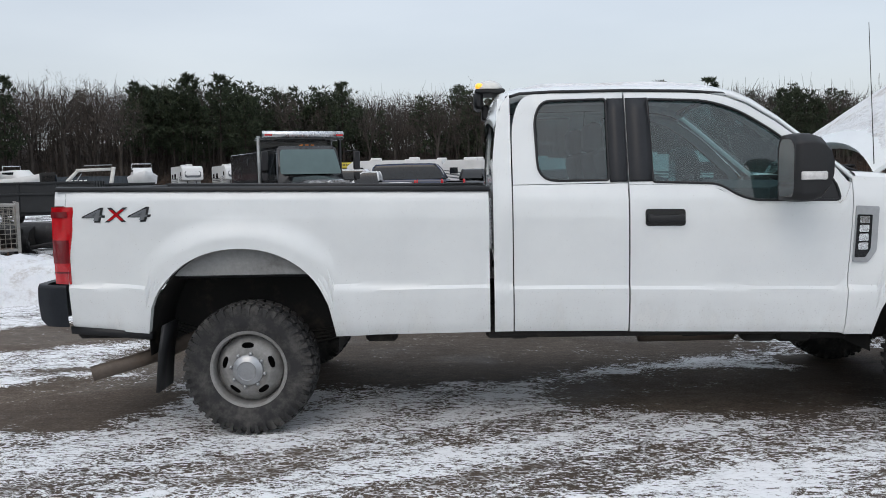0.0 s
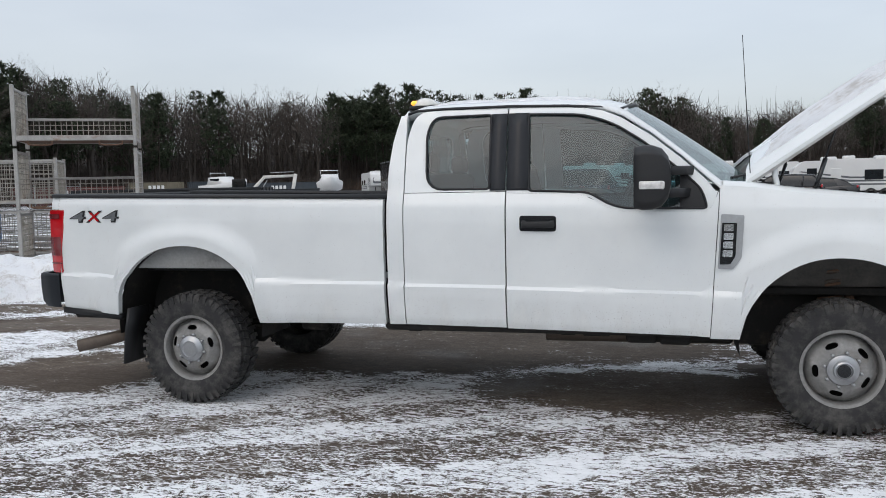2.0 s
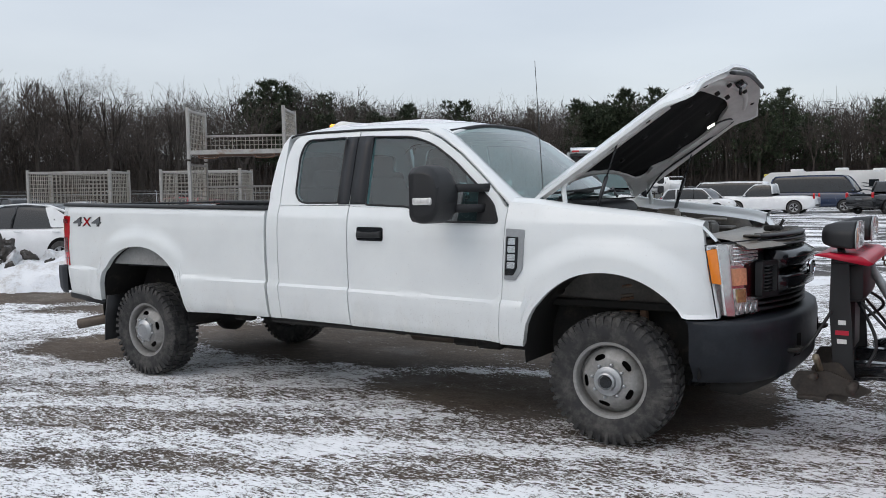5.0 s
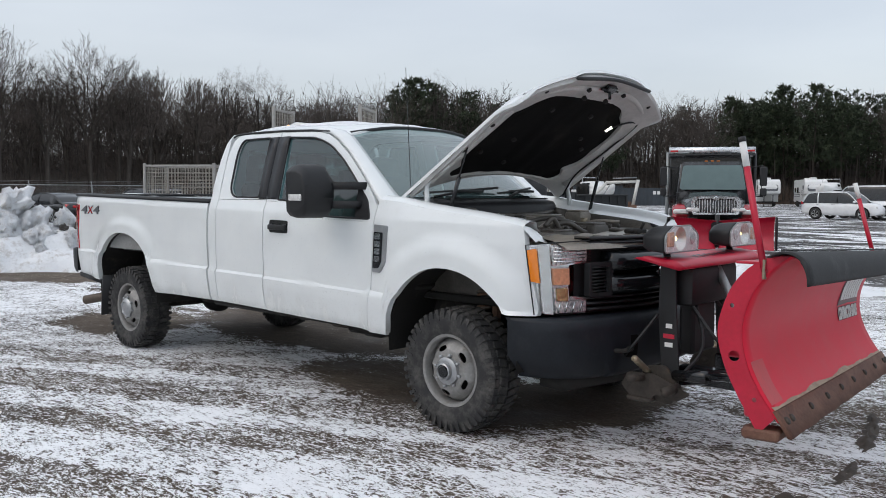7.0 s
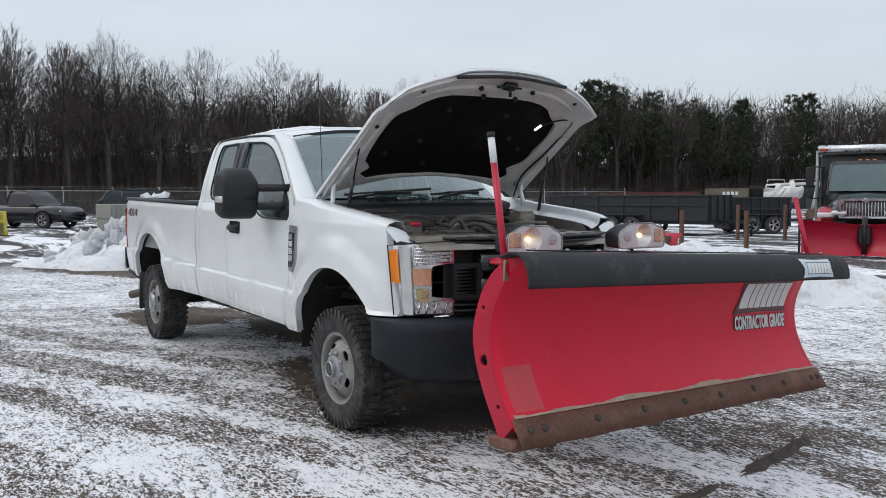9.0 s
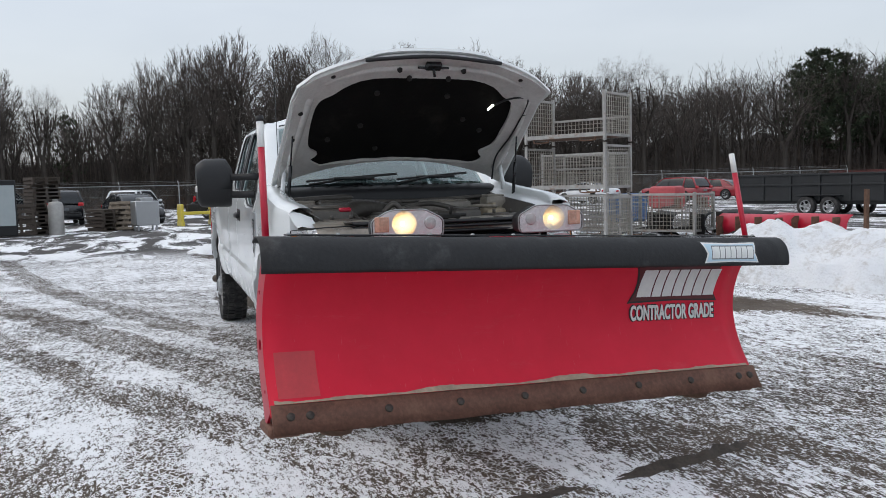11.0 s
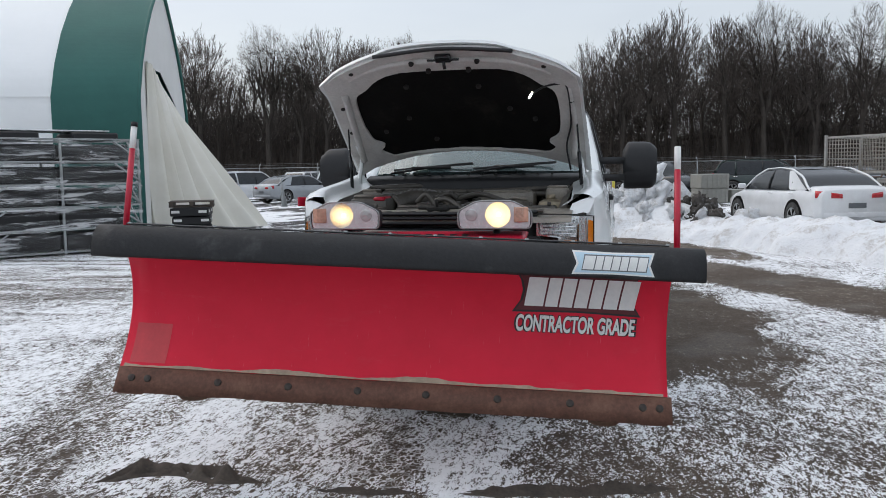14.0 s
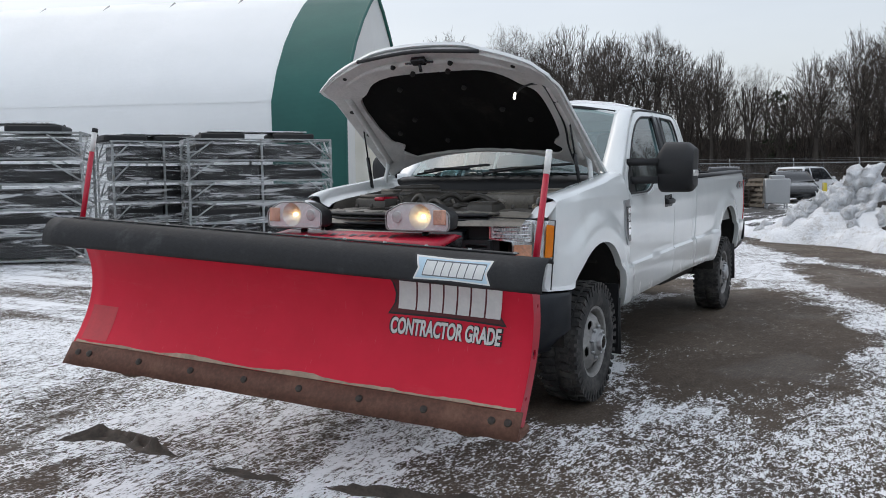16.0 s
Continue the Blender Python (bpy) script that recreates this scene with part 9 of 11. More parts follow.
car("sedan", "white four-door sedan with dark roof glass behind the snow bank", "car", facing(-11.85, 5.45, 196), C_WHITE, 4.85, 1.86, 1.46, "sedan", cover=BLACK_GLOSS)
for nm, lab, cat, x, y, deg, mt, L, W, H, stl in (
        ("suv", "white sport utility car parked facing the fence", "car", -34.2, -19.2, 150, C_WHITE, 4.9, 1.9, 1.72, "suv"),
        ("sedan", "pale silver sedan parked in the row", "car", -32.3, -15.6, 150, C_SILVER, 4.6, 1.8, 1.46, "sedan"),
        ("suv", "white crossover parked askew by the fence", "car", -36.6, -14.2, 172, C_WHITE, 4.6, 1.86, 1.68, "suv"),
        ("suv", "olive-grey small jeep-like car facing out", "car", -36.6, -10.6, -12, C_GREY, 4.2, 1.8, 1.72, "suv"),
        ("suv", "dark grey car parked in the row", "car", -41.5, -10.0, -20, C_BLACK, 4.6, 1.85, 1.66, "suv"),
        ("suv", "white crossover by the fence", "car", -40.3, -17.5, 160, C_WHITE, 4.6, 1.86, 1.66, "suv"),
        ("suv", "dark green full-size utility car beside stacked totes", "car", -35.0, 8.6, 70, C_GREEN, 5.2, 1.98, 1.88, "suv"),
        ("pickup", "dark pickup parked near the fence", "pickup truck", -37.0, 3.0, 40, C_BLACK, 5.6, 1.95, 1.85, "pickup"),
        ("suv", "white car parked near the fence", "car", -40.6, -2.4, 160, C_WHITE, 4.6, 1.85, 1.66, "suv"),
        ("suv", "dark car among scrap by the fence", "car", -36.5, -6.0, 190, C_BLACK, 4.8, 1.86, 1.70, "suv"),
        ("sedan", "dark car beside the scrap pile", "car", -34.0, -2.5, 20, C_BLACK, 4.7, 1.8, 1.45, "sedan"),
        ("sedan", "dull red car behind the tent", "car", -37.5, -24.5, 150, C_BURG, 4.6, 1.8, 1.46, "sedan"),
        ("sedan", "black car parked beyond the snow bank", "car", -32.0, 11.5, 190, C_BLACK, 4.7, 1.8, 1.44, "sedan"),
        ("suv", "dark car parked beyond the crates", "car", -31.0, 15.5, 185, C_BLACK, 4.7, 1.85, 1.66, "suv"),
        ("suv", "white and red car in the far row", "car", -37.5, 31.0, 200, C_RED, 4.6, 1.85, 1.62, "suv"),
        ("sedan", "red car in the far row", "car", -40.5, 36.5, 200, C_RED, 4.6, 1.8, 1.45, "sedan"),
        ("sedan", "white sedan in the far row", "car", -41.0, 26.5, 195, C_WHITE, 4.6, 1.8, 1.45, "sedan"),
        ("van", "navy blue high van parked in the north row", "van", -2.2, 52.0, -4, C_BLUE, 5.6, 2.0, 2.35, "van"),
        ("pickup", "white pickup parked in the north row", "pickup truck", -0.1, 60.4, 60, C_WHITE, 5.6, 1.95, 1.85, "pickup"),
        ("pickup", "black pickup parked in the north row", "pickup truck", 2.0, 49.7, 60, C_BLACK, 5.7, 1.98, 1.88, "pickup"),
        ("sedan", "white sedan parked in the north row", "car", 4.5, 47.2, 60, C_WHITE, 4.6, 1.8, 1.45, "sedan"),
        ("suv", "white crossover parked facing the lot", "car", 12.9, 55.6, 168, C_WHITE, 4.7, 1.88, 1.70, "suv"),
        ("suv", "burgundy crossover in the north row", "car", 7.4, 45.8, 60, C_BURG, 4.8, 1.88, 1.72, "suv"),
        ("pickup", "red pickup with its tailgate to the lot", "pickup truck", -7.0, 51.2, 176, C_RED, 5.4, 1.9, 1.78, "pickup"),
        ("suv", "white wagon in the north row", "car", -8.5, 48.0, -10, C_WHITE, 4.7, 1.85, 1.66, "suv"),
        ("suv", "black crossover in the north row", "car", 9.7, 45.8, 170, C_BLACK, 4.7, 1.88, 1.68, "suv"),
        ("sedan", "dark grey sedan in the north row", "car", 12.6, 50.7, 172, C_BLACK, 4.7, 1.8, 1.45, "sedan"),
        ("van", "white passenger van on the far tarmac", "van", -7.6, 51.2, 176, C_WHITE, 5.4, 1.98, 2.05, "van"),
        ("pickup", "white pickup on the far tarmac", "pickup truck", -4.5, 48.4, 178, C_WHITE, 5.6, 1.95, 1.85, "pickup"),
        ("pickup", "dark pickup on the far tarmac", "pickup truck", -14.5, 67.0, 190, C_BLACK, 5.6, 1.95, 1.85, "pickup")):
    car(nm, lab, cat, facing(x, y, deg), mt, L, W, H, stl, 0.40 if H > 1.75 else 0.35)

# ---- fabric storage tent ----
TENT_WHITE = fabric("white_tent_fabric", (0.87, 0.885, 0.885), (0.92, 0.93, 0.93))
TENT_GREEN = fabric("green_tent_fabric", (0.012, 0.095, 0.082), (0.020, 0.125, 0.105))
TENT_GABLE = fabric("dull_white_canvas", (0.72, 0.72, 0.70), (0.80, 0.80, 0.78))
CURTAIN = fabric("cream_canvas_curtain", (0.70, 0.67, 0.58), (0.82, 0.80, 0.73))
# local frame: x along the side wall away from the gable, y into the tent
TENT_TURN = math.degrees(math.atan2(-0.94, 0.34))
TENT = thing("fabric_tent", "white fabric storage tent with a green end band", "tent", pose(-8.6, -10.2, 0, 0, 0, TENT_TURN))
ARCH = [(0.0, 0.0), (0.0, 1.2), (0.0, 2.4), (0.0, 3.42), (0.46, 4.25), (1.12, 5.05), (1.92, 5.78), (2.78, 6.40), (3.6, 6.85)]
ARCH = ARCH + [(7.2 - a, b) for a, b in ARCH[-2::-1]]


def tent_skin(name, x0, x1, n, mat, off, label, sag=0.05):
    bm = bmesh.new()
    rows = []
    for i in range(n + 1):
        x = x0 + (x1 - x0) * i / n
        rows.append([(x, -(a - 0.0) - (off if a < 3.6 else -off) * (0 if b > 6 else 1) * -1 - 0.0 + 0.02 * noise.noise((x * 0.7, a, b * 0.6)), b + (off if b > 5 else 0) - (0.02 if b > 5 and i % 2 else 0)) for a, b in ARCH])
    # y grows to the left of x; the tent lies to the right of its side wall
    loft(bm, rows, closed=False)
    return part(name, bm, mat, TENT, label, smooth=8)


tent_skin("roof_skin", 1.95, 24.0, 16, TENT_WHITE, 0.0, "white tent fabric over steel arches")
tent_skin("end_band", -0.02, 2.0, 6, TENT_GREEN, 0.02, "dark green end band")
for x in np.arange(2.0, 24.1, 2.2):
    bm = bmesh.new()
    tube(bm, [(float(x), -a - (0.06 if a < 3.6 else -0.06), b - (0.06 if b > 5 else 0)) for a, b in ARCH], 0.045, 6)
    part("steel_arch", bm, GALV, TENT)
# seams: overlapping strips of fabric
for lo, hi in ((3.40, 3.44),):
    bm = bmesh.new()
    f = lambda z: float(np.interp(z, [b for a, b in ARCH[:9]], [a for a, b in ARCH[:9]]))
    loft(bm, [[(x, -f(lo) + 0.012, lo), (x, -f(hi) + 0.016, hi)] for x in np.linspace(-0.02, 24, 14)], closed=False)
    part("fabric_seam", bm, TENT_WHITE, TENT)
# gable with its doorway
bm = bmesh.new()
door = [(1.35, 0.02), (1.15, 2.6), (1.25, 4.3), (3.2, 4.35), (5.5, 3.6), (5.9, 0.02)]
outer = ARCH[:1] + ARCH[1:-1] + ARCH[-1:]
plate(bm, [(a, b) for a, b in outer], [door], lambda a, b: Vector((0.03, -a, b)), (0.02, 0, 0))
part("gable", bm, TENT_GABLE, TENT, "dull white gable wall with a tall opening")
bm = bmesh.new()
tube(bm, [(-0.01, -a, b) for a, b in ARCH], 0.05, 6)
part("gable_rope", bm, TENT_GREEN, TENT)
rng = random.Random(4)
# curtain pulled aside, in loose folds
bm = bmesh.new()
rows = []
for i in range(41):
    t = i / 40
    top = Vector((-0.06, -(1.02 + 1.78 * t), 4.38 - 0.55 * t ** 1.3))
    foot = Vector((-0.16 - 2.64 * t ** 1.4, -(1.00 + 2.4 * t), 0.03))
    row = []
    for j in range(19):
        u = j / 18
        p = top.lerp(foot, u)
        fold = (0.07 + 0.14 * u) * math.sin(t * 34 + 1.5 * math.sin(u * 3)) * (1 - 0.3 * t)
        row.append((p.x + fold, p.y + 0.04 * math.sin(t * 21), max(0.02, p.z - 0.5 * u * (1 - u) * t)))
    rows.append(row)
loft(bm, rows, closed=False)
part("curtain", bm, CURTAIN, TENT, "cream canvas curtain pulled aside in folds", smooth=60)
# black sheet added inside, so the open doorway stays dark
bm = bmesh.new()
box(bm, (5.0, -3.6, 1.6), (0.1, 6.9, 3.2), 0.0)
part("doorway_dark_sheet", bm, LINER, TENT)

# ---- film-wrapped racks of black crates ----
FILM = glass_mat("stretch_film", (0.95, 0.95, 0.95), 0.03, 0.0, 0.58, 0.3)
CRATE = plain("black_plastic_crate", (0.012, 0.0125, 0.014), 0.6, vary=0.4, scale=5)


def rack(m, tiers=5, w=2.65, d=1.25, h=2.25):
    r = thing("wrapped_rack", "galvanised rack of black crates wrapped in torn clear film", "rack", m, "wrapped racks by the tent")
    for x in (0, w / 2, w):
        for y in (0, d):
            bm = bmesh.new()
            box(bm, (x, y, h / 2), (0.045, 0.045, h), 0.004)
            part("upright", bm, GALV, r)
    for k in range(tiers + 1):
        z = 0.06 + k * (h - 0.08) / tiers
        for y in (0, d):
            bm = bmesh.new()
            box(bm, (w / 2, y, z), (w, 0.04, 0.035), 0.004)
            part("beam", bm, GALV, r)
        for x in (0, w):
            bm = bmesh.new()
            box(bm, (x, d / 2, z), (0.04, d, 0.035), 0.004)
            part("beam", bm, GALV, r)
        if k < tiers:
            hh = (h - 0.08) / tiers
            for x0, x1 in ((0.0, w * 0.30), (w, w * 0.70)):
                for yb in (-0.035, d + 0.035):
                    bm = bmesh.new()
                    rod(bm, (x0, yb, z + hh * 0.1), (x0 + (x1 - x0) * 0.55, yb, z + hh * 0.92), 0.022, n=4)
                    part("brace", bm, GALV, r)
            bm = bmesh.new()
            rod(bm, (w + 0.01, 0.05, z), (w + 0.01, d * 0.5, z + hh), 0.022, n=4)
            part("brace", bm, GALV, r)
            bm = bmesh.new()
            rod(bm, (-0.02, d * 0.95, z), (-0.02, d * 0.5, z + hh), 0.022, n=4)
            part("brace", bm, GALV, r)
            for x0, x1 in ((0.16, w * 0.485), (w * 0.515, w - 0.16)):
                bm = bmesh.new()
                box(bm, ((x0 + x1) / 2, d / 2, z + hh * 0.42), (x1 - x0, d * 0.86, hh * 0.74), 0.03)
                for q in range(5):
                    box(bm, (x0 + 0.12 + q * 0.10, d * 0.05 - 0.005, z + hh * 0.42), (0.035, 0.03, hh * 0.30), 0.004)
                part("crate", bm, CRATE, r)
                bm = bmesh.new()
                box(bm, (x1 - 0.17, d * 0.065 - 0.012, z + hh * 0.34), (0.16, 0.008, 0.06), 0.0)
                part("paper_label", bm, WHITE_VINYL, r)
    rg = random.Random(int(m.translation.x * 10))
    for k in range(3):
        bm = bmesh.new()
        z0, z1 = h * (0.02 + 0.32 * k), h * (0.30 + 0.345 * k)
        loop = [(-0.03, -0.03), (w / 3, -0.05), (w * 2 / 3, -0.05), (w + 0.03, -0.03), (w + 0.05, d / 2), (w + 0.03, d + 0.03), (w / 2, d + 0.05), (-0.03, d + 0.03), (-0.05, d / 2)]
        rows = []
        for z in np.linspace(z0, min(z1, h), 9):
            rows.append([(x + 0.02 * rg.uniform(-1, 1), y + 0.03 * rg.uniform(-1, 1), z + 0.03 * rg.uniform(-1, 1)) for x, y in loop])
        loft(bm, rows, caps=False)
        g = part("film", bm, FILM, r, "torn clear stretch film", smooth=0)
        g.visible_shadow = False
    bm = bmesh.new()
    for k in range(26):
        z = rg.uniform(0.05, h)
        rod(bm, (-0.04, -0.045, z), (w + 0.04, -0.045, z + rg.uniform(-0.12, 0.12)), 0.0035, n=3)
    tagged(part("film_strand", bm, WHITE_VINYL, r, smooth=0), kind="stuff")
    for k in range(2):
        bm = bmesh.new()
        x = 0.35 + k * (w * 0.5)
        box(bm, (x + 0.42, d / 2, h + 0.05), (0.9, d * 0.8, 0.14), 0.03)
        for q in range(4):
            box(bm, (x + 0.1 + 0.22 * q, 0.15, h + 0.14), (0.05, 0.05, 0.06), 0.01)
        part("top_crate", bm, CRATE, r)
    bm = bmesh.new()
    box(bm, (w / 2, d / 2, h + 0.155), (w * 0.7, d * 0.6, 0.03), 0.01)
    part("snow_cover", bm, SNOW, r)
    return r


for x0, y0, x1, y1 in ((-3.95, -11.25, -6.35, -9.45), (1.05, -12.9, -1.15, -10.55), (3.6, -15.4, 1.6, -13.3), (-3.4, -13.3, -5.4, -12.4)):
    dx, dy = x1 - x0, y1 - y0
    rack(pose(x1, y1, 0, 0, 0, math.degrees(math.atan2(-dy, -dx))), w=math.hypot(dx, dy))

# pallets and crates by the tent mouth
WOOD = plain("weathered_pallet_wood", (0.20, 0.165, 0.125), 0.85, vary=0.4, scale=12, bump=0.2, dirt=((0.08, 0.065, 0.055), 0.6))
WOOD_DARK = plain("dark_old_wood", (0.085, 0.068, 0.055), 0.85, vary=0.4, scale=12, bump=0.2)


def pallet(m, mat=None, group="pallets"):
    mat = mat or WOOD
    p = thing("pallet", "worn wooden pallet lying flat", "pallet", m, group)
    for y in (-0.45, 0, 0.45):
        bm = bmesh.new()
        box(bm, (0, y, 0.07), (1.2, 0.09, 0.09), 0.004)
        part("stringer", bm, mat, p)
    for k in range(6):
        bm = bmesh.new()
        box(bm, (-0.54 + 0.216 * k, 0, 0.125), (0.12, 1.0, 0.02), 0.003)
        part("board", bm, mat, p)
    for k in range(3):
        bm = bmesh.new()
        box(bm, (-0.52 + 0.52 * k, 0, 0.012), (0.12, 1.0, 0.02), 0.003)
        part("board", bm, mat, p)
    return p


PAL = pallet(pose(-8.35, -8.75, 0, 0, 0, 28), WOOD_DARK)
copy_thing(PAL, pose(-9.3, -8.9, 0, 0, 0, 31))
for k, z in enumerate((0.14, 0.36, 0.56)):
    bm = bmesh.new()
    box(bm, (0, 0, 0.10), (1.15, 0.85, 0.185), 0.02)
    c = solid("black_crate", bm, CRATE, "black plastic crate stacked on a pallet", "crate", pose(-8.32 + 0.03 * k, -8.75, z, 0, 0, 28 - 3 * k), "crates on the pallet")
    for q in (-0.3, 0.3):
        bm = bmesh.new()
        box(bm, (0.578, q, 0.11), (0.006, 0.18, 0.06), 0.0)
        part("paper_label", bm, WHITE_VINYL, c)
        bm = bmesh.new()
        box(bm, (q, 0.428, 0.11), (0.20, 0.006, 0.06), 0.0)
        part("paper_label", bm, WHITE_VINYL, c)
copy_thing(PAL, pose(-8.30, -8.75, 0.77, 0, 0, 26))

# ---- black dump trailer ----
def trailer(m, L=4.3, W=2.0, z0=0.62, z1=1.52):
    t = thing("dump_trailer", "black steel dump trailer parked on the lot", "trailer", m)
    steel = plain("black_trailer_steel", (0.016, 0.018, 0.020), 0.5, vary=0.4, scale=3)
    for s in SIDES:
        bm = bmesh.new()
        box(bm, (0, s * W / 2, (z0 + z1) / 2), (L, 0.05, z1 - z0), 0.008)
        part("side_wall", bm, steel, t)
        for x in np.linspace(-L / 2 + 0.05, L / 2 - 0.05, 7):
            bm = bmesh.new()
            box(bm, (float(x), s * (W / 2 + 0.045), (z0 + z1) / 2), (0.07, 0.05, z1 - z0), 0.006)
            part("rib", bm, steel, t)
        for z in (z1 - 0.03, (z0 + z1) / 2 + 0.1):
            bm = bmesh.new()
            box(bm, (0, s * (W / 2 + 0.04), z), (L + 0.04, 0.09, 0.07), 0.008)
            part("top_rail", bm, steel, t)
        bm = bmesh.new()
        box(bm, (0, s * (W / 2 + 0.14), 0.76), (1.75, 0.26, 0.04), 0.012)
        part("mud_guard", bm, steel, t)
        for x in (-0.45, 0.45):
            if (0.36,) not in WHEELS:
                WHEELS[(0.36,)] = car_wheel(0.36)
            wh = share("wheel", WHEELS[(0.36,)][0], t, Matrix.Translation((x, s * (W / 2 + 0.13), 0.36)) @ Matrix.Rotation(0 if s > 0 else math.pi, 4, "Z"))
            share("rim", WHEELS[(0.36,)][1], wh)
    for x in (-L / 2, L / 2):
        bm = bmesh.new()
        box(bm, (x, 0, (z0 + z1) / 2), (0.06, W, z1 - z0), 0.008)
        for y in np.linspace(-W / 2 + 0.1, W / 2 - 0.1, 4):
            box(bm, (x + math.copysign(0.05, x), float(y), (z0 + z1) / 2), (0.06, 0.08, z1 - z0), 0.006)
        part("end_wall", bm, steel, t)
    bm = bmesh.new()
    box(bm, (0, 0, z0 - 0.06), (L, W * 0.9, 0.12), 0.01)
    box(bm, (L / 2 + 0.7, 0, 0.52), (1.5, 0.12, 0.12), 0.01)
    rod(bm, (L / 2 + 1.2, 0, 0.0), (L / 2 + 1.2, 0, 0.7), 0.04)
    part("chassis", bm, steel, t)
    return t


trailer(pose(-14.9, 22.4, 0, 0, 0, 16), L=7.0, W=2.2, z0=0.55, z1=1.55)
trailer(pose(-12.3, 26.3, 0, 0, 0, 60), L=2.4, W=1.9, z0=0.3, z1=1.45)

# ---- containers far off ----
def container(name, label, m, color, L=6.1):
    mat = plain(name.split("_")[0] + "_container_paint", color, 0.55, vary=0.3, scale=1.5, dirt=((0.10, 0.07, 0.05), 0.4))
    c = thing("shipping_container", label, "container", m, "shipping containers")
    bm = bmesh.new()
    n = 24
    for s in SIDES:
        rows = []
        for k in range(n * 4 + 1):
            x = -L / 2 + L * k / (n * 4)
            y = s * (1.20 - (0.035 if k % 4 in (1, 2) else 0))
            rows.append([(x, y, 0.16), (x, y, 2.42)])
        loft(bm, rows, closed=False)
    part("side_wall", bm, mat, c, smooth=0)
    bm = bmesh.new()
    box(bm, (0, 0, 2.46), (L, 2.42, 0.08), 0.01)
    box(bm, (0, 0, 0.09), (L, 2.42, 0.16), 0.01)
    for x in (-L / 2, L / 2):
        box(bm, (x, 0, 1.3), (0.06, 2.40, 2.3), 0.01)
        for s in SIDES:
            box(bm, (x, s * 1.17, 1.28), (0.12, 0.10, 2.4), 0.01)
    part("frame", bm, mat, c)
    bm = bmesh.new()
    for k in range(4):
        box(bm, (-0.9 + 0.5 * k, -1.212, 1.9), (0.34, 0.006, 0.42), 0.0)
    part("painted_bar", bm, WHITE_VINYL, c)
    return c


container("rust_red", "rust-red shipping container by the woods", pose(-65.0, 79.0, -0.4, 0, 0, 48), (0.13, 0.03, 0.026), 12.2)
container("olive", "olive-tan shipping container by the woods", pose(-57.3, 85.3, 0, 0, 0, 40), (0.17, 0.15, 0.105), 6.1)
container("slate", "dark slate shipping container by the woods", pose(-51.5, 88.9, 0, 0, 0, 36), (0.035, 0.045, 0.055), 6.1)
container("slate2", "dark slate shipping container beside the others", pose(-44.0, 92.0, -0.3, 0, 0, 30), (0.035, 0.045, 0.055), 12.2)

# ---- dump truck with a red plow ----
DT = thing("dump_truck", "black and red dump truck carrying a red V-plow on tarmac", "dump truck", pose(-3.15, 18.45, 0, 0, 0, -61.5))
DT_BLACK, DT_RED = gloss("truck_black_paint", (0.014, 0.015, 0.017)), gloss("truck_red_paint", (0.33, 0.012, 0.02))
bm = bmesh.new()
st = [(-1.25, 1.0, 1.02), (0.0, 1.0, 1.02), (0.10, 0.98, 1.02)]
loft(bm, [[(x, -w, 0.75), (x, -w, 1.50), (x - (0.0 if x < -0.2 else 0.05), -w * 0.98, 1.62), (x - (0.0 if x < -0.2 else 0.30), -w * 0.90, 2.36), (x - (0.0 if x < -0.2 else 0.38), -w * 0.80, 2.44), (x - (0.0 if x < -0.2 else 0.38), w * 0.80, 2.44), (x - (0.0 if x < -0.2 else 0.30), w * 0.90, 2.36), (x - (0.0 if x < -0.2 else 0.05), w * 0.98, 1.62), (x, w, 1.50), (x, w, 0.75)] for x, w, _ in st])
cab = part("cab", bm, DT_BLACK, DT, smooth=30)
bm = bmesh.new()
plate(bm, rounded([(-0.92, 1.62), (-0.82, 2.33), (0.82, 2.33), (0.92, 1.62)], 0.08, 3), (), lambda y, z: Vector((0.135 - (z - 1.55) * 0.40, y, z)), (0.01, 0, 0))
part("windshield", bm, plain("teal_glass", (0.10, 0.15, 0.15), 0.08, vary=0.2, scale=1.5), cab)
for s in SIDES:
    bm = bmesh.new()
    plate(bm, [(-0.95, 1.62), (-0.9, 2.22), (-0.35, 2.22), (-0.12, 1.62)], (), lambda x, z: Vector((x, s * (1.02 - (z - 1.6) * 0.13), z)))
    part("side_window", bm, CAR_GLASS, cab)
for k in range(3):
    bm = bmesh.new()
    box(bm, (-0.25, -0.17 + 0.17 * k, 2.455), (0.06, 0.10, 0.025), 0.01)
    part("roof_marker", bm, AMBER, cab)
bm = bmesh.new()
rings = []
for x, w, zt in ((0.05, 0.92, 1.60), (0.6, 0.86, 1.56), (1.2, 0.78, 1.48), (1.55, 0.70, 1.42), (1.62, 0.66, 1.36)):
    rings.append([(x, -w, 0.85), (x, -w, zt - 0.28), (x, -w * 0.72, zt - 0.04), (x, 0, zt), (x, w * 0.72, zt - 0.04), (x, w, zt - 0.28), (x, w, 0.85)])
loft(bm, rings)
part("hood", bm, DT_BLACK, DT, smooth=30)
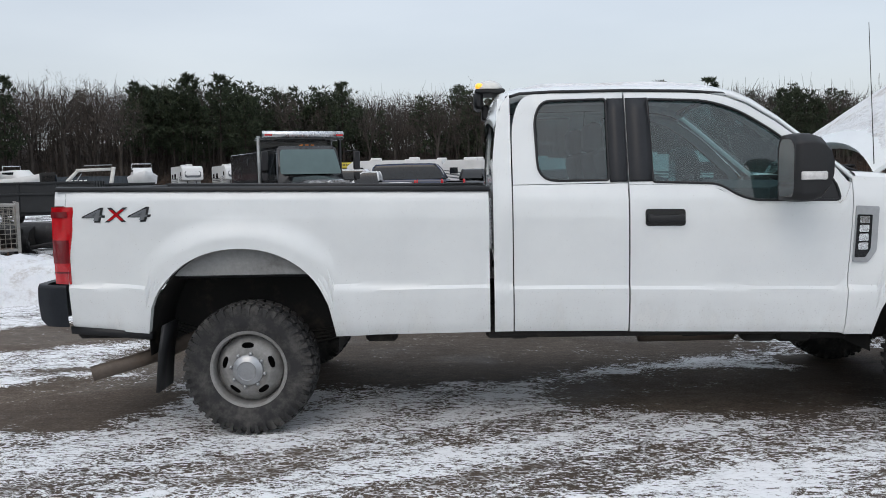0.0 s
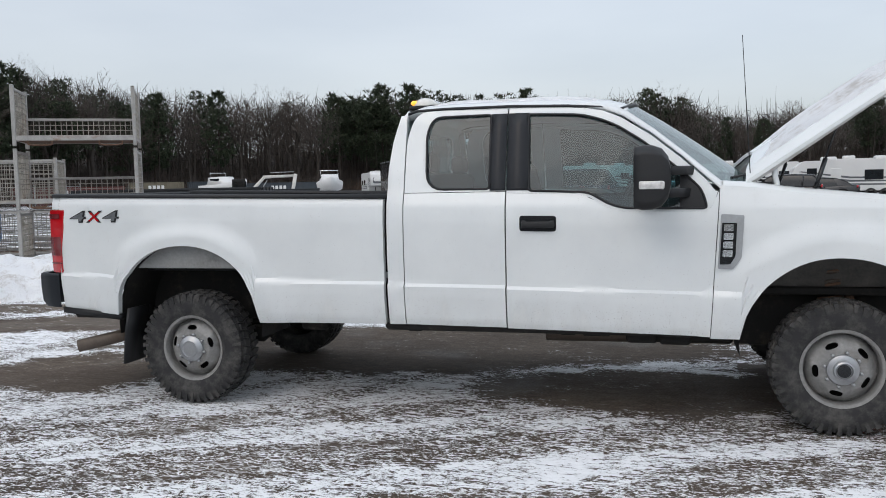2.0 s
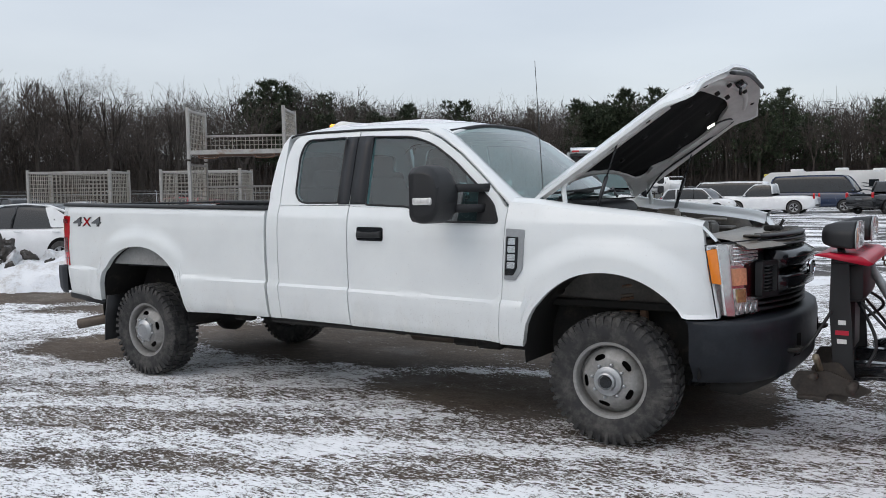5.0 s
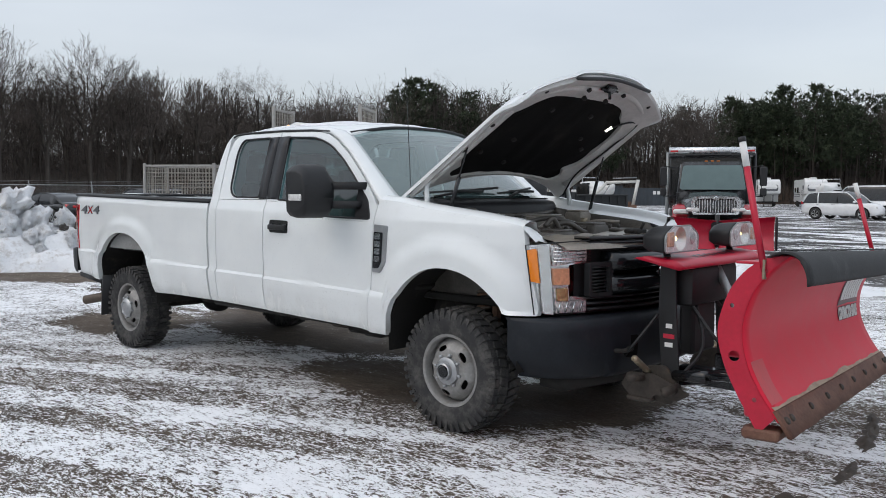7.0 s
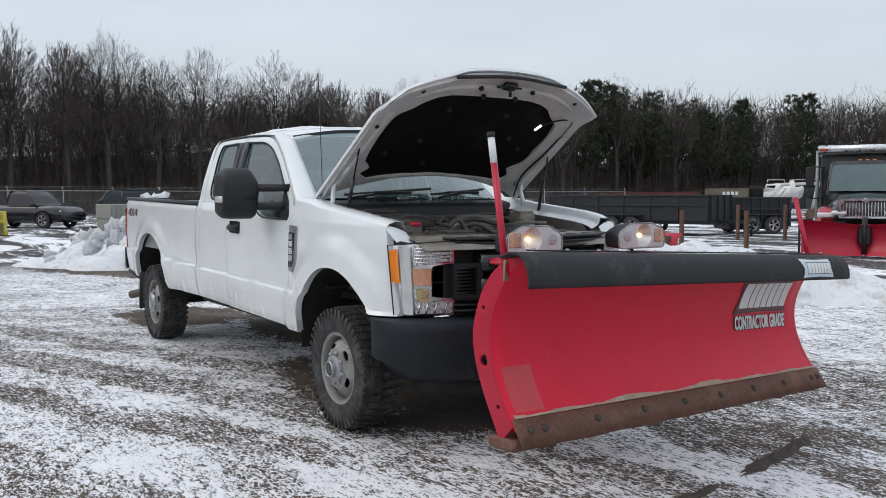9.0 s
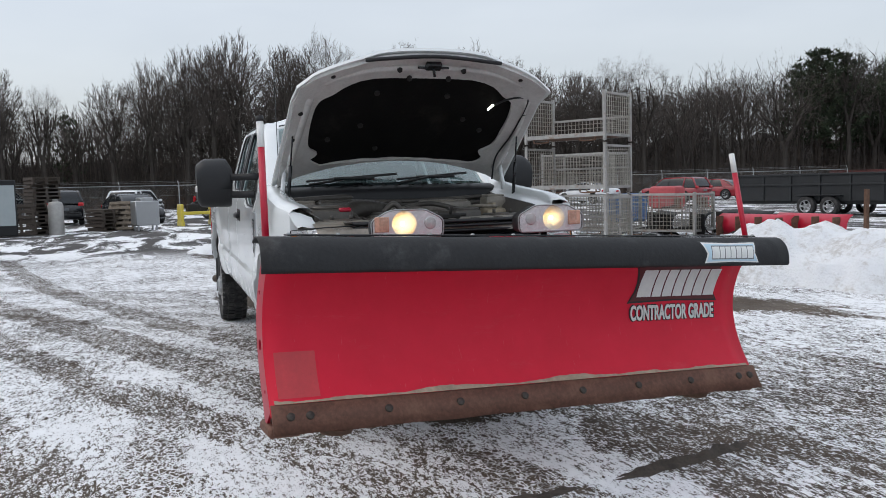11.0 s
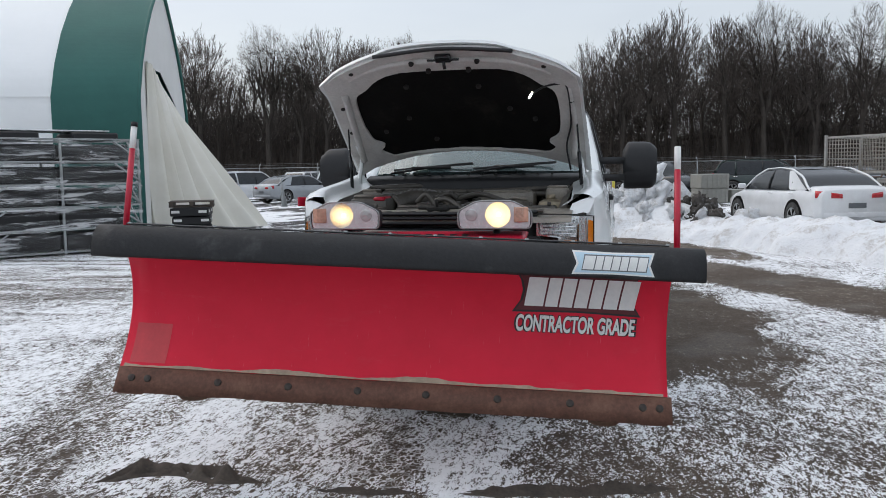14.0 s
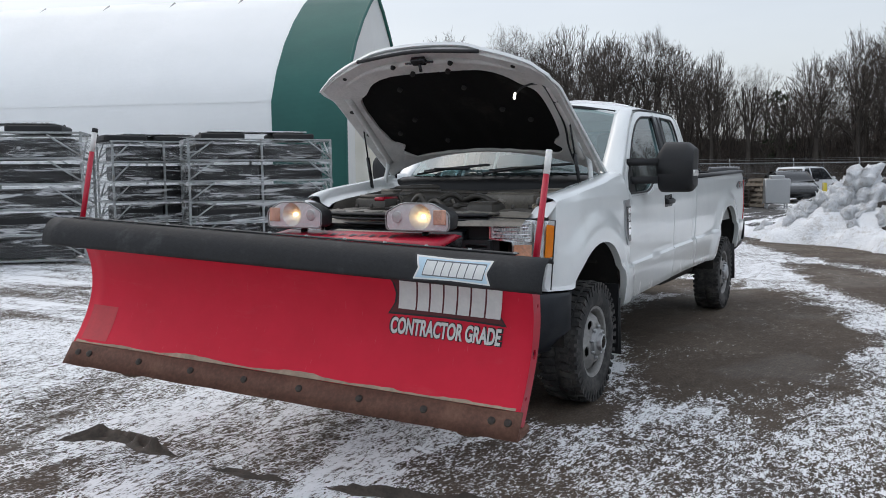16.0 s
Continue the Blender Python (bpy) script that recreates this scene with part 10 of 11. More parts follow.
for s in SIDES:
    bm = bmesh.new()
    arc = [(0.85 + 0.62 * math.cos(t), 0.52 + 0.66 * math.sin(t)) for t in np.linspace(0.1, math.pi - 0.1, 13)]
    loft(bm, [[(x, s * 0.72, z + 0.03) for x, z in arc], [(x, s * 1.0, z + 0.04) for x, z in arc], [(x, s * 1.12, z - 0.02) for x, z in arc], [(x, s * 1.13, z - 0.10) for x, z in arc]], closed=False)
    part("fender", bm, DT_RED if s else DT_BLACK, DT, "red fender")
    bm = bmesh.new()
    box(bm, (1.48, s * 0.90, 1.00), (0.16, 0.42, 0.13), 0.03)
    part("head_lamp", bm, WHITE_LENS, DT)
    bm = bmesh.new()
    box(bm, (1.62, s * 0.60, 1.06), (0.10, 0.36, 0.12), 0.04)
    part("plow_lamp", bm, WHITE_LENS, DT)
    bm = bmesh.new()
    box(bm, (0.15, s * 1.38, 2.0), (0.10, 0.20, 0.55), 0.03)
    box(bm, (0.15, s * 1.38, 1.55), (0.10, 0.18, 0.22), 0.03)
    rod(bm, (0.05, s * 1.0, 2.25), (0.15, s * 1.38, 2.30), 0.018, n=6)
    rod(bm, (0.05, s * 1.0, 1.45), (0.15, s * 1.38, 1.42), 0.018, n=6)
    part("mirror", bm, BLACK, DT)
    bm = bmesh.new()
    rod(bm, (-0.9, s * 1.25, 0.8), (-0.9, s * 1.25, 2.75), 0.05, n=8)
    part("exhaust_stack", bm, BLACK if s > 0 else GALV, DT)
    if (0.50,) not in WHEELS:
        WHEELS[(0.50,)] = car_wheel(0.50, 0.28)
    for x in (0.85, -2.9, -4.1):
        wh = share("wheel", WHEELS[(0.50,)][0], DT, Matrix.Translation((x, s * 0.98, 0.50)) @ Matrix.Rotation(0 if s > 0 else math.pi, 4, "Z"))
        share("rim", WHEELS[(0.50,)][1], wh)
bm = bmesh.new()
plate(bm, rounded([(-0.60, 0.93), (-0.66, 1.25), (-0.58, 1.42), (0.58, 1.42), (0.66, 1.25), (0.60, 0.93)], 0.05, 3), [rounded([(-0.52, 0.98), (-0.55, 1.25), (-0.48, 1.36), (0.48, 1.36), (0.55, 1.25), (0.52, 0.98)], 0.04, 3)], lambda y, z: Vector((1.66, y, z)), (-0.06, 0, 0))
gr = part("grille", bm, CHROME, DT, "chrome grille frame")
bm = bmesh.new()
box(bm, (1.60, 0, 1.17), (0.02, 1.05, 0.38), 0.0)
part("grille_back", bm, LINER, gr)
for k in range(15):
    bm = bmesh.new()
    box(bm, (1.64, -0.49 + 0.07 * k, 1.17), (0.03, 0.022, 0.36), 0.004)
    part("grille_bar", bm, CHROME, gr)
bm = bmesh.new()
box(bm, (1.70, 0, 1.37), (0.02, 0.11, 0.11), 0.01, Matrix.Translation((1.70, 0, 1.37)) @ Matrix.Rotation(radians(45), 4, "X") @ Matrix.Translation((-1.70, 0, -1.37)))
part("grille_mark", bm, CHROME, gr)
for s in SIDES:
    bm = bmesh.new()
    box(bm, (-3.0, s * 1.16, 1.72), (3.4, 0.08, 1.15), 0.02)
    part("body_side", bm, DT_BLACK, DT)
bm = bmesh.new()
box(bm, (-1.42, 0, 1.85), (0.08, 2.36, 1.6), 0.02)
box(bm, (-4.7, 0, 1.6), (0.08, 2.36, 1.2), 0.02)
box(bm, (-3.0, 0, 1.15), (3.4, 2.3, 0.10), 0.02)
part("body_wall", bm, DT_BLACK, DT)
bm = bmesh.new()
box(bm, (-0.95, 0, 2.66), (0.95, 2.46, 0.08), 0.02)
part("cab_guard", bm, DT_BLACK, DT)
bm = bmesh.new()
rod(bm, (-0.52, -1.22, 2.78), (-0.52, 1.22, 2.78), 0.10, n=14)
part("tarp_roller", bm, plain("bright_aluminium", (0.72, 0.73, 0.74), 0.28, metal=0.9, vary=0.1), DT, "bright rolled tarp housing")
for s in SIDES:
    bm = bmesh.new()
    box(bm, (-0.43, s * 1.08, 2.76), (0.04, 0.22, 0.06), 0.01)
    part("tarp_lamp", bm, RED_LENS, DT)
bm = bmesh.new()
box(bm, (-1.8, 0, 0.72), (6.4, 0.9, 0.26), 0.02)
box(bm, (1.65, 0, 0.62), (0.3, 2.2, 0.30), 0.04)
part("chassis", bm, DARK, DT)
for s in SIDES:
    bm = bmesh.new()
    prof = [tuple(p[:2]) for p in bend([(0.0, 0.05, 0), (-0.14, 0.25, 0), (-0.18, 0.50, 0), (-0.10, 0.78, 0), (0.05, 0.92, 0)], 4)]
    rows = []
    for t in np.linspace(0, 1, 10):
        y = s * (0.03 + 1.35 * t)
        rows.append([(2.45 + 0.35 * t + x, y, z * (0.86 + 0.14 * t)) for x, z in prof])
    loft(bm, rows, closed=False)
    ext = bmesh.ops.extrude_face_region(bm, geom=bm.faces[:])
    for v in ext["geom"]:
        if isinstance(v, bmesh.types.BMVert):
            v.co.x -= 0.03
    part("v_plow_wing", bm, RED_STEEL, DT, "red plow wing")
    bm = bmesh.new()
    box(bm, (2.80, s * 1.42, 0.48), (0.26, 0.04, 0.86), 0.02)
    part("wing_end", bm, RUBBER, DT)
bm = bmesh.new()
box(bm, (2.2, 0, 0.55), (0.5, 0.30, 0.5), 0.04)
rod(bm, (2.42, 0, 0.1), (2.42, 0, 0.95), 0.06)
part("plow_hinge", bm, BLACK, DT)

# ---- campers, boats, trucks along the far side ----
RVW = plain("camper_fibreglass", (0.70, 0.70, 0.69), 0.35, vary=0.10, scale=1.0)
RV_GRAPH = plain("grey_camper_graphics", (0.10, 0.105, 0.115), 0.35, vary=0.2, scale=1.0)
RV_TAN = plain("tan_camper_fibreglass", (0.55, 0.52, 0.45), 0.4, vary=0.10, scale=1.0)


def camper(m, L=8.5, H=3.2, mat=None, nose="fifth", label="white camper trailer with grey stripes and dark windows"):
    mat = mat or RVW
    c = thing("camper_trailer", label, "camper", m, "campers along the far side")
    W = 1.22
    bm = bmesh.new()
    if nose == "fifth":
        side = [(-L / 2, 0.55), (-L / 2, H - 0.10), (-L / 2 + 0.12, H), (L / 2 - 0.9, H + 0.02), (L / 2 - 0.25, H - 0.25), (L / 2, H - 0.9), (L / 2 - 0.08, 1.55), (L / 2 - 1.9, 1.45), (L / 2 - 2.1, 0.60)]
    else:
        side = [(-L / 2, 0.55), (-L / 2, H - 0.10), (-L / 2 + 0.12, H), (L / 2 - 0.8, H), (L / 2 - 0.2, H - 0.45), (L / 2, H - 1.3), (L / 2 - 0.05, 0.7), (L / 2 - 0.2, 0.55)]
    side = rounded(side, 0.12, 3)
    plate(bm, side, (), lambda x, z: Vector((x, -W, z)), (0, 2 * W, 0))
    bmesh.ops.bevel(bm, geom=[e for e in bm.edges if len(e.link_faces) == 2 and e.calc_face_angle(0) > 1.2 and abs(abs(e.verts[0].co.y) - W) < 0.01 and abs(abs(e.verts[1].co.y) - W) < 0.01], offset=0.05, segments=2, affect="EDGES")
    part("shell", bm, mat, c, smooth=30)
    for s in SIDES:
        for x0, w, z, h in ((-L * 0.36, 0.9, H * 0.62, 0.55), (-L * 0.12, 1.1, H * 0.62, 0.65), (L * 0.16, 0.62, H * 0.45, 1.75), (L * 0.34, 0.6, H * 0.72, 0.45)):
            bm = bmesh.new()
            box(bm, (x0, s * (W + 0.008), z), (w, 0.03, h), 0.02)
            part("window", bm, CAR_GLASS if h < 1 else RVW, c)
        for k in range(3):
            bm = bmesh.new()
            z = H * 0.40 + 0.22 * k
            plate(bm, [(-L * 0.48, z - 0.06), (L * 0.05, z + 0.02), (L * 0.42, z + 0.42), (L * 0.44, z + 0.38), (L * 0.06, z - 0.10), (-L * 0.48, z - 0.11)], (), lambda x, zz: Vector((x, s * (W + 0.006), zz)))
            part("stripe", bm, RV_GRAPH, c)
        for x in (-L * 0.10, -L * 0.10 - 0.85):
            if (0.36,) not in WHEELS:
                WHEELS[(0.36,)] = car_wheel(0.36)
            share("wheel", WHEELS[(0.36,)][0], c, Matrix.Translation((x, s * (W - 0.06), 0.36)))
    bm = bmesh.new()
    if nose == "fifth":
        plate(bm, rounded([(-0.95, H - 1.35), (-0.95, H - 0.60), (0.95, H - 0.60), (0.95, H - 1.35)], 0.25, 3), (), lambda y, z: Vector((L / 2 + 0.02 - max(0, (z - (H - 0.9))) * 0.45, y, z)), (-0.03, 0, 0))
        part("nose_cap", bm, RV_GRAPH, c)
    else:
        box(bm, (L / 2 - 0.03, 0, H * 0.5), (0.04, 1.3, 0.5), 0.02)
        part("nose_window", bm, CAR_GLASS, c)
    for x in (-L * 0.2, L * 0.2):
        bm = bmesh.new()
        box(bm, (x, 0, H + 0.13), (0.95, 0.75, 0.26), 0.09, seg=2)
        part("roof_unit", bm, RVW, c)
    bm = bmesh.new()
    box(bm, (0, 0, 0.48), (L - 0.6, 1.6, 0.16), 0.02)
    rod(bm, (L / 2 - 0.9, 0.5, 0.0), (L / 2 - 0.9, 0.5, 1.4), 0.05)
    rod(bm, (L / 2 - 0.9, -0.5, 0.0), (L / 2 - 0.9, -0.5, 1.4), 0.05)
    part("chassis", bm, DARK, c)
    return c


RV1 = camper(pose(-33.0, 97.5, 0, 0, 0, -62))
copy_thing(RV1, pose(-28.2, 99.0, 0, 0, 0, -62))
RV2 = camper(pose(-6.0, 80.0, 0, 0, 0, 178), 9.0, 2.95, nose="travel", label="long white travel trailer with grey swooshes")
copy_thing(RV2, pose(1.0, 76.5, 0, 0, 0, 176))
copy_thing(RV2, pose(-5.0, 72.0, 0, 0, 0, 174))
copy_thing(RV2, pose(11.0, 78.0, 0, 0, 0, 170))
copy_thing(RV2, pose(20.0, 70.0, 0, 0, 0, 172))
RV3 = camper(pose(3.4, 57.0, 0, 0, 0, 174), 8.0, 2.55, nose="travel", label="grey-white travel trailer with dark windows")
copy_thing(RV3, pose(15.5, 54.5, 0, 0, 0, 176))
camper(pose(-5.0, 84.0, 0, 0, 0, 172), 7.5, 2.5, RV_TAN, "travel", "tan travel trailer parked in the row")


def boat(m):
    b = thing("motor_boat", "white cabin boat on a trailer", "boat", m, "boats on trailers")
    bm = bmesh.new()
    rings = []
    for x, w, z0, z1 in ((-3.0, 1.1, 0.95, 1.85), (-1.5, 1.2, 0.80, 1.88), (0.5, 1.18, 0.78, 1.95), (2.0, 0.9, 0.95, 2.10), (3.0, 0.45, 1.35, 2.25), (3.5, 0.08, 1.9, 2.35)):
        rings.append([(x, -w, z1), (x, -w * 0.92, z0 + (z1 - z0) * 0.45), (x, 0, z0), (x, w * 0.92, z0 + (z1 - z0) * 0.45), (x, w, z1), (x, 0, z1 + 0.05)])
    loft(bm, rings)
    part("hull", bm, RVW, b, smooth=40)
    bm = bmesh.new()
    loft(bm, [[(x, -w, 1.9), (x - d, -w * 0.8, z), (x - d, w * 0.8, z), (x, w, 1.9)] for x, w, z, d in ((-1.6, 0.95, 2.6, 0.0), (0.4, 0.9, 2.65, 0.2), (1.3, 0.7, 2.15, 0.2))])
    part("cabin", bm, RVW, b)
    bm = bmesh.new()
    box(bm, (-0.5, 0, 2.35), (1.6, 1.66, 0.26), 0.04)
    part("cabin_window", bm, CAR_GLASS, b)
    bm = bmesh.new()
    tube(bm, [(-1.2, -0.8, 2.6), (-1.2, -0.8, 3.0), (-1.2, 0.8, 3.0), (-1.2, 0.8, 2.6)], 0.03, 6)
    part("rail", bm, CHROME, b)
    bm = bmesh.new()
    box(bm, (0, 0, 0.62), (5.5, 1.0, 0.12), 0.02)
    for y in (-0.9, 0.9):
        revolve(bm, [(0.0001, -0.1), (0.33, -0.1), (0.33, 0.1), (0.0001, 0.1)], 16, "y", Matrix.Translation((-0.8, y, 0.33)))
    part("boat_trailer", bm, DARK, b)
    return b


B1 = boat(pose(-26.0, 65.0, 0, 0, 0, -66))
copy_thing(B1, pose(-36.0, 64.0, 0, 0, 0, -30))
copy_thing(B1, pose(-20.5, 82.0, 0, 0, 0, -80))

# yellow box trucks
YELLOW = gloss("yellow_paint", (0.62, 0.50, 0.05), 0.4)
for k, (x, y) in enumerate(((-13.4, 98.0), (-10.0, 99.5))):
    t = thing("box_truck", "yellow box truck facing the lot", "truck", pose(x, y, 0, 0, 0, -78), "yellow box trucks")
    bm = bmesh.new()
    box(bm, (-2.2, 0, 2.05), (5.0, 2.4, 2.5), 0.05)
    part("cargo_box", bm, YELLOW, t)
    bm = bmesh.new()
    box(bm, (0.65, 0, 2.95), (0.9, 2.3, 0.65), 0.06)
    part("over_cab_box", bm, YELLOW, t)
    bm = bmesh.new()
    for q in range(6):
        box(bm, (1.105, -0.75 + 0.3 * q, 3.0), (0.01, 0.2, 0.16), 0.0)
    part("dark_bar", bm, DECAL_BLACK, t)
    bm = bmesh.new()
    loft(bm, [[(x1, -1.0, 0.6), (x1, -1.0, z), (x1, 1.0, z), (x1, 1.0, 0.6)] for x1, z in ((0.3, 2.5), (1.1, 2.4), (1.45, 1.65), (2.5, 1.45), (2.65, 0.9))])
    part("cab", bm, YELLOW, t)
    bm = bmesh.new()
    plate(bm, [(-0.85, 1.7), (-0.8, 2.3), (0.8, 2.3), (0.85, 1.7)], (), lambda yy, z: Vector((1.47 - (z - 1.65) * 0.46, yy, z)))
    part("windshield", bm, CAR_GLASS, t)
    bm = bmesh.new()
    box(bm, (2.66, 0, 1.05), (0.06, 1.2, 0.4), 0.02)
    part("grille", bm, BLACK, t)
    for s in SIDES:
        for xw in (1.9, -3.4):
            share("wheel", WHEELS[(0.50,)][0], t, Matrix.Translation((xw, s * 0.95, 0.50)))

# white excavator with folded arm
EX = thing("excavator", "white excavator with its arm folded, parked beyond the trailers", "excavator", pose(-21.4, 39.1, 0, 0, 0, 33) @ Matrix.Diagonal((0.85, 0.85, 0.85, 1)))
EXW = plain("chipped_white_paint", (0.62, 0.61, 0.57), 0.5, vary=0.2, scale=4, dirt=((0.20, 0.13, 0.08), 0.5))
bm = bmesh.new()
box(bm, (0, 0, 1.1), (1.8, 1.5, 0.9), 0.1, seg=2)
box(bm, (0.25, 0.35, 1.95), (0.9, 0.7, 1.0), 0.08, seg=2)
part("house", bm, DARK, EX)
bm = bmesh.new()
box(bm, (0.30, 0.36, 2.0), (0.92, 0.72, 0.6), 0.04)
part("cab_glass", bm, CAR_GLASS, EX)
for s in SIDES:
    bm = bmesh.new()
    loft(bm, [[(x, s * 0.55, z), (x, s * 0.85, z)] for x, z in [(1.0 * math.cos(t) * 1.2, 0.32 + 0.30 * math.sin(t)) for t in np.linspace(0, math.tau, 22)]], closed=False)
    part("track", bm, DARK, EX)
for a, b, r, nm in (((0.8, -0.1, 1.3), (2.0, -0.1, 2.55), 0.16, "boom"), ((1.9, -0.1, 2.55), (4.2, -0.1, 2.62), 0.15, "boom"), ((4.2, -0.1, 2.75), (3.85, -0.1, 0.9), 0.17, "dipper"), ((1.6, -0.1, 1.4), (2.2, -0.1, 2.35), 0.05, "ram"), ((2.4, -0.1, 2.85), (4.1, -0.1, 2.9), 0.05, "ram")):
    bm = bmesh.new()
    rod(bm, a, b, r, r * 0.85, 4)
    part(nm, bm, EXW if nm != "ram" else GALV, EX)
bm = bmesh.new()
plate(bm, [(3.6, 0.9), (4.1, 0.95), (4.1, 0.3), (3.5, 0.25), (3.35, 0.5)], (), lambda x, z: Vector((x, -0.45, z)), (0, 0.7, 0))
part("bucket", bm, RUST, EX)

# ---- scrap and stores along the west side ----
cool = thing("drinks_cooler", "tall red and black glass-door drinks cooler by stacked pallets", "cooler", pose(-23.9, -6.75, 0, 0, 0, 14))
bm = bmesh.new()
box(bm, (0, 0, 1.05), (0.75, 0.95, 2.0), 0.03)
part("cabinet", bm, BLACK, cool)
bm = bmesh.new()
plate(bm, [(-0.42, 0.42), (-0.42, 1.86), (0.42, 1.86), (0.42, 0.42)], (), lambda y, z: Vector((0.392, y, z)), (0.01, 0, 0))
part("glass_door", bm, plain("milky_door_glass", (0.42, 0.47, 0.48), 0.15, vary=0.1, scale=2), cool)
bm = bmesh.new()
box(bm, (0.0, -0.485, 1.05), (0.76, 0.02, 2.0), 0.0)
box(bm, (0.40, -0.40, 1.05), (0.02, 0.15, 2.0), 0.0)
red_side = part("side_panel", bm, RED_STEEL, cool, "red side panel with a pale swoosh")
bm = bmesh.new()
tube(bm, bend([(0.05, -0.50, 0.75), (0.0, -0.50, 1.0), (0.10, -0.50, 1.3), (0.0, -0.50, 1.55)], 5), 0.05, 5)
part("swoosh", bm, WHITE_VINYL, red_side)


def pallet_stack(x, y, n, deg, mat=None):
    p0 = None
    rg = random.Random(n)
    for k in range(n):
        m = pose(x + rg.uniform(-0.05, 0.05), y + rg.uniform(-0.05, 0.05), 0.145 * k, 0, 0, deg + rg.uniform(-4, 4))
        p0 = copy_thing(p0, m) if p0 else pallet(m, mat, "stacked pallets by the fence")


pallet_stack(-25.0, -8.0, 14, 10)
pallet_stack(-25.9, -5.6, 15, 20, WOOD_DARK)
pallet_stack(-26.6, -3.4, 6, 35, WOOD_DARK)
bm = bmesh.new()
revolve(bm, [(0.0001, 0.0), (0.26, 0.0), (0.27, 0.03), (0.27, 1.10), (0.22, 1.20), (0.10, 1.24), (0.10, 1.32), (0.0001, 1.32)], 20, "z")
solid("steel_tank", bm, plain("dull_steel_tank", (0.42, 0.41, 0.39), 0.45, metal=0.5, vary=0.2), "upright dull steel tank by the pallets", "tank", pose(-24.3, -5.0, 0))
bm = bmesh.new()
box(bm, (0, 0, 0.68), (0.8, 0.9, 0.95), 0.03)
box(bm, (0, 0, 1.2), (0.7, 0.5, 0.18), 0.03)
for sx in (-0.3, 0.3):
    for sy in (-0.35, 0.35):
        box(bm, (sx, sy, 0.1), (0.06, 0.06, 0.2), 0.0)
solid("metal_cabinet", bm, SILVER, "grey metal cabinet on legs among scrap", "cabinet", pose(-25.2, -1.9, 0, 0, 0, 15))
for k, (x, y, deg, tilt) in enumerate(((-25.0, -6.3, 20, 75), (-26.2, -2.6, -35, 68), (-26.8, -2.9, -30, 62))):
    p = pallet(pose(x, y, 0.55, 0, tilt, deg), WOOD if k else WOOD_DARK, "leaning pallets")
for k, (x, y, sx, sy, sz) in enumerate(((-27.0, 4.9, 1.0, 1.2, 0.62), (-27.0, 4.9, 1.05, 1.25, 0.60), (-27.6, 6.2, 1.0, 1.2, 0.55))):
    tote = thing("grey_tote", "grey ribbed plastic tote in a stack", "tote", pose(x, y, 0.62 if k == 1 else 0.0, 0, 0, 20), "grey totes")
    bm = bmesh.new()
    box(bm, (0, 0, sz / 2), (sx, sy, sz), 0.03)
    tote_grey = plain("grey_plastic_tote", (0.30, 0.295, 0.265), 0.6, vary=0.2) if k == 0 else tote_grey
    part("shell", bm, tote_grey, tote)
    for q in range(6):
        bm = bmesh.new()
        box(bm, (sx / 2 + 0.01, -sy / 2 + 0.1 + q * sy / 6, sz / 2), (0.03, 0.05, sz * 0.9), 0.0)
        part("rib", bm, tote_grey, tote)
yb = thing("yellow_machine", "yellow steel machine with a dark engine among scrap", "machine", pose(-28.4, 0.2, 0, 0, 0, 10))
bm = bmesh.new()
box(bm, (0, 0, 0.55), (0.9, 1.5, 0.14), 0.02)
for sy in (-0.68, 0.68):
    box(bm, (0, sy, 0.5), (0.8, 0.12, 0.9), 0.02)
    box(bm, (0, sy, 0.1), (1.0, 0.14, 0.2), 0.02)
part("frame", bm, YELLOW, yb)
bm = bmesh.new()
box(bm, (0, 0, 0.75), (0.6, 0.8, 0.4), 0.06)
rod(bm, (0, 0, 0.9), (0, 0.2, 1.15), 0.08)
part("engine", bm, DARK, yb)
rp = thing("spare_snow_plow", "long red and rust plow frame lying on snow", "snow plow", pose(-25.2, -11.2, 0, 0, 0, 76))
bm = bmesh.new()
box(bm, (0, 0, 0.24), (3.1, 0.10, 0.36), 0.01)
for x in np.linspace(-1.45, 1.45, 5):
    box(bm, (float(x), -0.2, 0.28), (0.10, 0.5, 0.40), 0.01)
part("beam", bm, RED_STEEL, rp)
bm = bmesh.new()
box(bm, (-0.4, 0.08, 0.18), (1.0, 0.08, 0.24), 0.01)
box(bm, (1.1, 0.08, 0.18), (0.9, 0.08, 0.24), 0.01)
part("rusty_patch", bm, TAN, rp)
bm = bmesh.new()
loft(bm, [[(x, 0.3, 0), (x + 0.3, 0.35, 0), (x + 0.1, 0.2, z)] for x, z in ((-1.9, 1.3), (-1.85, 1.3))])
solid("bent_sheet", bm, GALV, "bent pale metal sheet standing by the plow frame", "metal sheet", pose(-26.0, -12.6, 0, 0, 0, 70))
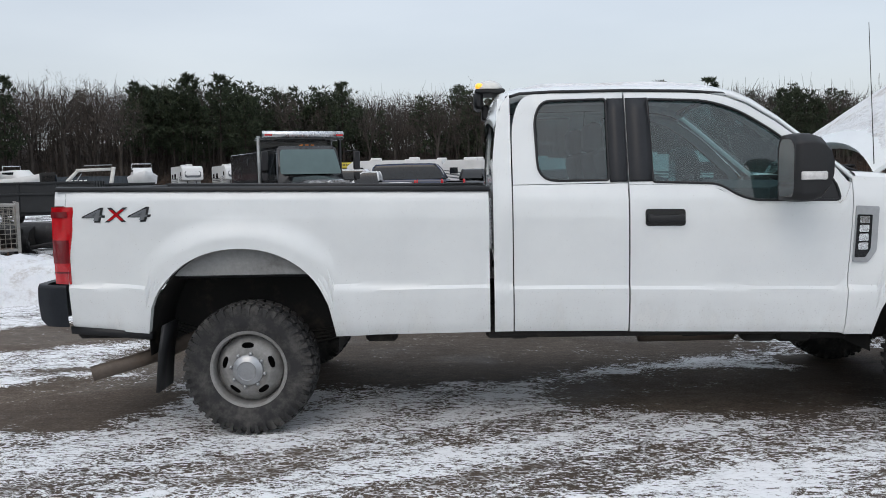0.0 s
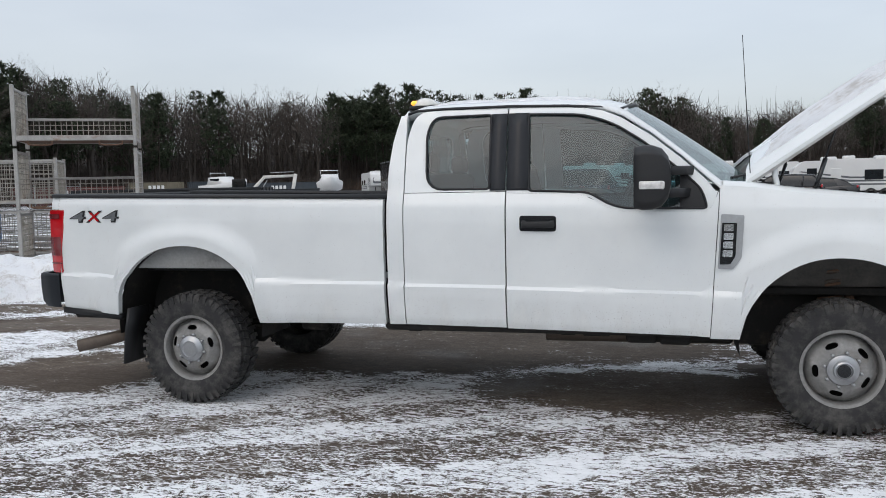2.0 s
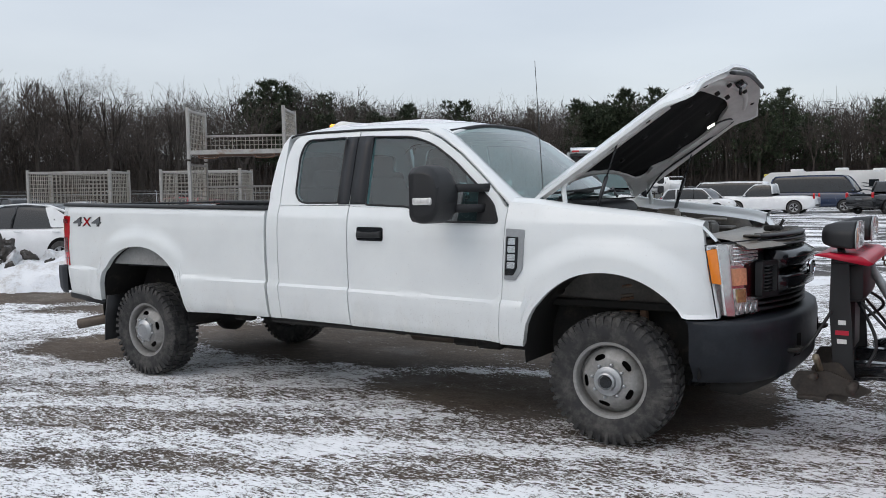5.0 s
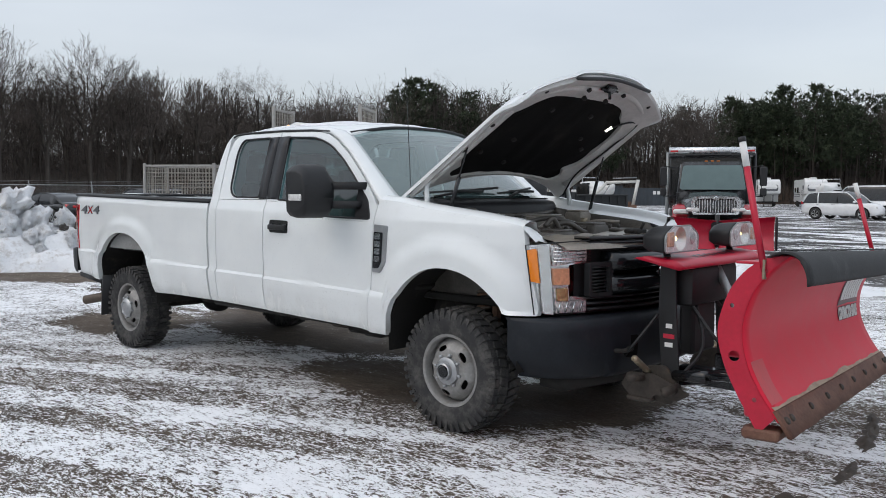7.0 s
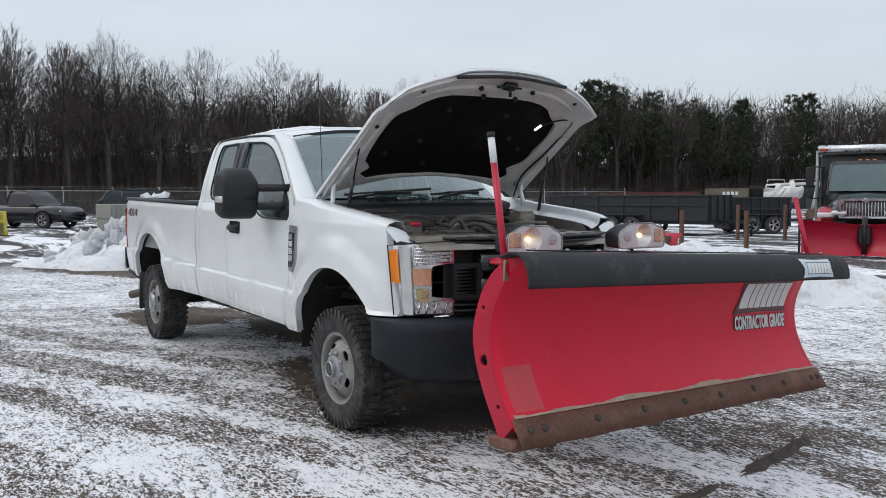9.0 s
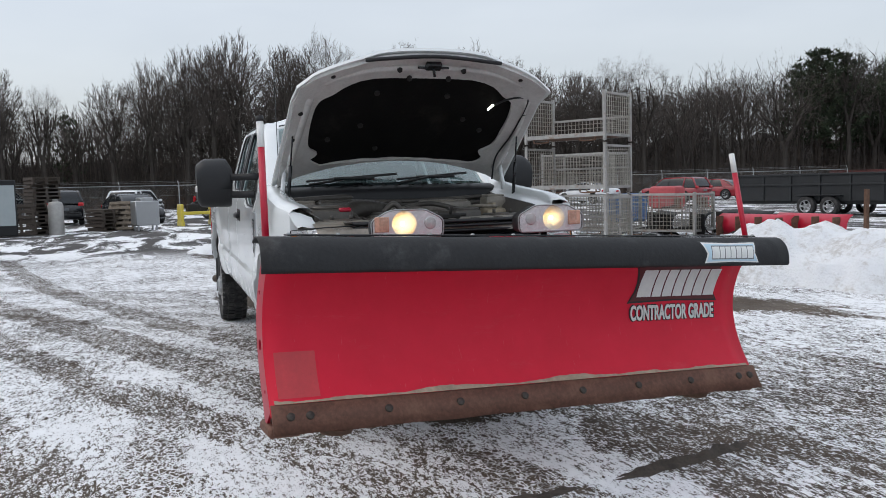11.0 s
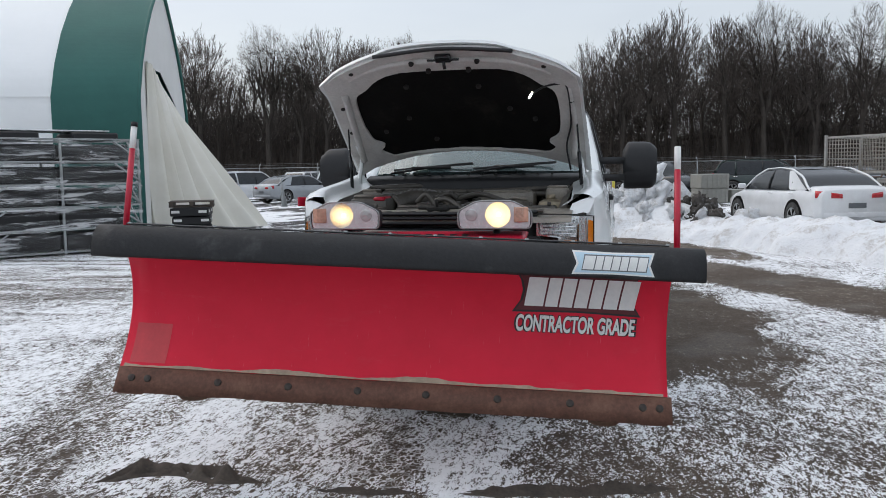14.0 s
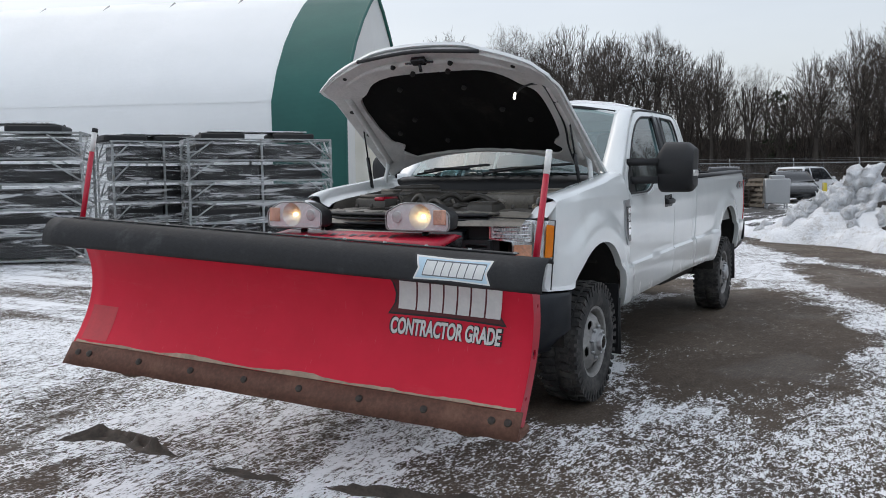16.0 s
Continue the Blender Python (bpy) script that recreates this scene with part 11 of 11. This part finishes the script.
# junk blades, tubs and scrap north of the snow bank
for k, (x, y, deg) in enumerate(((-9.3, 11.3, 70), (-8.6, 12.0, 60), (-8.0, 12.8, 85), (-24.5, 22.5, 60), (-26.0, 25.0, 66), (-6.0, 11.4, 95), (-5.2, 12.3, 90))):
    b = thing("spare_plow_blade", "spare plow blade lying on the ground", "plow blade", pose(x, y, 0, 0, 0, deg), "spare plow blades")
    bm = bmesh.new()
    prof = [tuple(p[:2]) for p in bend([(0.0, 0.04, 0), (-0.16, 0.16, 0), (-0.22, 0.34, 0), (-0.16, 0.52, 0), (-0.02, 0.62, 0)], 3)]
    loft(bm, [[(x1, y1, z1) for x1, z1 in prof] + [(x1 - 0.02, y1, z1) for x1, z1 in prof[::-1]] for y1 in np.linspace(-1.1, 1.1, 6)])
    part("blade", bm, RED_STEEL if k > 2 else RUBBER, b, smooth=30)
    for y1 in (-0.9, -0.3, 0.3, 0.9):
        bm = bmesh.new()
        box(bm, (-0.30, y1, 0.32), (0.20, 0.03, 0.50), 0.005)
        part("rib", bm, RUST if k > 2 else DARK, b)
    bm = bmesh.new()
    rod(bm, (-0.3, -0.4, 0.2), (-1.0, 0, 0.12), 0.05, n=6)
    rod(bm, (-0.3, 0.4, 0.2), (-1.0, 0, 0.12), 0.05, n=6)
    part("a_frame", bm, DARK, b)
bm = bmesh.new()
box(bm, (0, 0, 0.5), (1.1, 1.1, 1.0), 0.08)
solid("blue_bin", bm, plain("blue_plastic", (0.03, 0.12, 0.30), 0.5, vary=0.2), "blue plastic bin beyond the crates", "bin", pose(-16.6, 14.5, 0, 0, 0, 30))
bm = bmesh.new()
box(bm, (0, 0, 0.6), (1.5, 1.3, 1.1), 0.2, seg=2)
solid("red_cover", bm, plain("faded_red_cover", (0.45, 0.07, 0.08), 0.6, vary=0.2), "faded red covered load beyond the crates", "covered load", pose(-26.6, 23.0, 0, 0, 0, 30))
for x, y, hgt in ((-6.4, 15.0, 1.1), (-5.2, 16.2, 1.1), (-9.0, 21.0, 1.2), (-8.2, 22.5, 1.2)):
    bm = bmesh.new()
    box(bm, (0, 0, hgt / 2), (0.10, 0.10, hgt), 0.01)
    solid("steel_post", bm, RUST, "rusty steel post standing on the lot", "post", pose(x, y, 0), "steel posts")
